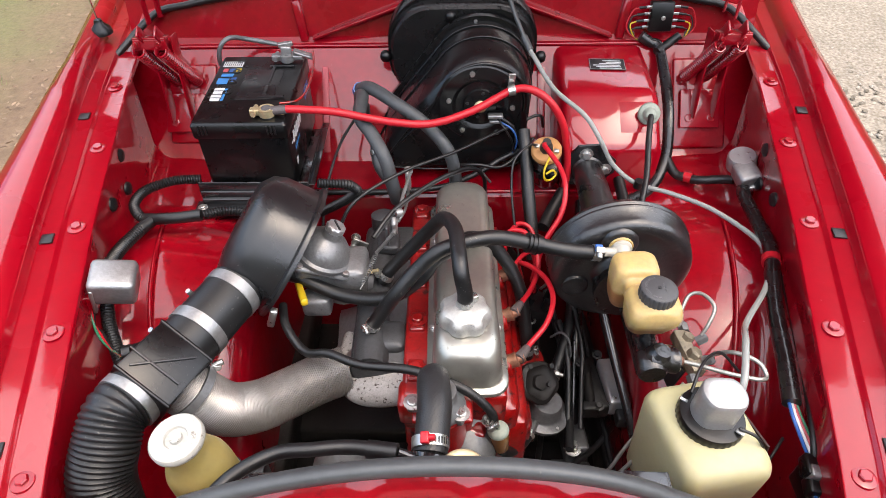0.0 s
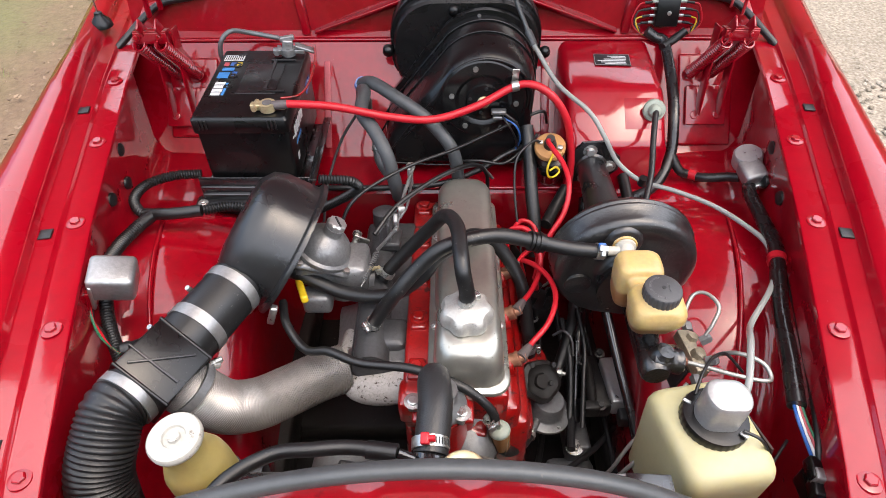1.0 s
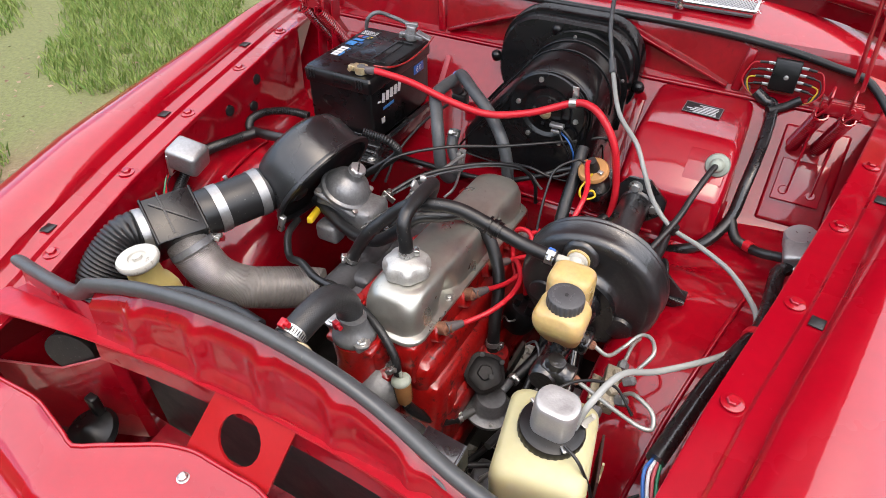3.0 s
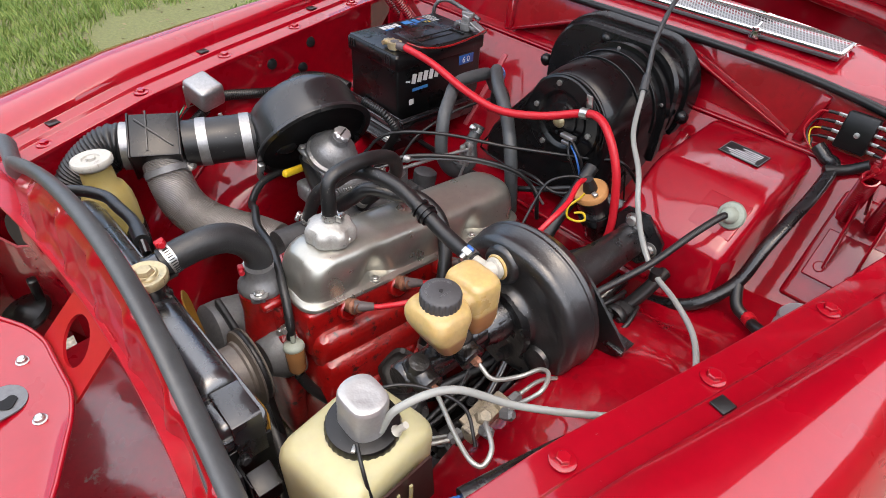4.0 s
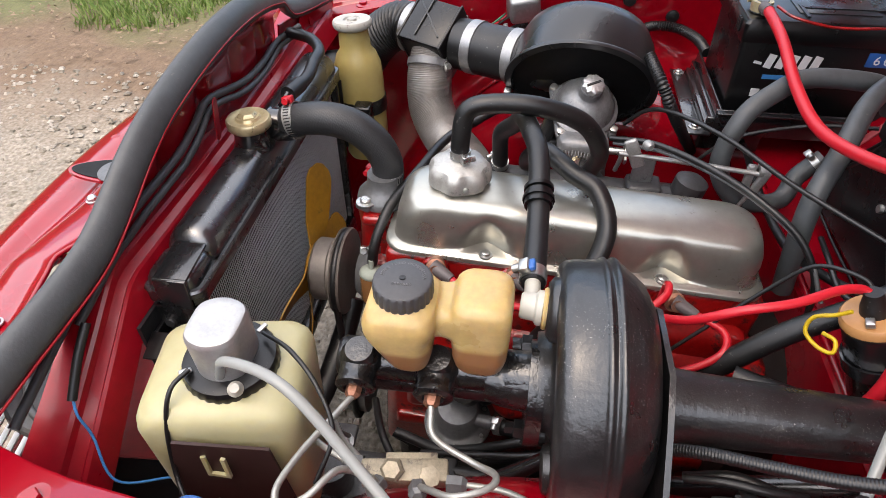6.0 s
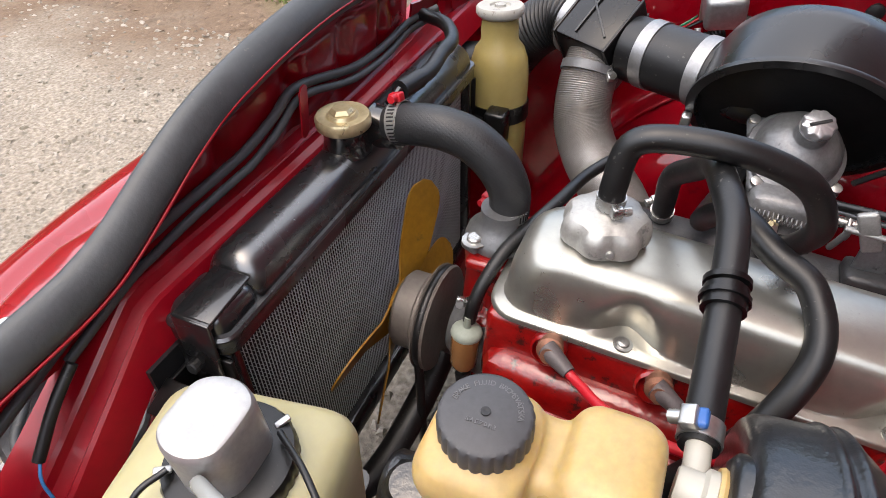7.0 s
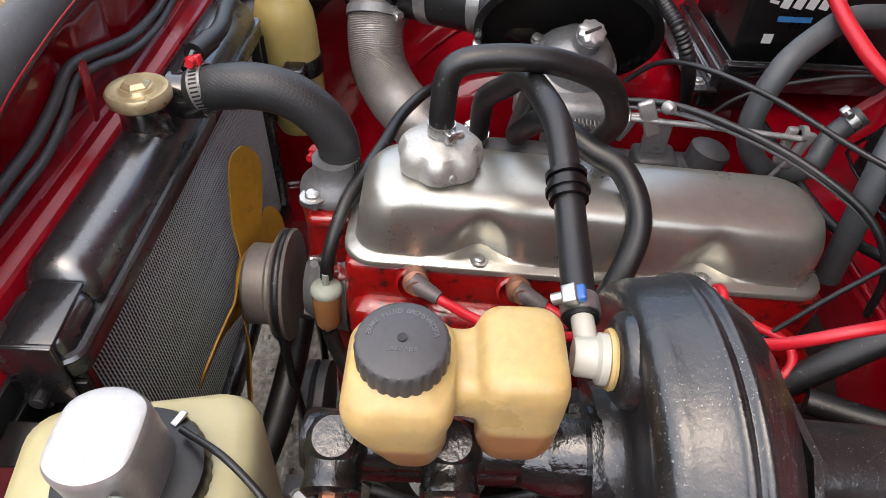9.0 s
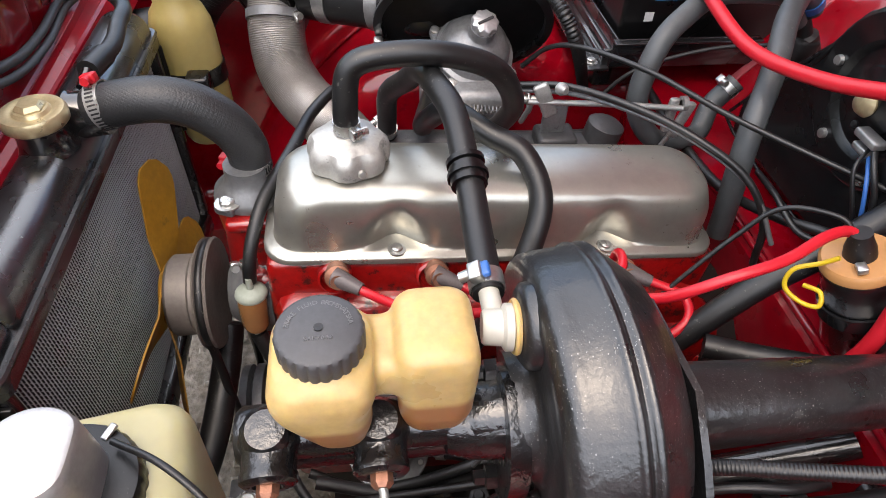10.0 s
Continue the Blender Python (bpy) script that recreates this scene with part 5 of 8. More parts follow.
fc = part("filler_cap", lathe([(0, 0), (0.0255, 0), (0.0275, 0.002), (0.028, 0.010), (0.026, 0.013), (0.020, 0.0135), (0.018, 0.012), (0.016, 0.012), (0.014, 0.015), (0, 0.016)], (0.025, 0.412, 0.937), (0, 0, 1), 40), BRASS, radiator, "gold zinc-plated pressure cap")
part("grip", lathe([(0.0135, -0.004), (0.0128, 0.001), (0.0095, 0.0045), (0, 0.005)], (0.025, 0.412, 0.9525), (0, 0, 1), 6), BRASS, fc, angle=20)
part("hose_neck", lathe([(0, 0), (0.024, 0), (0.022, 0.004), (0.0215, 0.03), (0, 0.03)], (-0.014, 0.425, 0.918), (0, 1, 0.12), 28), BLACK_PAINT, radiator)
part("overflow_stub", lathe([(0, 0), (0.006, 0), (0.006, 0.02), (0, 0.02)], (-0.032, 0.434, 0.936), (-0.85, 0.15, 0.4), 12), BLACK_PAINT, radiator)

rh = thing("radiator_hose", (-0.01, 0.51, 0.90), "thick ribbed black rubber radiator hose", "hose")
part("hose", tube([(-0.013, 0.445, 0.925), (-0.010, 0.475, 0.933), (-0.008, 0.507, 0.936), (-0.010, 0.538, 0.926), (-0.011, 0.563, 0.903), (-0.011, 0.576, 0.874), (-0.009, 0.575, 0.842)], lambda u: 0.0208 + 0.001 * math.sin(u * 3), 36, 14), KNURL, rh, "cloth-patterned thick hose")
hose_clamp((-0.013, 0.456, 0.929), (0, 1, 0.25), 0.0215, rh, 0.013, screw_dir=(-0.2, 0, 1), screw_mat=RED_CABLE)
hose_clamp((-0.010, 0.575, 0.856), (0, 0.02, 1), 0.0215, rh, 0.013, screw_dir=(-0.3, -1, 0), screw_mat=RED_CABLE)
oh = thing("overflow_hose", (-0.12, 0.43, 0.93), "thin black overflow hose along the radiator tank", "hose")
part("hose", tube([(-0.050, 0.437, 0.944), (-0.104, 0.445, 0.942), (-0.150, 0.441, 0.944), (-0.193, 0.436, 0.943), (-0.238, 0.408, 0.941), (-0.273, 0.361, 0.934)], 0.0088, 12), RUBBER, oh)
part("sleeve", tube([(-0.050, 0.437, 0.944), (-0.085, 0.4425, 0.9425)], 0.0108, 12), RUBBER, oh)

# ---------------------------------------------------------------- brake servo, master cylinder, reservoir
booster = thing("brake_servo", (0.316, 0.87, 0.72), "black painted drum-shaped brake servo, dusty", "brake servo")
BO = Vector((0.2995, 0.8486, 0.8548))
BAX = Vector((0.006, -1.0, -0.05)).normalized()
shell = part("shell", lathe([(0, -0.040), (0.06, -0.040), (0.086, -0.037), (0.099, -0.030), (0.110, -0.017), (0.116, -0.009), (0.1188, -0.0065), (0.1205, -0.0045), (0.1208, -0.0025), (0.1195, -0.0005), (0.1180, 0.001), (0.1178, 0.002), (0.1190, 0.0035), (0.1205, 0.0050), (0.1208, 0.007), (0.1195, 0.009), (0.1180, 0.0105), (0.117, 0.033), (0.1155, 0.040), (0.112, 0.0445), (0.106, 0.047), (0.098, 0.048), (0.090, 0.0455), (0.055, 0.0455), (0.048, 0.050), (0.046, 0.062), (0, 0.062)], BO, BAX, 96), BLACK_DUSTY, booster, "black painted pressed-steel drum", angle=60)
part("valve_boss", lathe([(0.030, 0), (0.029, 0.008), (0.024, 0.012), (0, 0.012)], (0.281, 0.801, 0.931), (0, -1, 0), 28), BLACK_DUSTY, shell)
for a0 in (200, 320):
    q = Vector((0.080 * math.cos(radians(a0)), 0, 0.080 * math.sin(radians(a0))))
    part("raised_pad", lathe([(0.024, 0), (0.022, 0.006), (0.017, 0.008), (0, 0.008)], BO + q + BAX * 0.043, BAX, 28), BLACK_DUSTY, shell)
part("tube", lathe([(0.056, -0.006), (0.047, 0.002), (0.038, 0.010), (0.0355, 0.03), (0.034, 0.05), (0.0285, 0.225), (0.032, 0.229), (0, 0.229)], (0.298, 0.888, 0.836), (0.0, 1, -0.02), 40), BLACK_DUSTY, booster, "long black tapered mounting tube", angle=40)
tf = [(-0.045, -0.05), (0.015, -0.052), (0.05, -0.02), (0.05, 0.01), (0.012, 0.048), (-0.03, 0.045), (-0.047, 0.02)]
fl = part("flange", plate(tf, 0.006, (0.304, 1.126, 0.842), R(90, 0, 0)), BLACK_PAINT, booster)
for p in ((0.291, 1.120, 0.868), (0.334, 1.120, 0.830), (0.288, 1.120, 0.803)):
    bolt("bolt", p, (0, -1, 0), fl, 0.0085, h=0.007)
bra = [(-0.085, -0.10), (-0.075, 0.045), (-0.04, 0.075), (0.04, 0.082), (0.075, 0.055), (0.145, -0.012), (0.145, -0.028), (0.06, -0.09)]
bk = part("bracket", plate(bra, 0.005, (0.300, 0.893, 0.848), R(90, 0, 0)), BLACK_DUSTY, booster, "black steel mounting bracket")
part("foot", box((0.432, 0.899, 0.827), (0.026, 0.032, 0.005), 0.001, R(0, 4, 0)), BLACK_DUSTY, bk)
bolt("bolt", (0.432, 0.902, 0.830), (0, 0, 1), bk, 0.006, DARK)
# check valve
vc = Vector((0.281, 0.789, 0.931))
part("valve_ring", lathe([(0, 0), (0.0185, 0), (0.0192, 0.002), (0.018, 0.004), (0, 0.004)], vc, (-0.05, -1, 0.0), 28), AMBER, booster, "yellowed rubber grommet")
part("check_valve", join(lathe([(0, 0), (0.0160, 0), (0.0160, 0.005), (0.0126, 0.007), (0.0122, 0.018), (0.0105, 0.020), (0, 0.020)], vc + Vector((0, -0.004, 0)), (-0.08, -1, 0.0), 32), lathe([(0, 0), (0.0075, 0), (0.0075, 0.03), (0, 0.03)], vc + Vector((-0.006, -0.014, 0.0)), (-1, 0.0, 0.0), 16)), WHITE_PL, booster, "white plastic vacuum check valve")

mc = thing("master_cylinder", (0.303, 0.69, 0.84), "black painted cast brake master cylinder", "brake cylinder")
MZ = 0.858
cyl = part("cylinder", join(lathe([(0, 0), (0.018, 0), (0.021, 0.004), (0.021, 0.03), (0.0185, 0.035), (0.0185, 0.15), (0.024, 0.16), (0.026, 0.19), (0, 0.19)], (0.302, 0.598, MZ), (0, 1, 0.0), 28),
                            plate([(0.050 * math.cos(2 * math.pi * k / 36) * (1 - 0.22 * abs(math.sin(2 * math.pi * k / 36 - 0.3)) ** 3), 0.062 * math.sin(2 * math.pi * k / 36)) for k in range(36)], 0.014, (0.303, 0.793, MZ - 0.022), R(90, 0, 0)), lathe([(0.030, 0), (0.027, 0.03), (0.022, 0.045)], (0.302, 0.785, MZ - 0.006), (0, -1, 0), 26), box((0.302, 0.70, MZ - 0.02), (0.03, 0.17, 0.02), 0.005),
                            lathe([(0.016, 0), (0.016, 0.03)], (0.302, 0.665, MZ + 0.006), (0, 0, 1), 18), lathe([(0.016, 0), (0.016, 0.03)], (0.295, 0.735, MZ + 0.006), (0, 0, 1), 18)), BLACK_CAST, mc, "glossy rough black casting")
for y in (0.621, 0.694):
    p = part("port", join(lathe([(0, -0.012), (0.017, -0.008), (0.0215, 0.002), (0.0215, 0.012), (0.0185, 0.017), (0.0178, 0.029), (0.0190, 0.031), (0.0190, 0.036), (0.0160, 0.0385), (0.0105, 0.0385), (0.0095, 0.034), (0, 0.034)], (0.303, y, MZ + 0.010), (1, 0, -0.22), 30), lathe([(0.019, -0.01), (0.0195, 0.012), (0.016, 0.020), (0.013, 0.026), (0, 0.027)], (0.308, y, MZ + 0.004), (0.25, 0, 1), 26)), BLACK_CAST, mc)
    part("nut", lathe([(0, 0), (0.0075, 0), (0.0075, 0.009), (0.005, 0.012), (0, 0.012)], (0.338, y, MZ + 0.004), (1, 0, -0.1), 6), COPPER, p, "copper-coloured pipe nut", angle=20)
for dz in (-0.036, 0.036):
    nn = part("nut", lathe([(0, 0), (0.010, 0), (0.010, 0.009), (0.006, 0.010), (0.006, 0.018), (0, 0.018)], (0.322 if dz < 0 else 0.278, 0.780, MZ - 0.057 if dz < 0 else MZ + 0.018), (0, -1, 0), 6), BLACK_CAST, mc, angle=20)

reservoir = thing("brake_reservoir", (0.297, 0.70, 0.885), "amber plastic twin brake fluid reservoir with black cap", "fluid reservoir")
def chamber(cx, cy, rows):
    return loft([[Vector((cx + dx + x, cy + dy + y, z)) for x, y in rounded(w, l, min(w, l) * q, 7)] for w, l, q, z, dx, dy in rows])
front_chamber = chamber(0.300, 0.664, ((0.026, 0.016, 0.45, 0.8735, 0.004, 0.006), (0.044, 0.028, 0.42, 0.8765, 0.003, 0.007), (0.058, 0.036, 0.38, 0.884, 0.002, 0.0055), (0.068, 0.048, 0.32, 0.900, 0, 0.0030), (0.073, 0.058, 0.27, 0.920, 0, -0.0025), (0.075, 0.064, 0.25, 0.930, 0, -0.002), (0.075, 0.064, 0.26, 0.938, 0, -0.002), (0.070, 0.061, 0.30, 0.946, 0, -0.001), (0.062, 0.060, 0.40, 0.9505, 0, 0), (0.053, 0.053, 0.49, 0.952, 0, 0), (0.051, 0.051, 0.49, 0.955, 0, 0)))
rear_chamber = chamber(0.290, 0.7325, ((0.036, 0.026, 0.45, 0.8655, 0, 0.001), (0.050, 0.036, 0.40, 0.868, 0, 0.001), (0.060, 0.045, 0.32, 0.876, 0, 0), (0.065, 0.050, 0.27, 0.890, 0, 0), (0.067, 0.053, 0.26, 0.920, -0.001, 0), (0.067, 0.054, 0.26, 0.941, -0.001, 0), (0.063, 0.050, 0.30, 0.950, -0.001, 0), (0.052, 0.041, 0.36, 0.955, -0.001, 0), (0.034, 0.026, 0.42, 0.957, -0.001, 0)))
bridge = loft([[Vector((0.292, y, 0.9285)) + Vector((x, 0, z)) for x, z in rounded(w, h, 0.012, 5)] for y, w, h in ((0.668, 0.056, 0.030), (0.688, 0.052, 0.032), (0.700, 0.050, 0.034), (0.712, 0.054, 0.037), (0.726, 0.058, 0.044))])
rbody = part("body", join(front_chamber, rear_chamber, bridge), AMBER, reservoir, "two-chamber amber body, clouded and stained", angle=180)
fuse = rbody.modifiers.new("fuse", "REMESH")
fuse.mode, fuse.voxel_size, fuse.use_smooth_shade = "VOXEL", 0.0019, True
ease = rbody.modifiers.new("ease", "SMOOTH")
ease.factor, ease.iterations = 0.5, 9
cap = part("cap", lathe([(0, 0), (0.0258, 0), (0.0264, 0.002), (0.0264, 0.0140), (0.0252, 0.0168), (0.0232, 0.0178), (0, 0.0182)], (0.301, 0.664, 0.9535), (0.03, 0, 1), 140, lambda a, k: 1 - (0.045 * (0.5 + 0.5 * math.cos(24 * a)) ** 3 if 1 <= k <= 3 else 0)), CAP_GREY, reservoir, "grey-black ribbed screw cap")
TOPC = Vector((0.3015, 0.664, 0.9716))
def on_arc(i, n=22, r=0.0188):
    a = radians(8 + 164 * i / n)
    d = Vector((-math.sin(a), -math.cos(a), 0))
    return Matrix.Translation(TOPC + d * r) @ Matrix.Rotation(math.atan2(-d.x, d.y), 4, "Z") @ Matrix.Translation((0, -0.0018, 0))
part("lettering", letters("BRAKE FLUID BROMSVÄTSKA", 0.0046, on_arc, 0.0004), CAP_PALE, cap, "raised moulded lettering, worn paler")
part("grade", letters("SAE70R3", 0.0036, lambda i: Matrix.Translation(TOPC + Vector((0.0085, -0.0075 + 0.0025 * i, 0))) @ R(0, 0, 90), 0.0004), CAP_PALE, cap, "raised moulded grade mark")
part("vent", lathe([(0, 0), (0.0028, 0), (0.0028, 0.001), (0.0012, 0.0012), (0, 0.0004)], TOPC, (0, 0, 1), 14), DARK, cap)

# brake pipes and valve block
vb = thing("brake_valve", (0.388, 0.675, 0.77), "grey metal brake pipe junction block", "brake valve")
part("body", join(box((0.386, 0.675, 0.805), (0.022, 0.080, 0.020), 0.003, R(0, 8, 8)), lathe([(0, 0), (0.011, 0), (0.011, 0.030), (0.008, 0.033), (0, 0.033)], (0.380, 0.665, 0.795), (0.5, 0, 1), 6),
                  lathe([(0, 0), (0.010, 0), (0.010, 0.026), (0, 0.028)], (0.384, 0.695, 0.795), (0.4, 0.2, 1), 6), box((0.372, 0.678, 0.788), (0.030, 0.05, 0.006), 0.001, R(0, 20, 8))), BRASS_OLD, vb, "tarnished brass block", angle=25)
part("bracket", box((0.368, 0.672, 0.768), (0.004, 0.05, 0.05), 0.001, R(0, 14, 8)), DARK, vb)
for p, ax in (((0.392, 0.715, 0.808), (0, 1, 0.1)), ((0.381, 0.634, 0.802), (0, -1, 0)), ((0.402, 0.69, 0.815), (1, 0.2, 0.6)), ((0.402, 0.655, 0.812), (1, -0.2, 0.6))):
    part("nut", lathe([(0, 0), (0.0085, 0), (0.0085, 0.014), (0.005, 0.018), (0, 0.018)], p, ax, 6), ALU_DARK, vb, angle=20)
for pts in ([(0.348, 0.694, 0.861), (0.37, 0.70, 0.846), (0.385, 0.735, 0.838), (0.401, 0.757, 0.850), (0.418, 0.752, 0.858), (0.429, 0.725, 0.858), (0.418, 0.704, 0.842), (0.408, 0.694, 0.826)],
            [(0.348, 0.621, 0.860), (0.37, 0.612, 0.862), (0.41, 0.595, 0.865), (0.445, 0.585, 0.866), (0.459, 0.592, 0.864), (0.452, 0.612, 0.870), (0.425, 0.630, 0.868), (0.412, 0.648, 0.84), (0.407, 0.654, 0.822)],
            [(0.392, 0.73, 0.81), (0.394, 0.77, 0.81), (0.40, 0.81, 0.79), (0.40, 0.85, 0.74)],
            [(0.381, 0.618, 0.802), (0.36, 0.58, 0.80), (0.31, 0.55, 0.76), (0.27, 0.53, 0.70), (0.24, 0.54, 0.62)],
            [(0.372, 0.63, 0.79), (0.34, 0.60, 0.77), (0.29, 0.57, 0.72), (0.26, 0.55, 0.66), (0.235, 0.56, 0.6)]):
    solo("brake_pipe", tube(pts, 0.0032, 8, 8), COPPER_PIPE, "thin bent grey steel brake pipe", "brake pipe", "brake pipes at the valve block")

# ---------------------------------------------------------------- washer bottle
washer = thing("washer_bottle", (0.335, 0.51, 0.68), "square cream plastic washer fluid bottle", "washer bottle")
WB = R(0, 0, 10).to_3x3()
WC = Vector((0.346, 0.504, 0))
def wring(w, l, r, z, dx=0, dy=0):
    return [WC + Vector((dx, dy, z)) + WB @ Vector((x, y, 0)) for x, y in rounded(w, l, r, 6)]
part("bottle", loft([wring(0.10, 0.125, 0.026, 0.695), wring(0.112, 0.138, 0.020, 0.71), wring(0.119, 0.144, 0.018, 0.84), wring(0.120, 0.145, 0.018, 0.860), wring(0.118, 0.142, 0.019, 0.870), wring(0.112, 0.135, 0.021, 0.878), wring(0.100, 0.12, 0.024, 0.883), wring(0.07, 0.08, 0.02, 0.887, 0.006, 0.003)]), HDPE, washer, "translucent cream bottle", angle=60)
LC = Vector((0.347, 0.512, 0.882))
LA = Vector((0.05, 0.0, 1)).normalized()
part("collar", lathe([(0, 0), (0.041, 0), (0.043, 0.003), (0.043, 0.012), (0.041, 0.016), (0.034, 0.018), (0, 0.018)], LC, LA, 96, lambda a, k: 1 - (0.022 * (0.5 + 0.5 * math.cos(32 * a)) ** 3 if 1 <= k <= 3 else 0)), PLASTIC, washer, "black ribbed screw collar")
def flats(a, k):
    """Round can with a flat on two sides."""
    return (1.0 + (abs(math.cos(a)) / 0.83) ** 14) ** (-1 / 14)


part("pump_cover", lathe([(0, 0), (0.0285, 0), (0.0285, 0.024), (0.0285, 0.0420), (0.0280, 0.0455), (0.0266, 0.0480), (0.0240, 0.0492), (0.018, 0.0494), (0.012, 0.0488), (0, 0.0484)], LC + LA * 0.017, LA, 88, flats), PUMP_CAN, washer, "dull aluminium motor cover with two flats", angle=30)
for sgn, ang in ((1, -50), (-1, 150)):
    q = LC + LA * 0.02 + Vector((0.038 * math.cos(radians(ang)), 0.038 * math.sin(radians(ang)), 0))
    part("terminal", box(q, (0.011, 0.005, 0.003), 0.001, R(0, -10, ang)), ZINC, washer)
part("nipple", lathe([(0, 0), (0.007, 0), (0.004, 0.004), (0.004, 0.018), (0, 0.018)], LC + LA * 0.017 + Vector((0.034, 0.02, 0)), (0.6, 0.4, 1), 14), WHITE_PL, washer)
part("holder", join(plate([(-0.05, -0.06), (0.06, -0.06), (0.05, 0.03), (-0.03, 0.045)], 0.003, (0.4135, 0.512, 0.822), R(90, 0, 100)), ), BROWN, washer, "dark brown bottle holder")
part("holder_clip", join(box((0.4185, 0.505, 0.832), (0.003, 0.004, 0.03)), box((0.4185, 0.523, 0.832), (0.003, 0.004, 0.03)), box((0.4185, 0.514, 0.819), (0.003, 0.018, 0.004))), HDPE, washer)
for pts in ([(0.372, 0.487, 0.905), (0.392, 0.478, 0.900), (0.41, 0.475, 0.87), (0.43, 0.48, 0.82), (0.47, 0.52, 0.82)], [(0.325, 0.537, 0.908), (0.345, 0.57, 0.912), (0.37, 0.60, 0.90), (0.40, 0.62, 0.88), (0.43, 0.61, 0.85)]):
    solo("pump_wire", tube(pts, 0.0022, 8, 8), RUBBER, "thin black wire from the washer pump", "wire", "washer pump wires")

ch = thing("washer_hose", (0.5, 0.8, 0.88), "clear vinyl washer hose looping across the bay", "hose")
part("hose", tube([(0.374, 0.516, 0.905), (0.383, 0.534, 0.938), (0.404, 0.592, 0.942), (0.445, 0.663, 0.895), (0.512, 0.749, 0.872), (0.548, 0.815, 0.862), (0.552, 0.862, 0.860), (0.538, 0.909, 0.855), (0.497, 0.974, 0.850), (0.439, 1.022, 0.846), (0.381, 1.055, 0.845), (0.336, 1.078, 0.873), (0.306, 1.090, 0.921), (0.275, 1.122, 0.958), (0.219, 1.178, 0.985), (0.176, 1.254, 1.028)], 0.0047, 12), CLEAR, ch)
part("joint", tube([(0.177, 1.252, 1.027), (0.165, 1.275, 1.045)], 0.0075, 12), RUBBER_GREY, ch)
part("upper_hose", tube([(0.165, 1.275, 1.045), (0.138, 1.325, 1.10), (0.125, 1.40, 1.16), (0.15, 1.49, 1.175), (0.20, 1.50, 1.15)], 0.0045, 12), RUBBER_GREY, ch)
part("cable_tie", tube([(0.385, 1.053, 0.837), (0.386, 1.052, 0.853)], 0.009, 10), RUBBER, ch)

# ---------------------------------------------------------------- air cleaner and ducts
dish = thing("air_cleaner", (-0.27, 0.83, 0.76), "black plastic air cleaner dish with scuffed top", "air cleaner")
DC = Vector((-0.252, 0.832, 0.884))
DAX = Vector((0.84, -0.083, -0.545)).normalized()
part("dish", lathe([(0, -0.098), (0.05, -0.098), (0.080, -0.093), (0.098, -0.080), (0.106, -0.06), (0.109, -0.005), (0.1165, -0.002), (0.118, 0.001), (0.118, 0.005), (0.1075, 0.006), (0.1065, -0.004)], DC, DAX, 72), PLASTIC_GREY, dish, "scuffed black plastic dish", angle=40)
# blacker than the dish: the shade of its depth is put into the colour
part("lining", lathe([(0.1068, -0.003), (0.1045, -0.02), (0.099, -0.060), (0.088, -0.078), (0, -0.080)], DC, DAX, 64), RUBBER_DEAD, dish, "dull black inner face, shade of its depth put into the colour")
part("clip", box((-0.27, 0.72, 0.845), (0.012, 0.012, 0.04), 0.003, R(0, 20, 0)), ZINC, dish)
def axis_pts(pts, r, **k):
    return tube(pts, r, 32, 6, **k)
duct = thing("intake_duct", (-0.36, 0.63, 0.85), "black plastic intake duct with grey straps and flap box", "intake duct")
D0, D1 = Vector((-0.305, 0.775, 0.893)), Vector((-0.372, 0.628, 0.889))
dd = (D1 - D0).normalized()
part("neck", axis_pts([(-0.330, 0.795, 0.905), D0 - dd * 0.012, D0 + dd * 0.055], lambda u: 0.050 - 0.008 * min(1, u * 1.6)), PLASTIC_GREY, duct)
part("pipe", axis_pts([D0 + dd * 0.035, D0 + dd * 0.09, D1], 0.0435), RUBBER, duct, "black rubber sleeve")
for k in (0.050, 0.128):
    c = D0 + dd * k
    st = part("strap", lathe([(0.0435, -0.009), (0.0452, -0.009), (0.0452, 0.009), (0.0435, 0.009), (0.0435, -0.009)], c, dd, 48), ALU, duct, "pale grey strap")
    part("strap_screw", join(box(c + Vector((-0.043, -0.018, 0.012)), (0.010, 0.012, 0.012), 0.002, R(0, 0, 20)), lathe([(0, 0), (0.004, 0), (0.004, 0.016), (0, 0.016)], c + Vector((-0.046, -0.022, 0.02)), (-0.3, -0.2, 1), 10)), ZINC, st)
BR = R(-3, -6, -24) @ R(0, 40, 0)
BC = Vector((-0.393, 0.585, 0.893))
fb = part("flap_box", box(BC + BR.to_3x3() @ Vector((0.003, 0, 0)), (0.086, 0.088, 0.088), 0.004, BR), PLASTIC, duct, "black moulded flap box", angle=30)
b3 = BR.to_3x3()
part("rib", box(BC + b3 @ Vector((0, 0.0, 0.0455)), (0.084, 0.003, 0.003), 0.0005, BR @ R(0, 0, 48)), PLASTIC_GREY, fb)
for dy in (-0.042, 0.042):
    part("rim", box(BC + b3 @ Vector((0.003, dy, 0)), (0.089, 0.005, 0.091), 0.002, BR), PLASTIC, fb)
part("rib", box(BC + b3 @ Vector((-0.004, -0.012, 0.0455)), (0.080, 0.003, 0.003), 0.0005, BR), PLASTIC_GREY, fb)
fwd = b3 @ Vector((0, -1, 0))
C0 = BC + fwd * 0.046
part("band", lathe([(0.038, -0.004), (0.0435, -0.004), (0.0435, 0.012), (0.038, 0.012), (0.038, -0.004)], C0, fwd, 44), ALU, duct, "pale grey band")
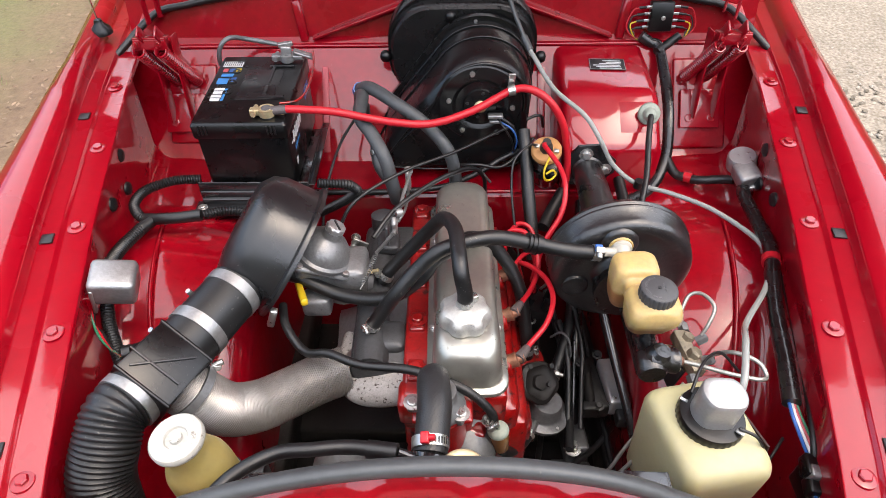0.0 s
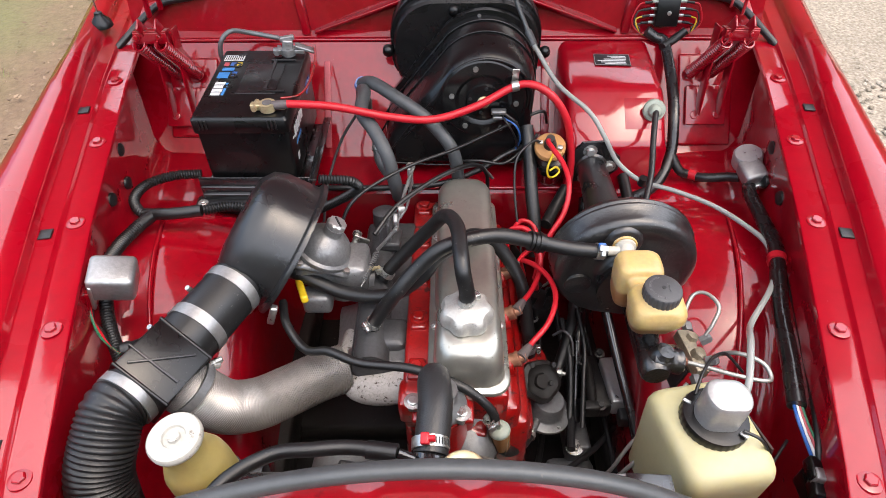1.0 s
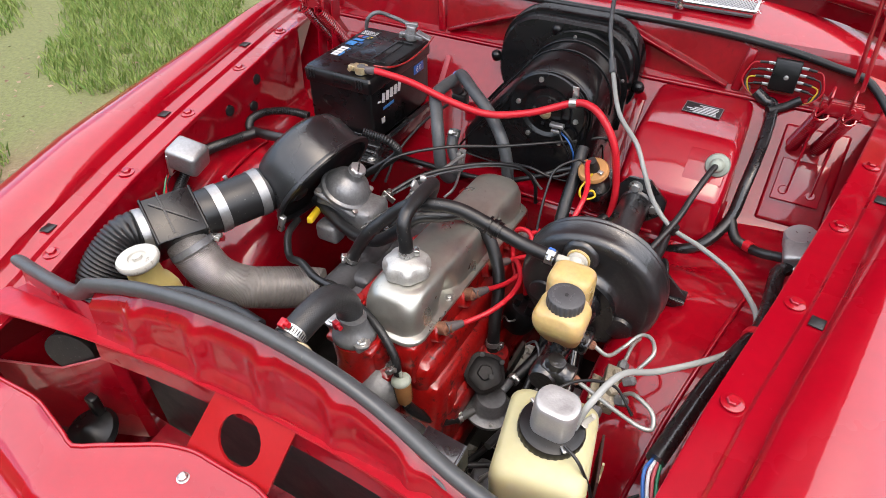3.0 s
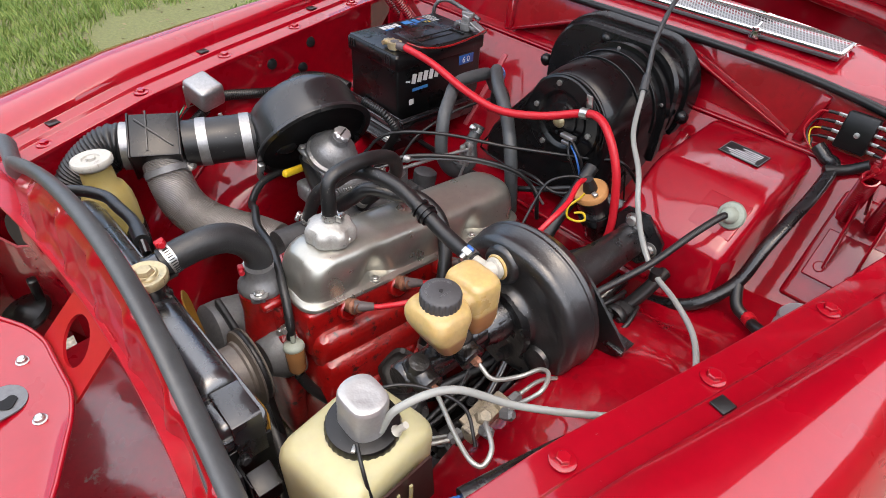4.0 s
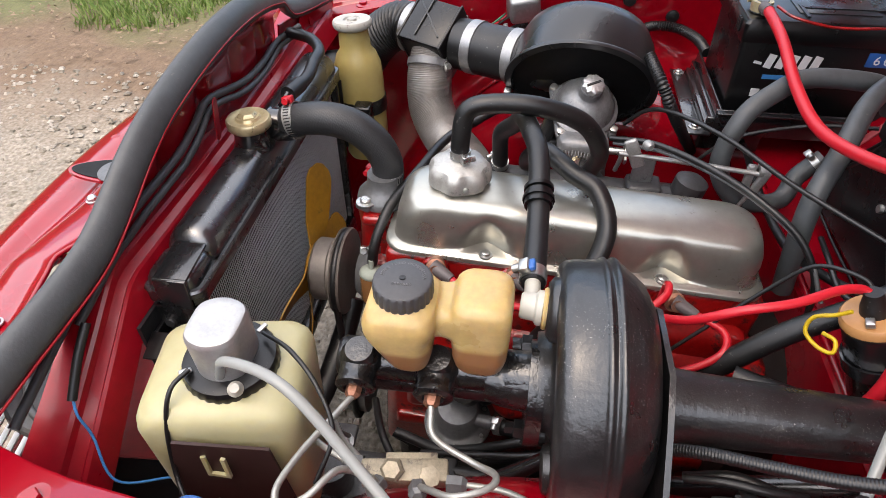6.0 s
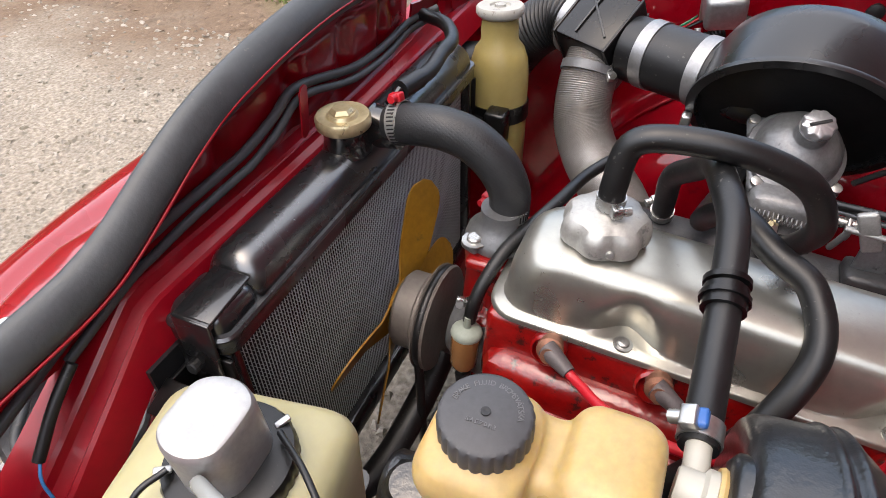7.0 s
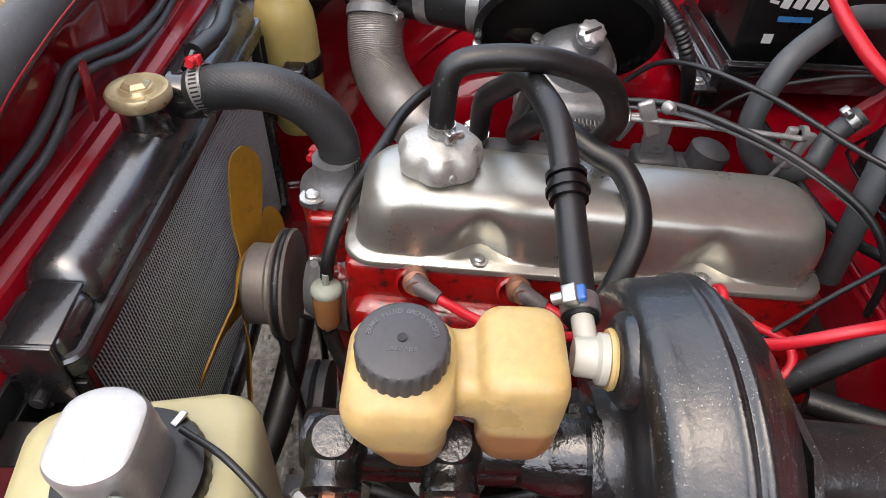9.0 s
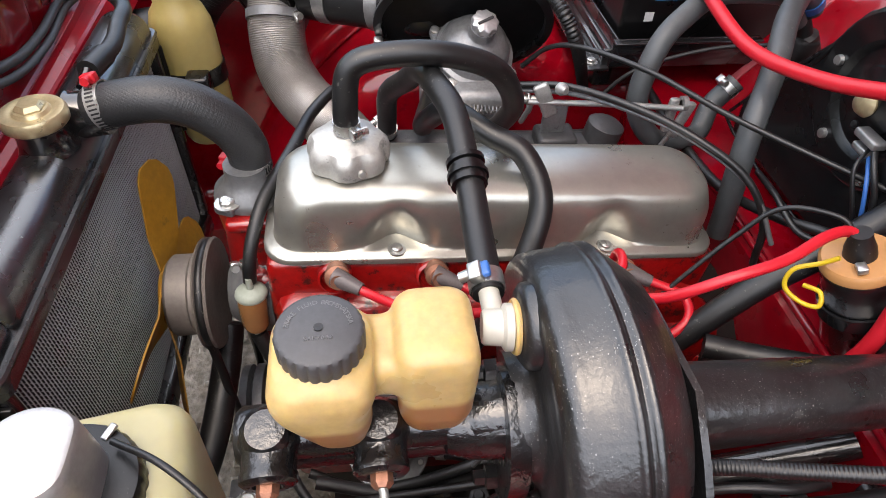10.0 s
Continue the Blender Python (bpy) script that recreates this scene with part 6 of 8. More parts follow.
part("corrugated_hose", tube([C0 + fwd * 0.006, C0 + fwd * 0.03, (-0.430, 0.485, 0.880), (-0.436, 0.455, 0.850), (-0.430, 0.43, 0.81), (-0.425, 0.42, 0.79)], 0.0395, 36, 24, 0.0022, 0.0060), RUBBER, duct, "corrugated black rubber hose", angle=60)
part("lower_hose", tube([(-0.428, 0.432, 0.812), (-0.412, 0.395, 0.808), (-0.388, 0.352, 0.812), (-0.378, 0.330, 0.814)], lambda u: 0.037 + 0.002 * (u > 0.9), 28), RUBBER, duct)
hot = thing("hot_air_hose", (-0.27, 0.62, 0.75), "ribbed silver-grey hot air hose", "hose")
part("hose", tube([(-0.372, 0.582, 0.876), (-0.345, 0.578, 0.838), (-0.317, 0.584, 0.798), (-0.283, 0.607, 0.770), (-0.243, 0.636, 0.760), (-0.201, 0.662, 0.758), (-0.160, 0.682, 0.755)], 0.0390, 40, 120, 0.0009, 0.0027), FLEX, hot, angle=60)
HA = Vector((0.60, -0.05, -0.80)).normalized()
hs = part("strap", lathe([(0.0395, -0.006), (0.0412, -0.006), (0.0412, 0.006), (0.0395, 0.006), (0.0395, -0.006)], (-0.353, 0.5785, 0.856), HA, 48), ALU_DARK, hot, "dull grey strap")
part("strap_screw", join(box((-0.325, 0.612, 0.866), (0.012, 0.010, 0.010), 0.002, R(0, 30, 30)), lathe([(0, 0), (0.0045, 0), (0.0045, 0.016), (0, 0.016)], (-0.330, 0.610, 0.870), (0.8, 0.4, 0.1), 10)), ZINC, hs)

# ---------------------------------------------------------------- carburettor and linkage
carb = thing("carburettor", (-0.174, 0.844, 0.79), "grey cast carburettor with domed top", "carburettor")
CARB_TILT = Matrix.Translation((-0.205, 0.839, 0.868)) @ Vector((0.06, 0, 1)).rotation_difference(Vector((0.48, 0.09, 0.87))).to_matrix().to_4x4() @ Matrix.Translation((0.176, -0.842, -0.862))


def tilt(bm):
    """Leans the upper half of the carburettor with its inlet."""
    bmesh.ops.transform(bm, matrix=CARB_TILT, verts=bm.verts)
    return bm


cb = part("dome", tilt(lathe([(0, 0), (0.050, 0), (0.052, 0.003), (0.051, 0.008), (0.0455, 0.011), (0.0435, 0.019), (0.039, 0.028), (0.031, 0.0365), (0.023, 0.0415), (0.0175, 0.044), (0.0165, 0.046), (0.0165, 0.058), (0, 0.058)], (-0.176, 0.842, 0.862), (0.06, 0, 1), 40)), CARB_GREY, carb, "cast dome with raised rim")
part("damper_cap", tilt(lathe([(0, 0), (0.015, 0), (0.016, 0.003), (0.016, 0.009), (0.014, 0.011), (0, 0.011)], (-0.1725, 0.842, 0.920), (0.06, 0, 1), 36, lambda a, k: 1 + (0.06 * math.cos(9 * a) if 1 <= k <= 3 else 0))), ALU_BRIGHT, carb, "pale slotted damper cap")
part("slot", tilt(box((-0.1715, 0.842, 0.9318), (0.003, 0.022, 0.0016), 0, R(0, 4, 30))), DARK, cb)
part("flange", tilt(join(box((-0.178, 0.842, 0.856), (0.094, 0.094, 0.012), 0.0059, R(0, 3, 12)), box((-0.178, 0.842, 0.835), (0.078, 0.078, 0.04), 0.012, R(0, 3, 12)))), CARB_GREY, carb)
for sx, sy in ((-1, -1), (1, -1), (1, 1), (-1, 1)):
    p = Vector((-0.178, 0.842, 0.862)) + R(0, 0, 12).to_3x3() @ Vector((sx * 0.040, sy * 0.040, 0.0))
    part("screw", tilt(lathe([(0, 0), (0.0062, 0), (0.0062, 0.004), (0, 0.006)], p, (0, 0, 1), 14)), ZINC, carb)
part("body", join(box((-0.172, 0.842, 0.825), (0.085, 0.075, 0.06), 0.012), lathe([(0, 0), (0.03, 0), (0.03, 0.05), (0, 0.05)], (-0.215, 0.842, 0.825), (-1, 0, 0.3), 24), lathe([(0, 0), (0.036, 0), (0.034, 0.02), (0, 0.025)], (-0.175, 0.842, 0.775), (0, 0, 1), 24), box((-0.215, 0.79, 0.80), (0.05, 0.035, 0.04), 0.008)), CARB_GREY, carb)
part("spring", coil_spring((-0.135, 0.80, 0.835), (-0.118, 0.862, 0.838), 0.0045, 0.0010, 14), CARB_GREY, carb, "zinc return spring")
part("spindle", join(lathe([(0, 0), (0.006, 0), (0.006, 0.05), (0.009, 0.051), (0.009, 0.056), (0, 0.056)], (-0.165, 0.872, 0.825), (0.1, 1, 0), 14), box((-0.15, 0.905, 0.83), (0.03, 0.004, 0.014), 0.001, R(0, 30, 0))), ZINC, carb)
for k in range(14):
    a = radians(150 + 17 * k)
    part("cast_mark", tilt(box((-0.1755 + 0.034 * math.cos(a), 0.842 + 0.034 * math.sin(a), 0.8925), (0.0032, 0.0050, 0.0024), 0.0006, R(0, 0, math.degrees(a)) @ R(0, 40, 0))), CARB_GREY, carb)
part("idle_screw", lathe([(0, 0), (0.0045, 0), (0.0045, 0.008), (0.003, 0.009), (0.003, 0.022), (0, 0.022)], (-0.128, 0.835, 0.828), (0.8, -0.3, 0.5), 12), BRASS, carb)
part("choke_lever", box((-0.232, 0.770, 0.846), (0.012, 0.062, 0.014), 0.004, R(-14, 0, 22)), YELLOW_WIRE, carb, "bright yellow plastic lever")
part("link_bracket", box((-0.10, 0.925, 0.835), (0.006, 0.03, 0.05), 0.002), CARB_GREY, carb)

lk = thing("throttle_linkage", (-0.09, 0.97, 0.83), "zinc-plated throttle rod with ball joints", "linkage")
part("rod", tube([(-0.085, 0.885, 0.870), (-0.075, 0.98, 0.869), (-0.062, 1.065, 0.868)], 0.0035, 10), ROD_GREY, lk)
part("bell_crank", join(box((-0.084, 0.905, 0.872), (0.008, 0.018, 0.045), 0.003, R(25, 0, 0)), lathe([(0, 0), (0.007, 0), (0.0075, 0.006), (0.004, 0.012), (0, 0.012)], (-0.080, 0.918, 0.890), (0.8, 0.3, 0.1), 14)), ROD_GREY, lk)
part("lever", join(box((-0.068, 1.055, 0.856), (0.008, 0.012, 0.045), 0.003), box((-0.066, 1.07, 0.850), (0.008, 0.014, 0.05), 0.004, R(-15, 0, 0)), lathe([(0.004, -0.003), (0.009, -0.003), (0.009, 0.003), (0.004, 0.003), (0.004, -0.003)], (-0.066, 1.066, 0.872), (0, 1, 0), 16)), ROD_GREY, lk)
part("upright", tube([(-0.066, 1.066, 0.84), (-0.075, 1.05, 0.79), (-0.09, 1.03, 0.77)], 0.003, 8), ROD_GREY, lk)
part("return_arm", tube([(-0.085, 0.89, 0.870), (-0.105, 0.89, 0.84), (-0.12, 0.89, 0.82)], 0.0035, 8), ROD_GREY, lk)

# ---------------------------------------------------------------- vacuum and breather hoses
ha = thing("breather_hose", (0.0, 0.72, 0.93), "black rubber breather hose from the filler cap", "hose")
cd = Vector(cap_ax).normalized()
part("hose", tube([cap_c + cd * 0.040, cap_c + cd * 0.062, (0.028, 0.686, 0.980), (0.025, 0.715, 0.991), (0.020, 0.771, 0.988), (0.003, 0.823, 0.961), (-0.022, 0.850, 0.910), (-0.061, 0.850, 0.860), (-0.095, 0.840, 0.822), (-0.108, 0.832, 0.805)], 0.0115, 16), RUBBER, ha)
hose_clamp(cap_c + cd * 0.045, cd, 0.0116, ha, screw_dir=(0.9, 0.5, 0))
hose_clamp((-0.098, 0.830, 0.822), (0.5, 0.3, 0.8), 0.0116, ha, screw_dir=(-1, 0, 0.4))

hb = thing("vacuum_hose", (0.1, 0.76, 0.94), "black rubber vacuum hose to the brake servo", "hose")
part("hose", tube([(-0.122, 0.722, 0.80), (-0.100, 0.722, 0.845), (-0.070, 0.723, 0.896), (-0.038, 0.740, 0.930), (-0.003, 0.751, 0.960), (0.040, 0.760, 0.971), (0.084, 0.771, 0.968), (0.136, 0.775, 0.952), (0.192, 0.776, 0.936), (0.250, 0.775, 0.929)], 0.0115, 16), RUBBER, hb)
part("connector", join(tube([(0.137, 0.775, 0.9517), (0.153, 0.7753, 0.947)], 0.0148, 16), tube([(0.130, 0.7745, 0.954), (0.134, 0.7748, 0.9527)], 0.0158, 16), tube([(0.143, 0.775, 0.950), (0.1465, 0.7751, 0.949)], 0.0168, 16)), PLASTIC, hb, "black plastic hose joiner")
hose_clamp((-0.112, 0.722, 0.822), (0.42, 0.0, 0.9), 0.0116, hb, screw_dir=(-0.8, -0.6, 0.2))
hose_clamp((0.240, 0.775, 0.930), (1, 0, -0.15), 0.0119, hb, 0.013, screw_dir=(0.1, -0.5, 0.8))
part("blue_housing", box((0.241, 0.770, 0.9445), (0.012, 0.013, 0.006), 0.002, R(25, 8, 0)), BLUE, hb)

hc = thing("crankcase_hose", (0.05, 0.8, 0.86), "black rubber crankcase ventilation hose", "hose")
part("hose", tube([(-0.255, 0.808, 0.854), (-0.170, 0.781, 0.830), (-0.091, 0.763, 0.841), (-0.037, 0.764, 0.884), (-0.009, 0.782, 0.912), (0.026, 0.817, 0.905), (0.050, 0.848, 0.896), (0.090, 0.860, 0.862), (0.133, 0.830, 0.800), (0.150, 0.785, 0.716), (0.155, 0.772, 0.665)], 0.0118, 16), RUBBER, hc)
hose_clamp((0.153, 0.775, 0.680), (0.1, -0.2, -1), 0.0122, hc, screw_dir=(1, 0, 0))

# heater hoses
h1 = thing("heater_hose", (-0.05, 1.17, 0.90), "black rubber heater hose from the bulkhead valve", "hose")
part("hose", tube([(-0.175, 1.262, 0.930), (-0.170, 1.250, 0.945), (-0.143, 1.215, 0.967), (-0.093, 1.171, 0.960), (-0.033, 1.135, 0.933), (0.015, 1.103, 0.885), (0.028, 1.104, 0.803), (0.028, 1.11, 0.75)], 0.0130, 18), RUBBER_GREY, h1)
part("blue_clip", lathe([(0.0132, -0.006), (0.0158, -0.006), (0.0158, 0.006), (0.0132, 0.006), (0.0132, -0.006)], (-0.171, 1.252, 0.942), (0.3, -0.6, 0.7), 20), BLUE, h1)
h2 = thing("heater_hose", (-0.1, 1.08, 0.88), "black rubber heater hose looping down behind the engine", "hose")
part("hose", tube([(-0.172, 1.245, 0.915), (-0.168, 1.222, 0.946), (-0.159, 1.190, 0.960), (-0.157, 1.119, 0.961), (-0.130, 1.072, 0.950), (-0.106, 1.035, 0.922), (-0.092, 1.022, 0.857), (-0.093, 1.061, 0.803), (-0.108, 1.122, 0.797), (-0.132, 1.145, 0.825), (-0.138, 1.172, 0.855)], 0.0130, 18), RUBBER_GREY, h2)
hose_clamp((-0.137, 1.163, 0.847), (-0.1, 0.7, 0.75), 0.0134, h2, screw_dir=(0, -0.6, 1))
valve = thing("heater_valve", (-0.175, 1.26, 0.86), "small blue and black heater valve on the bulkhead", "valve")
part("body", join(lathe([(0, 0), (0.016, 0), (0.016, 0.03), (0.01, 0.034), (0.01, 0.06), (0, 0.06)], (-0.176, 1.285, 0.87), (0, -0.5, 0.8), 18), box((-0.176, 1.27, 0.88), (0.035, 0.03, 0.03), 0.005)), DARK, valve)
part("rod", tube([(-0.185, 1.25, 0.88), (-0.215, 1.17, 0.86), (-0.235, 1.08, 0.82), (-0.245, 1.03, 0.76)], 0.003, 8), DARK, valve)

# ---------------------------------------------------------------- battery
battery = thing("battery", (-0.373, 1.19, 0.82), "black car battery with white and blue label marks", "battery")
def BP(x, y, z):
    return Vector((-0.374 + x, 1.19 + y, z))
part("case", box((-0.374, 1.19, 0.896), (0.170, 0.250, 0.129), 0.006), PLASTIC, battery, "black ribless case")
lid = part("lid", loft([[BP(x, y, z) for x, y in rounded(w, l, 0.006, 4)] for w, l, z in ((0.176, 0.258, 0.953), (0.178, 0.260, 0.956), (0.178, 0.260, 0.980), (0.172, 0.254, 0.983), (0.170, 0.252, 0.986), (0.166, 0.248, 0.9865))]), PLASTIC, battery, "black lid with worn recess")
part("worn_panel", box(BP(0.014, 0.01, 0.9872), (0.075, 0.115, 0.0012), 0.0005), PLASTIC_GREY, lid, "scuffed grey panel")
for i in range(6):
    part("cell_plug", lathe([(0, 0), (0.0095, 0), (0.009, 0.0016), (0.004, 0.002), (0, 0.001)], BP(-0.045, -0.105 + 0.042 * i, 0.986), (0, 0, 1), 20), PLASTIC, lid)
part("lid_latch", join(box(BP(0.03, 0.02, 0.9885), (0.006, 0.12, 0.002)), box(BP(0.045, 0.08, 0.9885), (0.05, 0.005, 0.002)), box(BP(0.045, -0.04, 0.9885), (0.05, 0.005, 0.002))), PLASTIC_GREY, lid)
for dx in (-0.075, -0.068, -0.061, 0.053, 0.060, 0.067):
    part("rib", box(BP(dx, -0.1315, 0.972), (0.003, 0.003, 0.02), 0.0008), PLASTIC_GREY, lid)
# label on the lid and the side: brand marks as plain shapes
for x, y, w, l, m in ((-0.062, -0.048, 0.018, 0.010, WHITE_LABEL), (-0.062, -0.035, 0.020, 0.010, WHITE_LABEL), (-0.062, -0.022, 0.018, 0.010, WHITE_LABEL), (-0.062, -0.009, 0.020, 0.009, WHITE_LABEL),
                      (-0.048, -0.030, 0.005, 0.045, BLUE_LABEL), (-0.064, 0.022, 0.022, 0.022, BLUE_LABEL), (-0.044, 0.028, 0.010, 0.016, BLUE), (-0.060, 0.046, 0.024, 0.012, BLUE_LABEL),
                      (-0.068, 0.066, 0.010, 0.014, PINK_WORN), (-0.055, 0.066, 0.010, 0.014, BLUE), (-0.042, 0.066, 0.010, 0.014, YELLOW_WIRE), (-0.058, 0.092, 0.040, 0.022, WHITE_LABEL)):
    part("lid_label", box(BP(x, y, 0.9874), (w, l, 0.0006)), m, lid)
for k in range(9):
    part("bar_code", box(BP(-0.075 + 0.0042 * k, 0.092, 0.9879), (0.0016, 0.020, 0.0004)), DARK, lid)
sx = 0.0855
for i in range(5):
    part("side_mark", box(BP(sx, -0.078 + 0.0165 * i, 0.925), (0.0008, 0.0115, 0.022), 0, R(-12, 0, 0)), WHITE_LABEL, battery, "bold white brand mark as plain blocks")
part("side_mark", box(BP(sx, -0.095, 0.922), (0.0008, 0.012, 0.004), 0, R(-12, 0, 0)), WHITE_LABEL, battery)
part("side_mark", box(BP(sx, -0.060, 0.900), (0.0008, 0.044, 0.007)), BLUE_LABEL, battery, "blue mark")
part("side_mark", box(BP(sx, 0.078, 0.935), (0.0008, 0.045, 0.022), 0.0003), BLUE, battery, "blue rating patch")
part("side_mark", box(BP(sx, -0.085, 0.873), (0.0008, 0.013, 0.013)), WHITE_LABEL, battery)
part("rating", letters("60", 0.02, lambda i: Matrix.Translation(BP(sx + 0.0006, 0.070 + 0.014 * i, 0.928)) @ R(90, 0, 90), 0.0003), WHITE_LABEL, battery, "white rating number")
for y, nm in ((-0.105, "live"), (0.105, "earth")):
    p = BP(0.052, y, 0.986)
    part("post", lathe([(0, 0), (0.013, 0), (0.0095, 0.004), (0.009, 0.018), (0, 0.018)], p, (0, 0, 1), 20), ALU_DARK, battery)
    t = part("terminal", join(lathe([(0.0095, 0.003), (0.015, 0.003), (0.0155, 0.010), (0.015, 0.017), (0.0095, 0.017)], p, (0, 0, 1), 24), box(p + Vector((-0.02, 0, 0.010)), (0.022, 0.014, 0.012), 0.002), box(p + Vector((0.022, 0.0, 0.010)), (0.022, 0.012, 0.010), 0.002),
                              lathe([(0, 0), (0.005, 0), (0.005, 0.03), (0, 0.03)], p + Vector((-0.022, -0.015, 0.011)), (0, 1, 0), 8)), BRASS if y < 0 else ALU, battery, "tarnished clamp terminal")
part("clamp_arm", join(box(BP(0.052, 0.105, 1.008), (0.022, 0.016, 0.026), 0.003, R(0, 8, 10)), box(BP(0.052, 0.108, 1.022), (0.030, 0.010, 0.010), 0.002, R(0, 0, 20))), ALU, battery, "tall clamp with wing nut")
part("earth_strap", box(BP(0.085, 0.11, 1.000), (0.04, 0.02, 0.006), 0.002, R(0, 25, 10)), ALU, battery)

tray = thing("battery_tray", (-0.37, 1.18, 0.79), "black steel battery tray with hold-down rail", "battery tray")
part("tray", join(box((-0.372, 1.19, 0.818), (0.21, 0.30, 0.012), 0.002), box((-0.372, 1.05, 0.822), (0.215, 0.006, 0.03), 0.002), box((-0.372, 1.032, 0.811), (0.235, 0.035, 0.004), 0.001), box((-0.268, 1.16, 0.822), (0.006, 0.24, 0.03), 0.002),
                  box((-0.372, 1.09, 0.793), (0.18, 0.10, 0.05), 0.005)), BLACK_PAINT, tray)
part("rail", join(box((-0.372, 1.056, 0.842), (0.220, 0.004, 0.022), 0.001, R(-12, 0, 0)), box((-0.262, 1.16, 0.842), (0.004, 0.22, 0.022), 0.001, R(0, -12, 0)), box((-0.256, 1.16, 0.851), (0.012, 0.22, 0.003), 0.001)), BLACK_PAINT, tray, "black angle rail")
for p in ((-0.475, 1.028, 0.813), (-0.275, 1.028, 0.813)):
    bolt("bolt", p, (0, 0, 1), tray, 0.006)
part("slot", box((-0.345, 1.039, 0.79), (0.06, 0.004, 0.006), 0.001), ZINC, tray)

cab = thing("battery_cable", (0.0, 1.12, 0.97), "thick red battery cable across the heater to the servo side", "cable")
part("cable", tube([(-0.305, 1.085, 0.998), (-0.28, 1.085, 1.000), (-0.20, 1.085, 0.994), (-0.10, 1.085, 0.972), (-0.02, 1.095, 0.960), (0.06, 1.12, 0.972), (0.13, 1.148, 0.996), (0.168, 1.145, 1.002), (0.205, 1.13, 0.985), (0.235, 1.122, 0.94), (0.25, 1.118, 0.88), (0.256, 1.112, 0.82), (0.25, 1.09, 0.75)], 0.0075, 14), RED_CABLE, cab)
part("heat_shrink", tube([(-0.312, 1.085, 0.997), (-0.285, 1.085, 1.000)], 0.0085, 12), RED_GREY_END, cab)
part("p_clip", join(lathe([(0.0078, -0.007), (0.0100, -0.007), (0.0100, 0.007), (0.0078, 0.007), (0.0078, -0.007)], (0.134, 1.149, 0.997), (1, 0.1, 0.15), 20), box((0.134, 1.158, 1.015), (0.013, 0.003, 0.03), 0.001, R(15, 0, 0))), ZINC, cab, "zinc P-clip")
solo("sense_wire", tube([(-0.30, 1.10, 1.003), (-0.27, 1.12, 0.998), (-0.262, 1.18, 0.99), (-0.262, 1.26, 0.995), (-0.27, 1.31, 1.0)], 0.0022, 8), RED_ENGINE, "thin dark red wire along the battery", "wire")
solo("earth_cable", tube([(-0.47, 1.35, 0.92), (-0.48, 1.335, 0.96), (-0.47, 1.33, 1.0), (-0.45, 1.345, 1.015), (-0.42, 1.37, 1.0), (-0.36, 1.375, 0.985)], 0.005, 10), ALU_DARK, "grey earth cable behind the battery", "cable")

# ---------------------------------------------------------------- heater blower
heater = thing("heater_blower", (0.05, 1.30, 0.78), "black heater fan housing with bolted motor cover", "heater")
def pill(w, h, r, y, cx, cz, sh=0.0):
    return [Vector((cx + x, y - sh * zz, cz + zz)) for x, zz in rounded(w, h, r, 10)]
HS = 0.10
part("back_plate", loft([pill(0.326, 0.225, 0.095, 1.405, 0.045, 0.972, -HS), pill(0.326, 0.225, 0.095, 1.372, 0.045, 0.972, -HS), pill(0.322, 0.221, 0.094, 1.366, 0.045, 0.972, -HS), pill(0.312, 0.211, 0.09, 1.366, 0.045, 0.972, -HS), pill(0.308, 0.207, 0.09, 1.360, 0.045, 0.972, -HS), pill(0.308, 0.207, 0.09, 1.344, 0.045, 0.972, -HS), pill(0.298, 0.197, 0.085, 1.338, 0.045, 0.972, -HS), pill(0.28, 0.18, 0.08, 1.337, 0.045, 0.972, -HS)]), PLASTIC_MID, heater, "black ribbed back housing", angle=30)


def scroll_ring(y, grow):
    """Snail outline: a circle that runs out into a foot at its lower corner."""
    cx, cz, r = 0.082, 0.952, 0.100 + grow
    pts = []
    for i in range(33):
        a = radians(-10 + 155 * i / 32)
        pts.append(Vector((cx + r * math.cos(a), y, cz + r * math.sin(a))))
    foot = [(-0.115 - grow, 0.865), (-0.125 - grow, 0.845), (-0.125 - grow, 0.80), (-0.12 - grow, 0.785 - grow), (0.03, 0.785 - grow), (0.165 + grow, 0.785 - grow), (0.172 + grow, 0.80), (0.178 + grow, 0.86), (0.181 + grow, 0.91)]
    return pts + [Vector((x, y, z)) for x, z in foot]


part("scroll", loft([scroll_ring(1.335, 0.016), scroll_ring(1.322, 0.016), scroll_ring(1.320, 0.006), scroll_ring(1.29, 0.004), scroll_ring(1.215, 0.0), scroll_ring(1.190, -0.004), scroll_ring(1.176, -0.012), scroll_ring(1.170, -0.022)]), PLASTIC_MID, heater, "black plastic fan scroll", angle=30)
part("pressed_ridge", tube([(0.082 + 0.089 * math.cos(radians(a)), 1.171, 0.952 + 0.089 * math.sin(radians(a))) for a in range(-12, 146, 12)] + [(-0.035, 1.171, 0.925), (-0.085, 1.171, 0.868)], 0.0035, 10), PLASTIC_MID, heater, "raised rib round the motor")
for grow, y, r in ((-0.018, 1.1705, 0.0022), (0.006, 1.300, 0.0024), (0.0035, 1.255, 0.0020)):
    part("ridge", tube(scroll_ring(y, grow)[::2], r, 8, 3), PLASTIC_MID, heater, "moulded ridge")
MC = Vector((0.076, 1.171, 0.957))
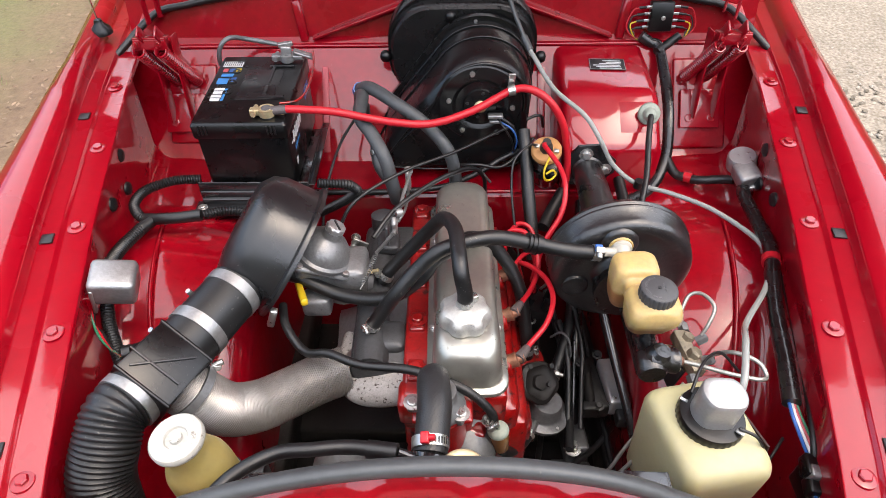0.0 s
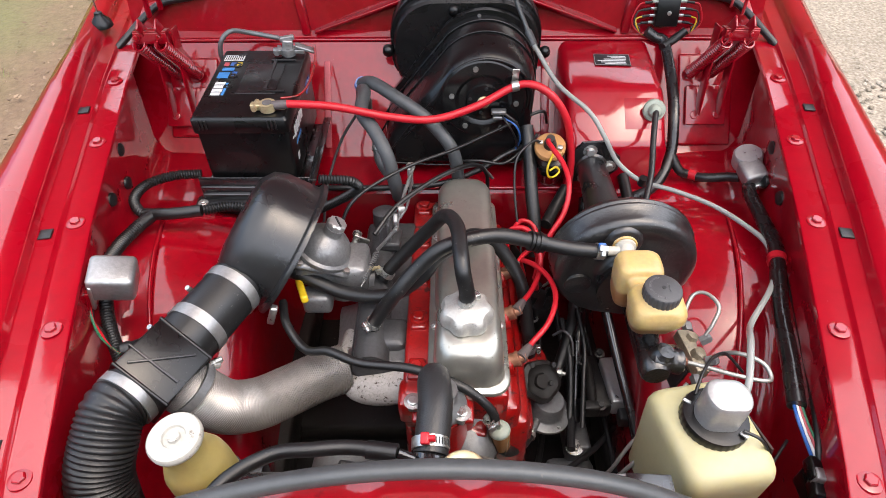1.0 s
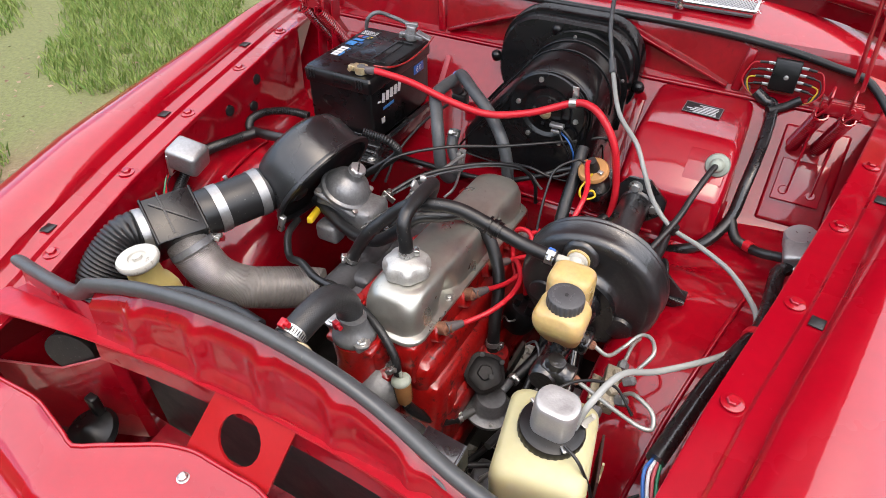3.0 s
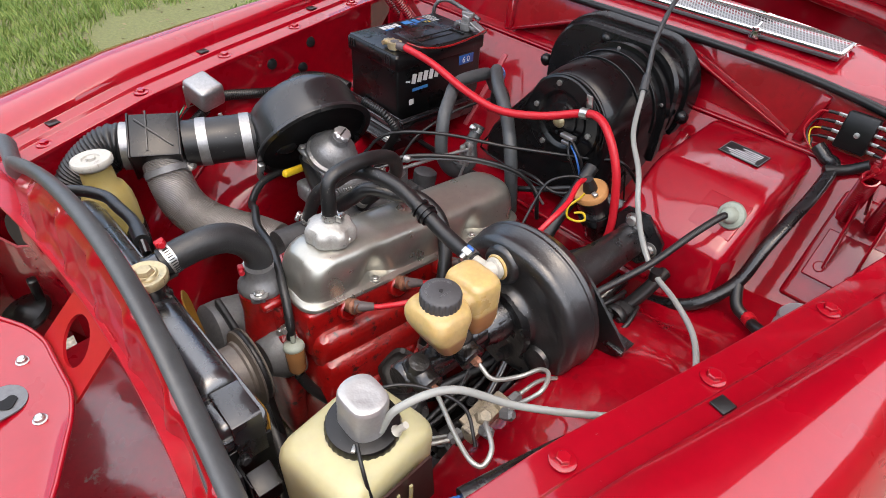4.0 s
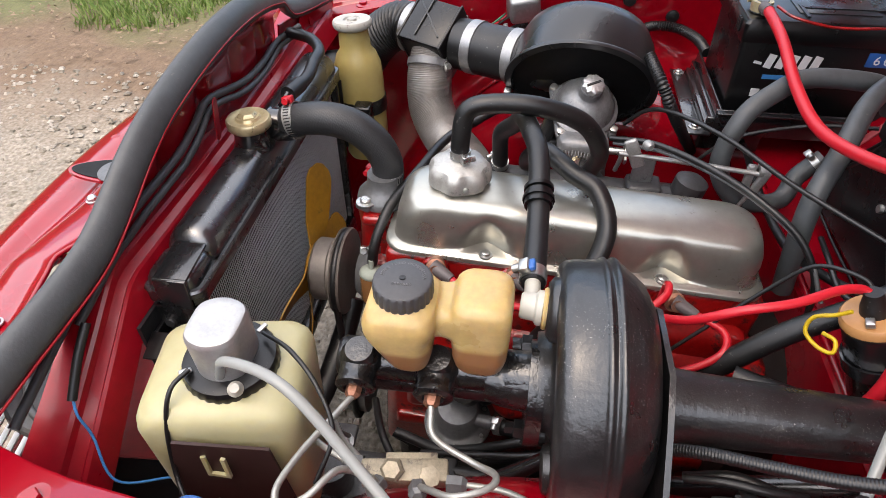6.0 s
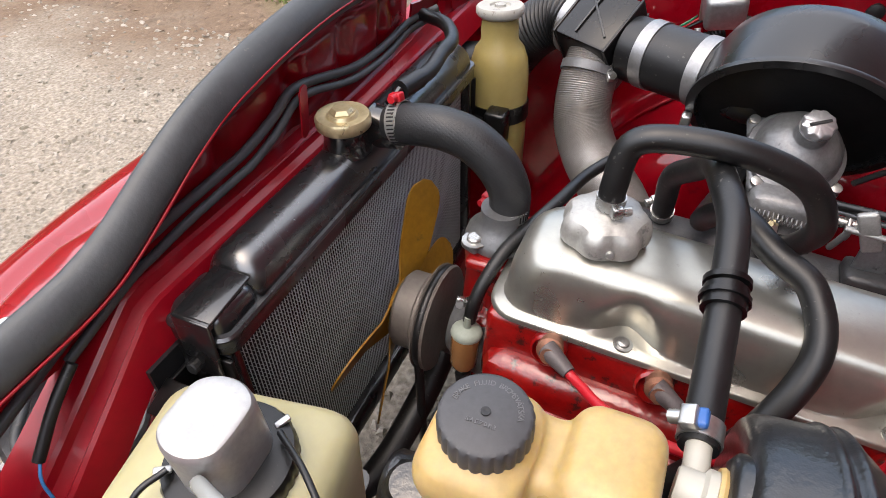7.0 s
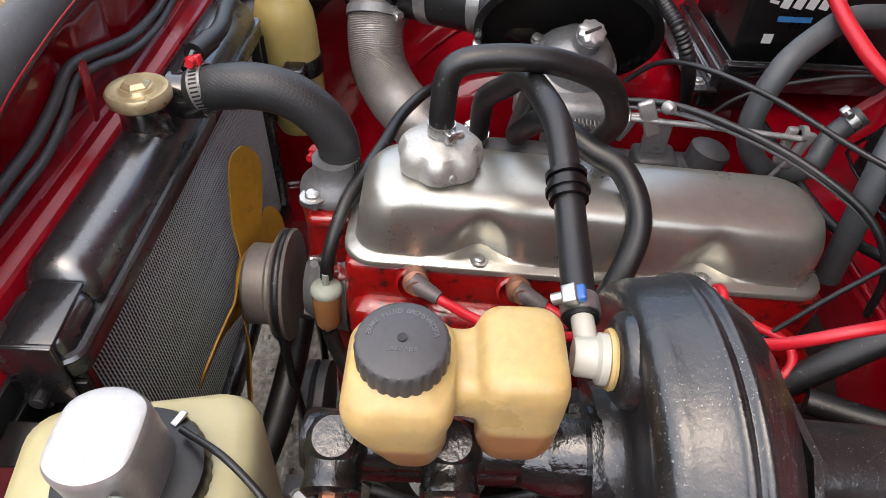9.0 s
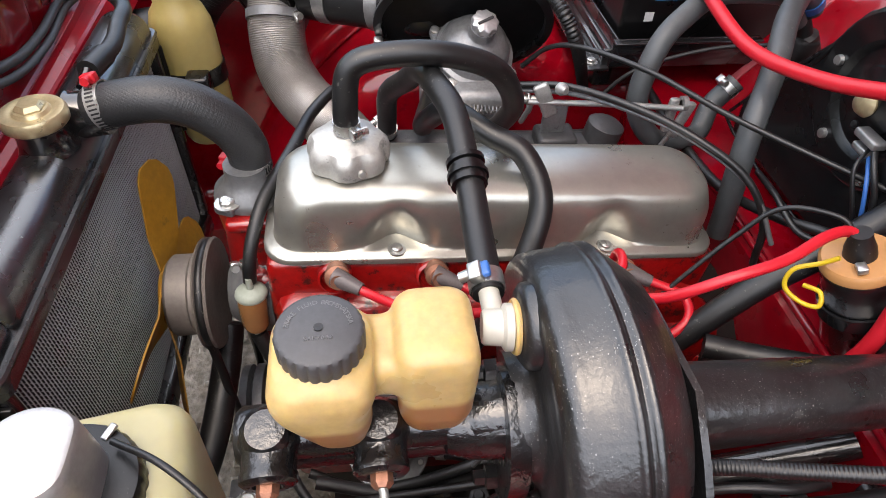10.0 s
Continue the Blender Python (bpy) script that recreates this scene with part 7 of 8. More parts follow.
cvr = part("motor_cover", lathe([(0, 0.001), (0.082, 0.001), (0.083, 0.004), (0.080, 0.006), (0.056, 0.006), (0.052, 0.004), (0.048, 0.0015), (0.040, 0.0015), (0.034, 0.003), (0.032, 0.007), (0.022, 0.0085), (0.012, 0.012), (0, 0.013)], MC, (0, -1, 0.0), 56), PLASTIC_MID, heater, "black round motor cover", angle=25)
for p in ((0.059, 1.024), (0.014, 0.967), (0.041, 0.900), (0.112, 0.894), (0.140, 0.95)):
    part("bolt", lathe([(0, 0), (0.0055, 0), (0.005, 0.004), (0, 0.005)], (p[0], 1.165, p[1]), (0, -1, 0), 14), ZINC, cvr)
part("motor_end", lathe([(0, 0), (0.012, 0), (0.013, 0.004), (0.009, 0.010), (0, 0.012)], MC + Vector((0, -0.010, 0)), (0, -1, 0), 20), BRASS, cvr)
for a in (80, 260, 170):
    part("screw", lathe([(0, 0), (0.004, 0), (0.003, 0.003), (0, 0.003)], MC + Vector((0.026 * math.cos(radians(a)), -0.007, 0.026 * math.sin(radians(a)))), (0, -1, 0), 10), DARK, cvr)
part("connector", join(box(MC + Vector((0.03, -0.018, -0.018)), (0.03, 0.014, 0.008), 0.002), box(MC + Vector((0.03, -0.018, -0.030)), (0.022, 0.012, 0.007), 0.002)), ALU, cvr, "pale spade connectors")
for p in ((0.019, 1.353, 1.052), (-0.122, 1.353, 0.965), (0.214, 1.353, 0.96)):
    part("clip", join(lathe([(0, 0), (0.013, 0), (0.011, 0.012), (0.006, 0.016), (0, 0.018)], p, (0, -0.7, 0.7), 16)), PLASTIC, heater)
for p in ((0.07, 1.318, 1.058), (-0.03, 1.318, 0.965), (0.185, 1.318, 0.985)):
    part("screw", lathe([(0, 0), (0.004, 0), (0.003, 0.003), (0, 0.003)], p, (0, -1, 0), 10), ZINC, heater)
for pts, m, r in (([(0.11, 1.155, 0.938), (0.135, 1.145, 0.925), (0.148, 1.15, 0.90), (0.15, 1.16, 0.86), (0.13, 1.16, 0.82)], RUBBER, 0.003), ([(0.11, 1.155, 0.928), (0.14, 1.14, 0.915), (0.152, 1.145, 0.88), (0.145, 1.16, 0.84)], BLUE, 0.002), ([(0.11, 1.155, 0.932), (0.125, 1.135, 0.92), (0.14, 1.14, 0.89), (0.15, 1.155, 0.85)], RUBBER, 0.002)):
    solo("blower_wire", tube(pts, r, 8), m, "thin wire from the blower motor", "wire", "blower wires")

# ---------------------------------------------------------------- ignition coil
coil = thing("ignition_coil", (0.215, 1.12, 0.80), "ignition coil with tan cap on a bulkhead bracket", "ignition coil")
CA = Vector((-0.12, -0.42, 1)).normalized()
CT = Vector((0.207, 1.107, 0.885))
part("can", lathe([(0, 0), (0.027, 0), (0.029, 0.004), (0.029, 0.095), (0.0302, 0.097), (0.0302, 0.102), (0, 0.102)], CT - CA * 0.102, CA, 36), BLACK_PAINT, coil, "black steel can")
part("cap", lathe([(0, 0), (0.0305, 0), (0.0305, 0.007), (0.028, 0.010), (0.014, 0.011), (0, 0.011)], CT, CA, 36), TAN, coil, "tan moulded cap")
part("tower", lathe([(0, 0), (0.013, 0), (0.012, 0.01), (0.009, 0.02), (0.0085, 0.026), (0, 0.026)], CT + CA * 0.010, CA, 24), RUBBER, coil, "black rubber boot")
for d in ((-0.018, 0.008), (0.018, -0.010)):
    part("terminal", box(CT + CA * 0.013 + Vector((d[0], d[1], 0)), (0.010, 0.008, 0.006), 0.001, turn(CA)), ZINC, coil)
part("bracket", join(lathe([(0.0295, -0.008), (0.032, -0.008), (0.032, 0.008), (0.0295, 0.008), (0.0295, -0.008)], CT - CA * 0.05, CA, 32), box(CT - CA * 0.05 + Vector((0.0, 0.045, -0.01)), (0.05, 0.05, 0.02), 0.003, SLOPE)), BLACK_PAINT, coil)
plat = part("base", plate(rounded(0.095, 0.05, 0.02, 4), 0.004, (0.215, 1.20, 0.800), SLOPE), BLACK_PAINT, coil)
bolt("bolt", (0.25, 1.19, 0.80), (0, -0.77, 0.63), plat, 0.007)
lead = thing("coil_lead", (0.2, 1.0, 0.85), "red high-tension lead from coil to distributor", "spark lead")
part("lead", tube([CT + CA * 0.028, (0.198, 1.086, 0.915), (0.204, 1.062, 0.916), (0.220, 1.021, 0.909), (0.225, 0.975, 0.897), (0.215, 0.937, 0.867), (0.185, 0.903, 0.83), (0.17, 0.88, 0.77), (0.172, 0.875, 0.73)], 0.0048, 12), RED_CABLE, lead)
solo("coil_wire", tube([CT + CA * 0.014 + Vector((0.006, -0.022, 0)), (0.205, 1.072, 0.885), (0.198, 1.058, 0.872), (0.202, 1.055, 0.855), (0.215, 1.065, 0.848), (0.225, 1.075, 0.852), (0.218, 1.076, 0.862), (0.205, 1.07, 0.858)], 0.0022, 8), YELLOW_WIRE, "looped yellow wire on the coil", "wire")
solo("coil_wire", tube([CT + CA * 0.014 + Vector((-0.018, 0.008, 0)), (0.17, 1.10, 0.905), (0.14, 1.07, 0.89), (0.135, 1.04, 0.85), (0.14, 1.0, 0.80), (0.15, 0.95, 0.74)], 0.0025, 8), RUBBER, "thin black wire on the coil", "wire")
LEADS = ([(0.140, 0.692, 0.810), (0.168, 0.723, 0.821), (0.184, 0.768, 0.827), (0.180, 0.815, 0.824), (0.160, 0.855, 0.815), (0.14, 0.89, 0.79), (0.15, 0.90, 0.74)],
         [(0.154, 0.817, 0.799), (0.171, 0.860, 0.806), (0.169, 0.899, 0.821), (0.150, 0.928, 0.834), (0.122, 0.935, 0.826), (0.118, 0.93, 0.78), (0.14, 0.90, 0.74)],
         [(0.150, 0.915, 0.785), (0.170, 0.935, 0.775), (0.178, 0.925, 0.75), (0.17, 0.895, 0.735)],
         [(0.150, 1.005, 0.785), (0.175, 1.000, 0.775), (0.185, 0.96, 0.75), (0.18, 0.91, 0.735)])
for i, run in enumerate(LEADS):
    c = PLUGS[i] + Vector((0.016, 0.002, 0.008))
    l2 = thing("spark_lead", c, "red spark plug lead with grey boot", "spark lead", "spark plug leads")
    d = (Vector(run[0]) - c).normalized()
    part("boot", tube([c - d * 0.004, c + d * 0.012, c + d * 0.026], lambda u: 0.0098 - 0.0035 * u, 14), RED_GREY_END, l2, "grey rubber boot")
    part("lead", tube([c + d * 0.02] + run, 0.0046, 12), RED_CABLE, l2)

# ---------------------------------------------------------------- bulkhead fittings
dp = thing("data_plate", (0.356, 1.32, 0.955), "black metal data plate with pale print", "data plate")
PT = R(6, 0, -3)
DPZ = Vector((0.356, 1.325, 0.9565))
part("plate", box(DPZ, (0.076, 0.040, 0.0016), 0.0004, PT), PLATE, dp)
part("frame", join(*[box(DPZ + PT.to_3x3() @ Vector(o), s, 0, PT) for o, s in (((0, 0.019, 0.001), (0.074, 0.0012, 0.0008)), ((0, -0.019, 0.001), (0.074, 0.0012, 0.0008)), ((-0.037, 0, 0.001), (0.0012, 0.038, 0.0008)), ((0.037, 0, 0.001), (0.0012, 0.038, 0.0008)))]), ALU, dp)
part("print_bars", join(*[box(DPZ + PT.to_3x3() @ Vector((0.004 * (i % 3) - 0.002 + (0.012 if i < 2 else 0), 0.012 - 0.0055 * i, 0.0011)), (0.058 - 0.006 * (i % 3) - (0.02 if i < 2 else 0), 0.0022, 0.0006), 0, PT) for i in range(6)]), WHITE_LABEL, dp, "unreadable pale print")

gm = thing("speedometer_cable", (0.40, 1.12, 0.87), "black ribbed cable through a pale green grommet", "cable")
GA = Vector((-0.05, -0.75, 0.35)).normalized()
GC = Vector((0.420, 1.185, 0.921))
part("grommet", lathe([(0, 0), (0.022, 0), (0.023, 0.003), (0.021, 0.007), (0.014, 0.009), (0.012, 0.022), (0.008, 0.026), (0, 0.026)], GC, GA, 28), GROM, gm, "pale green rubber grommet")
part("cable", tube([GC + GA * 0.02, (0.414, 1.15, 0.928), (0.402, 1.10, 0.912), (0.388, 1.03, 0.886), (0.372, 0.98, 0.868), (0.357, 0.937, 0.853), (0.345, 0.905, 0.835)], 0.0056, 14, 16, 0.0003, 0.0026), RUBBER, gm)
solo("column_rod", tube([(0.37, 1.125, 0.80), (0.37, 1.05, 0.785), (0.365, 0.98, 0.775), (0.36, 0.935, 0.76)], 0.0115, 16), RUBBER, "black tube below the servo", "tube")
cp = thing("steering_coupling", (0.372, 0.98, 0.78), "oily black rubber shaft coupling with bolts", "coupling")
CAX = Vector((0.05, 1, 0.12)).normalized()
part("disc", lathe([(0, -0.007), (0.020, -0.007), (0.022, -0.004), (0.022, 0.004), (0.020, 0.007), (0, 0.007)], (0.372, 0.985, 0.785), CAX, 24), RUBBER, cp)
for a in range(4):
    q = Vector((0.372, 0.985, 0.785)) + Vector((0.015 * math.cos(a * 1.571 + 0.5), 0, 0.015 * math.sin(a * 1.571 + 0.5)))
    part("bolt", lathe([(0, -0.013), (0.005, -0.013), (0.005, 0.013), (0, 0.013)], q, CAX, 6), DARK, cp, angle=20)
part("yoke", box((0.371, 0.962, 0.785), (0.014, 0.020, 0.034), 0.003, R(6, 0, 0)), DARK, cp)
part("yoke", box((0.374, 1.008, 0.787), (0.034, 0.020, 0.014), 0.003, R(6, 0, 0)), DARK, cp)
for pts, r in (([(0.345, 0.935, 0.79), (0.352, 0.965, 0.803), (0.358, 1.0, 0.806), (0.35, 1.04, 0.79)], 0.0045), ([(0.395, 0.945, 0.775), (0.40, 0.975, 0.795), (0.392, 1.01, 0.80), (0.38, 1.04, 0.775)], 0.004), ([(0.33, 0.94, 0.765), (0.335, 0.98, 0.785), (0.345, 1.02, 0.782), (0.34, 1.06, 0.76)], 0.006)):
    solo("shaft_wire", tube(pts, r, 8), RUBBER, "black wire looped beside the shaft coupling", "wire", "wires beside the coupling")
sc = solo("steering_column", tube([(0.30, 1.125, 0.74), (0.27, 0.90, 0.62), (0.25, 0.70, 0.50), (0.24, 0.60, 0.44)], 0.013, 14), BLACK_PAINT, "black steering shaft running down to the box", "steering shaft")
sb = thing("steering_box", (0.24, 0.60, 0.36), "dull grey steering box with bolts", "steering box")
part("body", join(box((0.235, 0.60, 0.46), (0.09, 0.12, 0.08), 0.015), lathe([(0, 0), (0.03, 0), (0.03, 0.05), (0, 0.05)], (0.25, 0.53, 0.50), (0, 0, 1), 20), box((0.25, 0.70, 0.50), (0.045, 0.10, 0.05), 0.006, R(-12, 0, 0)), box((0.22, 0.53, 0.52), (0.10, 0.04, 0.012), 0.003)), ALU_DARK, sb)
for p in ((0.245, 0.52, 0.53), (0.205, 0.535, 0.53), (0.24, 0.66, 0.53)):
    bolt("bolt", p, (0, 0, 1), sb, 0.010, h=0.010)

# pipes and brackets low beside the block
jb = thing("frame_cover", (0.316, 0.75, 0.575), "pale grey rectangular cover on the inner wing beside the block", "cover")
part("cover", box((0.316, 0.75, 0.60), (0.034, 0.105, 0.04), 0.006, R(-4, 0, 3)), ALU_BRIGHT, jb)
part("foot", box((0.330, 0.69, 0.59), (0.03, 0.03, 0.03), 0.004), DARK, jb)
solo("support_tube", tube([(0.292, 0.835, 0.735), (0.305, 0.785, 0.695), (0.334, 0.655, 0.612), (0.340, 0.62, 0.59)], 0.009, 12), BLACK_PAINT, "black tube from the servo down to the inner wing", "tube")
for pts, r in (([(0.16, 0.60, 0.50), (0.19, 0.70, 0.47), (0.21, 0.84, 0.48), (0.2, 1.0, 0.52)], 0.006), ([(0.30, 0.52, 0.56), (0.31, 0.68, 0.52), (0.30, 0.86, 0.55), (0.27, 1.05, 0.62)], 0.0045), ([(0.14, 0.57, 0.55), (0.21, 0.60, 0.56), (0.28, 0.66, 0.53), (0.33, 0.72, 0.50)], 0.0055), ([(0.22, 0.62, 0.60), (0.235, 0.72, 0.585), (0.23, 0.84, 0.62), (0.21, 0.94, 0.66)], 0.007)):
    solo("underbody_pipe", tube(pts, r, 10), DARK, "dark oily pipe low in the bay", "pipe", "pipes low in the bay")
oc = thing("oil_filter_head", (0.165, 0.71, 0.60), "rough grey oily casting on the block", "casting")
part("body", join(lathe([(0, 0), (0.036, 0), (0.038, 0.004), (0.037, 0.014), (0.030, 0.018), (0.026, 0.014), (0.014, 0.013), (0.012, 0.020), (0, 0.020)], (0.165, 0.715, 0.665), (0.35, -0.5, 0.8), 28, lambda a, k: 1 - 0.05 * math.cos(5 * a)), box((0.150, 0.735, 0.640), (0.05, 0.04, 0.05), 0.010, R(20, 0, 15))), GRIME, oc)
for q in ((0.184, 0.700, 0.682), (0.152, 0.728, 0.695), (0.190, 0.733, 0.690)):
    part("bolt", lathe([(0, 0), (0.005, 0), (0.005, 0.006), (0, 0.006)], q, (0.35, -0.5, 0.8), 6), DARK, oc, angle=20)
fr = thing("shielded_box", (0.29, 0.76, 0.55), "long grime-covered casting with pale edges", "casting")
part("body", join(box((0.285, 0.755, 0.590), (0.030, 0.12, 0.035), 0.006, R(-4, 0, 5)), lathe([(0, 0), (0.010, 0), (0.010, 0.09), (0, 0.09)], (0.270, 0.70, 0.605), (0.05, 1, 0.0), 14), box((0.268, 0.70, 0.60), (0.03, 0.02, 0.03), 0.004)), GRIME, fr)
for q in ((0.283, 0.70, 0.612), (0.300, 0.815, 0.61), (0.262, 0.79, 0.62)):
    bolt("bolt", q, (0, -0.2, 1), fr, 0.006, DARK)
for pts, r, m in (([(0.225, 0.86, 0.66), (0.235, 0.79, 0.64), (0.232, 0.72, 0.60), (0.222, 0.64, 0.57)], 0.0065, RUBBER), ([(0.255, 0.87, 0.68), (0.262, 0.80, 0.655), (0.255, 0.74, 0.63), (0.245, 0.66, 0.60)], 0.0045, RUBBER), ([(0.205, 0.82, 0.66), (0.222, 0.815, 0.68), (0.236, 0.80, 0.672), (0.240, 0.785, 0.645)], 0.0025, ALU_DARK), ([(0.19, 0.90, 0.71), (0.205, 0.885, 0.745), (0.225, 0.875, 0.75), (0.245, 0.87, 0.735)], 0.0028, COPPER_PIPE)):
    solo("low_pipe", tube(pts, r, 8), m, "oily pipe beside the block", "pipe", "pipes low in the bay")
eb = thing("mounting_bracket", (0.26, 0.50, 0.58), "bare zinc bracket with bolts beside the radiator", "bracket")
part("plate", plate(rounded(0.10, 0.05, 0.012, 4), 0.004, (0.265, 0.497, 0.655), R(-8, 0, 6), holes=((-0.03, 0.0, 0.006), (0.01, 0.004, 0.005))), ALU_DARK, eb)
part("web", box((0.265, 0.50, 0.625), (0.09, 0.006, 0.06), 0.002), ZINC, eb)
bolt("bolt", (0.235, 0.50, 0.660), (0, 0, 1), eb, 0.009)
bolt("bolt", (0.297, 0.50, 0.660), (0, 0, 1), eb, 0.007)
al = thing("vacuum_pump", (0.155, 0.66, 0.52), "black finned pump body low on the block", "pump")
part("body", lathe([(0, 0), (0.036, 0), (0.040, 0.006), (0.040, 0.030), (0.034, 0.034), (0.034, 0.042), (0.016, 0.046), (0.012, 0.058), (0, 0.06)], (0.135, 0.80, 0.56), (0.5, -0.8, 0.5), 28, lambda a, k: 1 - (0.06 * (0.5 + 0.5 * math.cos(12 * a)) if 2 <= k <= 3 else 0)), PLASTIC, al)
part("boss", box((0.12, 0.82, 0.55), (0.05, 0.05, 0.04), 0.008), DARK, al)

# fuse box with wires
fz = thing("fuse_box", (0.486, 1.43, 0.98), "black relay box with spade terminals on the bulkhead", "relay")
FZ = R(-13, 0, 0)
FC = Vector((0.482, 1.425, 1.018))
part("body", box(FC, (0.050, 0.022, 0.062), 0.003, FZ), PLASTIC, fz)
part("screw", lathe([(0, 0), (0.005, 0), (0.0045, 0.002), (0, 0.003)], FC + Vector((0.003, -0.0115, 0.0)), (0, -1, 0.2), 14), ZINC, fz)
for s in (-1, 1):
    for i in range(4):
        q = FC + Vector((s * 0.031, -0.004, 0.022 - 0.015 * i))
        part("spade", box(q, (0.014, 0.003, 0.006), 0.0008, FZ), ZINC, fz)
        part("sleeve", tube([q + Vector((s * 0.006, 0, 0)), q + Vector((s * 0.022, -0.002, -0.001))], 0.003, 8), RUBBER, fz)
        end = Vector((0.482 + s * (0.075 - 0.006 * i), 1.41, 1.00 - 0.004 * i))
        part("wire", tube([q + Vector((s * 0.02, -0.002, -0.001)), q + Vector((s * 0.034, -0.004, -0.006)), end, (0.482 + s * 0.05, 1.405, 0.975), (0.47, 1.395, 0.965)], 0.0016, 6), (RED_CABLE, RUBBER, YELLOW_WIRE, RUBBER)[i], fz)
hz = thing("wiring_harness", (0.48, 1.2, 0.85), "black taped wiring harness down the bulkhead", "wiring harness")
part("loom", tube([(0.44, 1.40, 0.985), (0.462, 1.395, 0.972), (0.479, 1.387, 0.966), (0.484, 1.329, 0.937), (0.482, 1.266, 0.910), (0.478, 1.211, 0.876), (0.472, 1.165, 0.824), (0.439, 1.118, 0.783), (0.385, 1.108, 0.752), (0.34, 1.11, 0.74)], 0.0115, 14, flat=0.8), TAPE_BLACK, hz)
part("branch", tube([(0.525, 1.40, 0.985), (0.50, 1.392, 0.968), (0.472, 1.37, 0.962)], 0.009, 12), RUBBER, hz)
part("branch", tube([(0.474, 1.165, 0.825), (0.492, 1.145, 0.800), (0.515, 1.14, 0.792), (0.54, 1.12, 0.80), (0.575, 1.11, 0.81), (0.595, 1.095, 0.82)], 0.0095, 12), RUBBER, hz)
part("tape", tube([(0.514, 1.142, 0.793), (0.526, 1.131, 0.796)], 0.0112, 12), RED_CABLE, hz, "red tape band")

rg = thing("voltage_regulator", (0.60, 1.06, 0.84), "grey regulator with round cover and square cover", "regulator")
part("round_cover", lathe([(0, 0), (0.027, 0), (0.028, 0.003), (0.027, 0.026), (0.024, 0.030), (0, 0.031)], (0.592, 1.085, 0.862), (-0.25, -0.1, 1), 32), ALU_BRIGHT, rg)
part("square_cover", box((0.588, 1.048, 0.868), (0.042, 0.05, 0.036), 0.007, R(10, -14, 5), 3), ALU, rg)
part("base", box((0.602, 1.062, 0.858), (0.05, 0.085, 0.012), 0.003, R(0, -14, 5)), ZINC, rg)
part("stand", box((0.61, 1.065, 0.835), (0.03, 0.06, 0.05), 0.003), RED_BAY, rg)
bolt("bolt", (0.617, 1.03, 0.866), (-0.3, 0, 1), rg, 0.005)
hr = thing("wiring_harness", (0.55, 0.8, 0.88), "black taped wiring harness along the inner wing", "wiring harness")
part("loom", tube([(0.582, 1.03, 0.85), (0.567, 0.992, 0.861), (0.564, 0.918, 0.863), (0.559, 0.846, 0.866), (0.537, 0.779, 0.867), (0.512, 0.705, 0.870), (0.492, 0.621, 0.872), (0.474, 0.545, 0.868)], 0.0125, 14), TAPE_BLACK, hr)
part("tape", tube([(0.553, 0.826, 0.865), (0.548, 0.812, 0.866)], 0.0155, 12), RED_CABLE, hr, "red tape band")
solo("bonnet_cable", tube([(0.572, 0.90, 0.856), (0.566, 0.820, 0.857), (0.547, 0.731, 0.859), (0.526, 0.646, 0.861), (0.507, 0.563, 0.858), (0.489, 0.495, 0.852), (0.487, 0.47, 0.83)], 0.0048, 8), RUBBER, "thin black cable along the inner wing", "cable")
cn = thing("wiring_connector", (0.485, 0.47, 0.80), "black wiring plugs with pale coupling", "connector")
part("plug", join(box((0.487, 0.468, 0.836), (0.035, 0.03, 0.02), 0.003, R(0, 10, -12)), box((0.482, 0.445, 0.828), (0.030, 0.024, 0.020), 0.003, R(0, 10, -12)), box((0.49, 0.455, 0.81), (0.04, 0.05, 0.04), 0.005)), PLASTIC, cn)
part("coupling", box((0.488, 0.458, 0.8375), (0.034, 0.018, 0.020), 0.003, R(0, 10, -12)), ALU, cn)
for k, m in enumerate((BLUE, WHITE_LABEL, PINK_WORN, GREEN_WIRE)):
    part("wire", tube([(0.472 + 0.003 * k, 0.55, 0.867), (0.466 + 0.006 * k, 0.52, 0.870 - 0.004 * k), (0.48 + 0.005 * k, 0.485, 0.842)], 0.0024, 8), m, cn)
    part("wire", tube([(0.475 + 0.005 * k, 0.436, 0.828), (0.473 + 0.008 * k, 0.42, 0.832 - 0.004 * k), (0.478 + 0.01 * k, 0.40, 0.82), (0.47 + 0.02 * k, 0.385, 0.80)], 0.0024, 8), m, cn)

# horn relay on the other inner wing
hrl = thing("relay", (-0.50, 0.73, 0.86), "brushed silver relay box with wires", "relay")
part("cover", box((-0.497, 0.729, 0.921), (0.066, 0.056, 0.05), 0.009, R(8, 14, 12), 3), ALU, hrl)
part("base", box((-0.527, 0.727, 0.912), (0.006, 0.062, 0.055), 0.002, R(8, 14, 12)), ZINC, hrl)
part("stand", box((-0.54, 0.725, 0.90), (0.03, 0.05, 0.03), 0.003), RED_BAY, hrl)
for i in range(3):
    part("spade", box((-0.535, 0.708 + 0.02 * i, 0.905 - 0.004 * i), (0.018, 0.006, 0.003), 0.0006, R(0, 14, 20)), ZINC, hrl)
    part("wire", tube([(-0.537, 0.705 + 0.015 * i, 0.90), (-0.532, 0.69, 0.88 - 0.005 * i), (-0.515, 0.665 + 0.005 * i, 0.865), (-0.49, 0.645, 0.86), (-0.475, 0.635, 0.858)], 0.002, 6), (GREEN_WIRE, RED_CABLE, RUBBER)[i], hrl)
lh = thing("wiring_harness", (-0.5, 0.95, 0.85), "black corrugated wiring conduit on the wheel housing", "wiring harness")
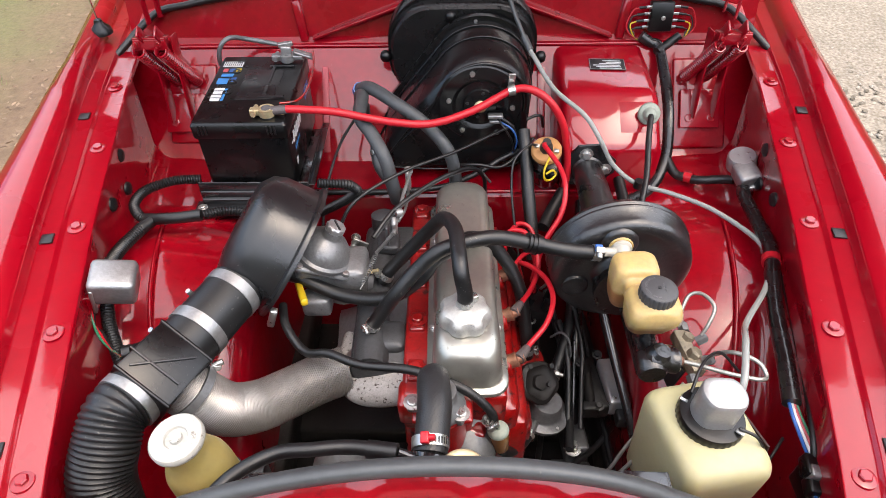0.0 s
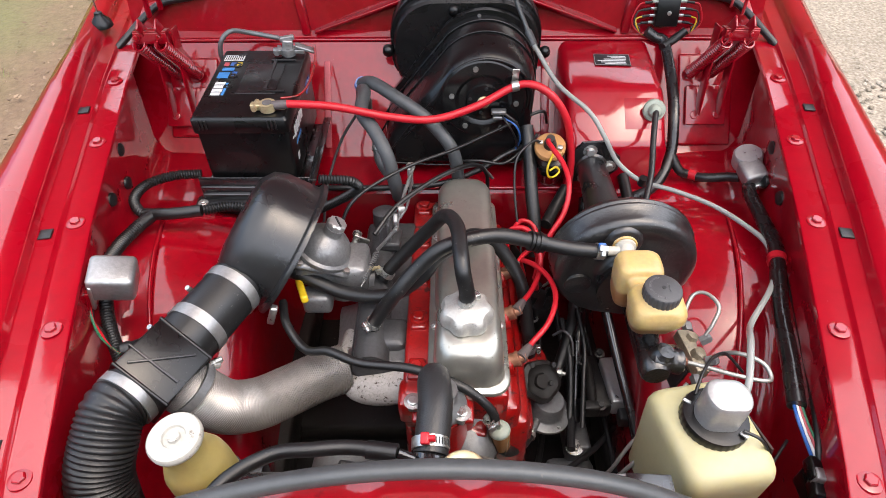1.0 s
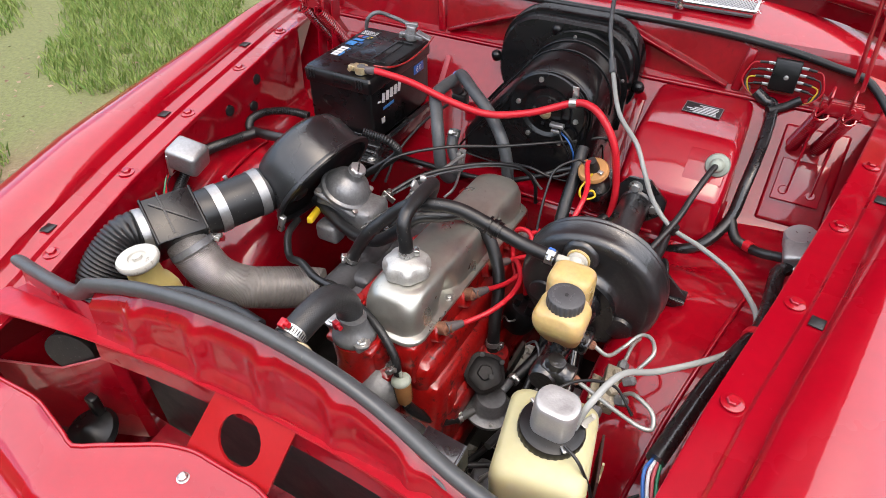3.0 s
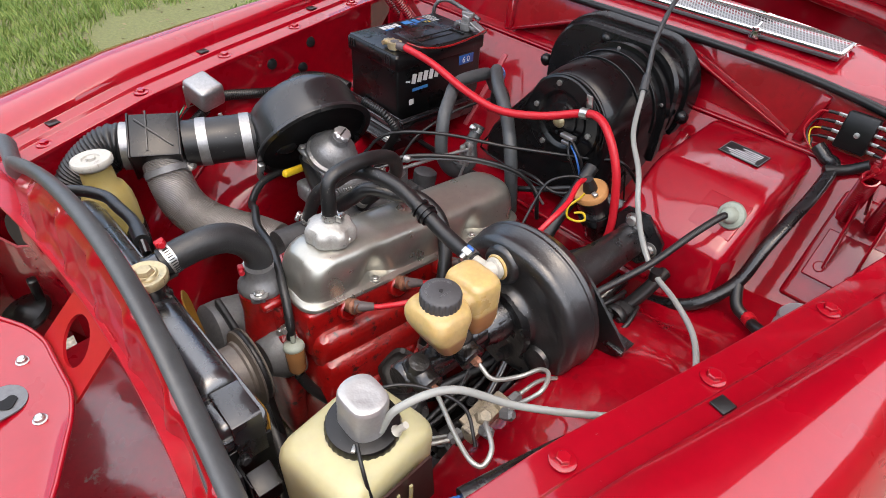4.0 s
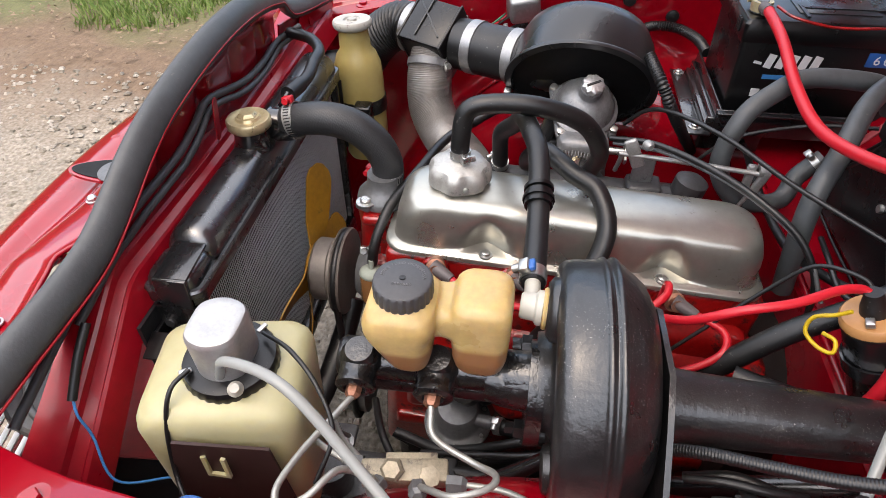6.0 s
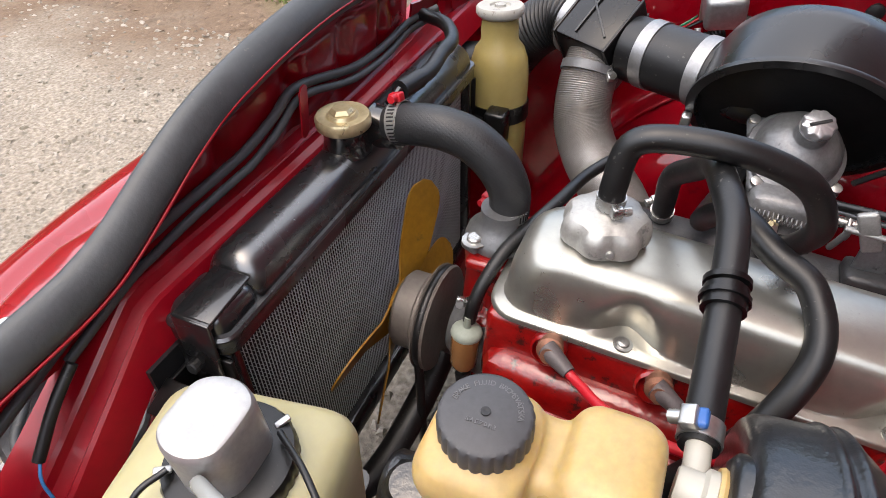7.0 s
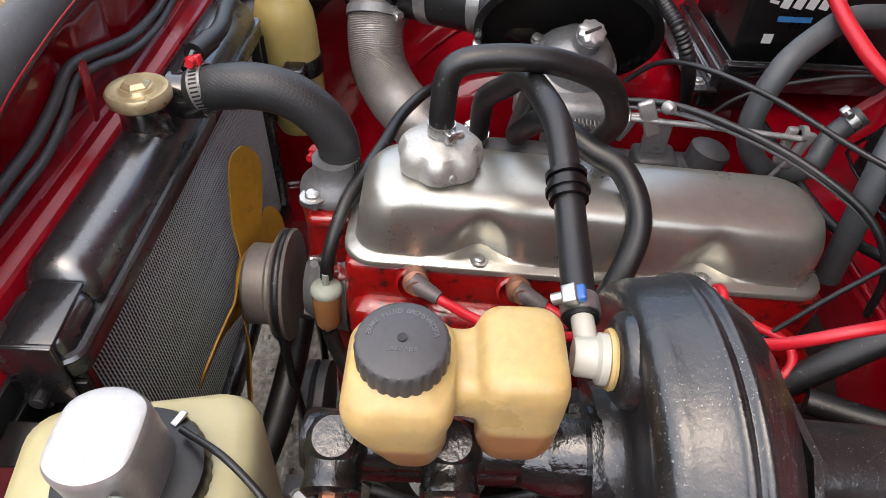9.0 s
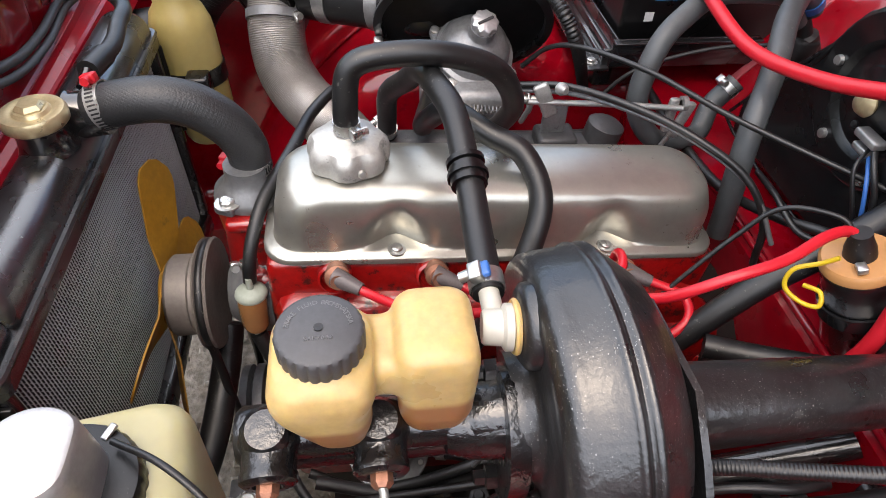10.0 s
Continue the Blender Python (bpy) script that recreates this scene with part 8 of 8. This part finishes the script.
part("conduit", tube([(-0.48, 1.07, 0.852), (-0.53, 1.06, 0.856), (-0.572, 1.03, 0.858), (-0.582, 0.99, 0.858), (-0.565, 0.96, 0.855), (-0.548, 0.95, 0.852)], 0.0085, 12, 20, 0.0014, 0.005), RUBBER, lh)
part("conduit", tube([(-0.44, 0.955, 0.858), (-0.40, 0.965, 0.858), (-0.36, 0.965, 0.852), (-0.33, 0.95, 0.84)], 0.0085, 12, 20, 0.0014, 0.005), RUBBER, lh)
part("conduit", tube([(-0.209, 0.920, 0.957), (-0.156, 0.938, 0.936), (-0.184, 0.974, 0.871), (-0.452, 1.105, 0.632)], 0.0075, 12, 24, 0.0014, 0.005), RUBBER, lh, "corrugated black conduit")
part("junction", join(tube([(-0.552, 0.952, 0.851), (-0.50, 0.948, 0.856), (-0.445, 0.955, 0.858)], 0.011, 12), tube([(-0.535, 0.95, 0.852), (-0.55, 0.92, 0.852)], 0.0115, 12)), RUBBER, lh)
part("conduit", tube([(-0.548, 0.925, 0.852), (-0.563, 0.87, 0.856), (-0.558, 0.80, 0.872), (-0.545, 0.76, 0.88)], 0.0105, 12, 20, 0.0014, 0.005), RUBBER, lh)
part("conduit", tube([(-0.535, 0.74, 0.865), (-0.520, 0.70, 0.85), (-0.497, 0.66, 0.84), (-0.475, 0.625, 0.83), (-0.462, 0.60, 0.82)], 0.0095, 12, 20, 0.0014, 0.005), RUBBER, lh)
pc = part("p_clip", join(box((-0.455, 0.655, 0.855), (0.03, 0.02, 0.006), 0.002, R(0, 0, 30)), lathe([(0.009, -0.006), (0.012, -0.006), (0.012, 0.006), (0.009, 0.006), (0.009, -0.006)], (-0.472, 0.648, 0.852), (1, 0.3, 0), 16)), RUBBER, lh)
part("screw", lathe([(0, 0), (0.007, 0), (0.007, 0.003), (0.004, 0.005), (0, 0.005)], (-0.448, 0.66, 0.858), (0.1, 0, 1), 12), ZINC, pc)

# ---------------------------------------------------------------- fluid bottle near the radiator
ps = thing("fluid_bottle", (-0.29, 0.47, 0.70), "aged cream plastic bottle with white screw cap", "fluid bottle")
PA = Vector((-0.06, -0.05, 1)).normalized()
P0 = Vector((-0.297, 0.468, 0.703))
part("bottle", lathe([(0, 0), (0.034, 0), (0.038, 0.008), (0.040, 0.06), (0.0415, 0.15), (0.040, 0.17), (0.034, 0.188), (0.026, 0.198), (0.0255, 0.215), (0.024, 0.232), (0, 0.232)], P0, PA, 40), HDPE_OLD, ps, "yellowed cream bottle", angle=60)
pcap = part("cap", lathe([(0, 0), (0.0275, 0), (0.031, 0.003), (0.0325, 0.006), (0.0325, 0.012), (0.0305, 0.0145), (0.0145, 0.0145), (0.013, 0.0115), (0.008, 0.0115), (0.007, 0.0155), (0, 0.016)], P0 + PA * 0.230, PA, 48), CREAM_CAP, ps, "white cap with worn print")
part("strap", lathe([(0.0405, -0.012), (0.043, -0.012), (0.043, 0.012), (0.0405, 0.012), (0.0405, -0.012)], P0 + PA * 0.10, PA, 32), PLASTIC, ps)
part("bracket", join(box((-0.252, 0.478, 0.80), (0.03, 0.03, 0.05), 0.004), box((-0.275, 0.445, 0.79), (0.07, 0.02, 0.03), 0.003)), PLASTIC, ps, "black bottle bracket")

# cables behind the seal
solo("lighting_loom", tube([(-0.293, 0.372, 0.938), (-0.250, 0.349, 0.930), (-0.159, 0.359, 0.935), (-0.093, 0.364, 0.942), (-0.046, 0.366, 0.953), (0.010, 0.368, 0.969), (0.043, 0.369, 0.974), (0.075, 0.369, 0.963), (0.115, 0.368, 0.953), (0.146, 0.367, 0.950), (0.200, 0.365, 0.947), (0.240, 0.362, 0.942), (0.268, 0.360, 0.936), (0.330, 0.348, 0.905), (0.430, 0.345, 0.870)], 0.0048, 10), RUBBER_GREY, "black cable behind the crossmember seal", "cable", "cables on the crossmember")
solo("lighting_loom", tube([(-0.293, 0.376, 0.930), (-0.250, 0.352, 0.921), (-0.159, 0.362, 0.924), (-0.093, 0.367, 0.931), (-0.046, 0.369, 0.941), (0.010, 0.371, 0.959), (0.043, 0.372, 0.963), (0.075, 0.372, 0.950), (0.115, 0.371, 0.939), (0.146, 0.370, 0.937), (0.200, 0.368, 0.934), (0.240, 0.365, 0.928), (0.268, 0.363, 0.923), (0.330, 0.352, 0.893)], 0.0042, 10), RUBBER_GREY, "black cable behind the crossmember seal", "cable", "cables on the crossmember")
solo("lamp_wire", tube([(0.385, 0.366, 0.858), (0.395, 0.372, 0.845), (0.40, 0.38, 0.82), (0.42, 0.40, 0.78), (0.40, 0.44, 0.76)], 0.0013, 8), BLUE_LABEL, "thin blue wire on the crossmember", "wire")
solo("wire_sheath", tube([(0.335, 0.368, 0.905), (0.36, 0.367, 0.885), (0.387, 0.366, 0.856)], 0.0045, 10), RUBBER, "black sheath round the lamp wires", "wire")

# control cables over the engine
solo("choke_cable", tube([(-0.185, 0.90, 0.86), (-0.165, 0.925, 0.895), (-0.13, 0.955, 0.912), (-0.06, 1.01, 0.918), (0.02, 1.07, 0.91), (0.09, 1.13, 0.905), (0.15, 1.175, 0.905), (0.20, 1.20, 0.91), (0.22, 1.25, 0.85)], 0.0032, 8), RUBBER, "thin black choke cable crossing the engine", "cable", "control cables")
solo("throttle_cable", tube([(-0.12, 0.875, 0.872), (-0.085, 0.93, 0.888), (-0.03, 0.99, 0.892), (0.02, 1.04, 0.885), (0.06, 1.085, 0.862), (0.085, 1.11, 0.82), (0.09, 1.12, 0.76)], 0.0042, 8), RUBBER, "black throttle cable over the rocker cover", "cable", "control cables")
solo("throttle_cable", tube([(-0.118, 0.88, 0.866), (-0.08, 0.94, 0.880), (-0.025, 1.0, 0.884), (0.025, 1.05, 0.876), (0.07, 1.095, 0.85), (0.1, 1.12, 0.80)], 0.0028, 8), ALU_DARK, "grey inner cable over the rocker cover", "cable", "control cables")
solo("bulkhead_cable", tube([(-0.27, 1.118, 0.778), (-0.20, 1.112, 0.782), (-0.10, 1.108, 0.786), (0.0, 1.112, 0.795), (0.08, 1.13, 0.82), (0.12, 1.15, 0.835), (0.165, 1.165, 0.85)], 0.006, 10), RUBBER, "black cable along the bulkhead ledge", "cable", "control cables")
solo("bulkhead_cable", tube([(0.02, 1.13, 0.835), (0.07, 1.12, 0.845), (0.12, 1.125, 0.835), (0.16, 1.15, 0.85), (0.19, 1.17, 0.875)], 0.0035, 8), RUBBER, "black wire below the heater", "cable", "control cables")
solo("heater_pipe", tube([(0.165, 1.16, 0.90), (0.17, 1.11, 0.86), (0.172, 1.06, 0.82), (0.178, 1.01, 0.77), (0.18, 0.97, 0.72)], 0.013, 14), RUBBER, "black rubber hose below the coil", "hose")
solo("column_hose", tube([(0.25, 1.10, 0.79), (0.22, 1.05, 0.775), (0.20, 1.01, 0.77)], 0.012, 12), RUBBER, "short black hose stub", "hose")

# ---------------------------------------------------------------- bonnet hinges
def hinge(side):
    h = b = part("bonnet_hinge", box((side * 0.573, 1.298, 0.862), (0.088, 0.005, 0.085), 0.002, R(-39, 0, 0)), RED, car, "red painted bonnet hinge with two coil springs")
    for dx in (-0.025, 0.025):
        bolt("bolt", (side * 0.573 + dx, 1.288, 0.843), (0, -0.78, 0.62), b, 0.0095, RED, h=0.008)
    for dx in (-0.022, 0.022):
        part("upright", box((side * 0.576 + dx, 1.300, 0.945), (0.0035, 0.034, 0.19), 0.001, R(-8, 0, 0)), RED, h)
        part("arm", box((side * 0.578 + dx * 0.8, 1.305, 1.005), (0.005, 0.024, 0.17), 0.002, R(36, 0, 0)), RED, h)
    part("top_plate", join(box((side * 0.583, 1.276, 1.050), (0.066, 0.026, 0.004), 0.001, R(-10, 0, 0)), box((side * 0.583, 1.264, 1.040), (0.066, 0.004, 0.022), 0.001)), RED, h)
    for dx in (-0.026, 0.018):
        part("spring", coil_spring((side * 0.583 + dx, 1.259, 1.030), (side * 0.562 + dx, 1.340, 0.918), 0.0115, 0.0026, 22), RED, h)
        bolt("pin", (side * 0.583 + dx, 1.262, 1.043), (0, -1, 0.2), h, 0.0045, RED)
    for x0, y0 in ((0.600, 1.385), (0.612, 1.350)):
        part("stay", tube([(side * x0, y0, 1.045), (side * (x0 - 0.008), y0 - 0.012, 1.12), (side * (x0 - 0.022), y0 - 0.03, 1.26)], 0.006, 8, 4, flat=0.45), RED, h)


hinge(-1), hinge(1)
ant = thing("antenna_base", (-0.735, 1.38, 1.0), "black antenna base on the fender", "antenna")
part("base", lathe([(0, 0), (0.022, 0), (0.020, 0.012), (0.010, 0.022), (0.008, 0.03), (0, 0.03)], (-0.735, 1.38, 1.012), (0, 0, 1), 24), PLASTIC, ant)
part("mast", tube([(-0.735, 1.38, 1.03), (-0.738, 1.39, 1.25), (-0.74, 1.40, 1.6)], 0.002, 8), CHROME, ant)


# ---------------------------------------------------------------- grass, leaves, stones
def scatter(n, area, maker, seed):
    rnd = random.Random(seed)
    verts, faces = [], []
    for _ in range(n):
        x, y = rnd.uniform(area[0], area[1]), rnd.uniform(area[2], area[3])
        maker(rnd, x, y, verts, faces)
    me = bpy.data.meshes.new("stuff")
    me.from_pydata(verts, [], faces)
    bm = bmesh.new(); bm.from_mesh(me)
    bpy.data.meshes.remove(me)
    return bm


def blade_tuft(rnd, x, y, verts, faces):
    edge = -2.35 + 0.25 * noise.noise((x * 0.8, y * 0.8, 3.0)) + 0.05 * y
    if x > edge or noise.noise((x * 0.9, y * 0.9, 1.0)) < -0.12 + 0.25 * (x - edge + 0.9):
        return
    for _ in range(7):
        a, h, w = rnd.uniform(0, 6.28), rnd.uniform(0.025, 0.085), rnd.uniform(0.002, 0.005)
        bx, by = x + rnd.gauss(0, 0.03), y + rnd.gauss(0, 0.03)
        dx, dy = math.cos(a), math.sin(a)
        k = len(verts)
        lean = rnd.uniform(0.2, 0.7) * h
        verts += [(bx - dy * w, by + dx * w, 0), (bx + dy * w, by - dx * w, 0), (bx + dx * lean * 0.4 + dy * w * 0.7, by + dy * lean * 0.4 - dx * w * 0.7, h * 0.6), (bx + dx * lean, by + dy * lean, h)]
        faces += [(k, k + 1, k + 2), (k, k + 2, k + 3)]


def leaf(rnd, x, y, verts, faces):
    band = abs(x + 2.1 - 0.1 * y) < 0.45
    if not band and rnd.random() > 0.12:
        return
    a, s = rnd.uniform(0, 6.28), rnd.uniform(0.008, 0.022)
    k = len(verts)
    for da, q in ((0, 1), (1.2, 0.5), (3.14, 1), (-1.2, 0.5)):
        verts.append((x + s * q * math.cos(a + da), y + s * q * math.sin(a + da), 0.006 + rnd.uniform(0, 0.012) + 0.01))
    faces.append((k, k + 1, k + 2, k + 3))


def stone(rnd, x, y, verts, faces):
    s = rnd.uniform(0.004, 0.013)
    k = len(verts)
    for dx, dy, dz in ((-1, -1, 0), (1, -1, 0), (1, 1, 0), (-1, 1, 0), (-0.5, -0.4, 0.8), (0.5, -0.5, 0.9), (0.4, 0.5, 0.8), (-0.5, 0.4, 0.7)):
        verts.append((x + s * (dx + rnd.uniform(-0.3, 0.3)), y + s * (dy + rnd.uniform(-0.3, 0.3)), s * dz * rnd.uniform(0.6, 1.2)))
    faces += [(k, k + 1, k + 5, k + 4), (k + 1, k + 2, k + 6, k + 5), (k + 2, k + 3, k + 7, k + 6), (k + 3, k, k + 4, k + 7), (k + 4, k + 5, k + 6, k + 7)]


def island_mat(name, c0, c1, rough=0.7):
    m = bpy.data.materials.new(name)
    m.use_nodes = True
    n, l = m.node_tree.nodes, m.node_tree.links
    g = n.new("ShaderNodeNewGeometry")
    r = n.new("ShaderNodeValToRGB")
    r.color_ramp.elements[0].color, r.color_ramp.elements[1].color = (*c0, 1), (*c1, 1)
    l.new(g.outputs["Random Per Island"], r.inputs["Fac"])
    l.new(r.outputs[0], n["Principled BSDF"].inputs["Base Color"])
    n["Principled BSDF"].inputs["Roughness"].default_value = rough
    return m


solo("grass", scatter(30000, (-7.5, -2.0, -5, 6), blade_tuft, 3), island_mat("grass_blades", (0.075, 0.150, 0.022), (0.20, 0.25, 0.065)), "rough verge grass with dry blades", "grass", kind="stuff", smooth=False)
solo("leaves", scatter(12000, (-4.2, -1.2, -5, 6), leaf, 5), island_mat("dry_leaves", (0.080, 0.045, 0.025), (0.24, 0.165, 0.105)), "dry brown leaf litter at the verge", "leaves", kind="stuff", smooth=False)
solo("gravel", scatter(14000, (-1.9, 3.2, -3.5, 4.0), stone, 9), island_mat("loose_stones", (0.163, 0.1379, 0.1035), (0.3762, 0.3323, 0.2759), 0.85), "loose pale gravel stones", "gravel", kind="stuff", smooth=False)
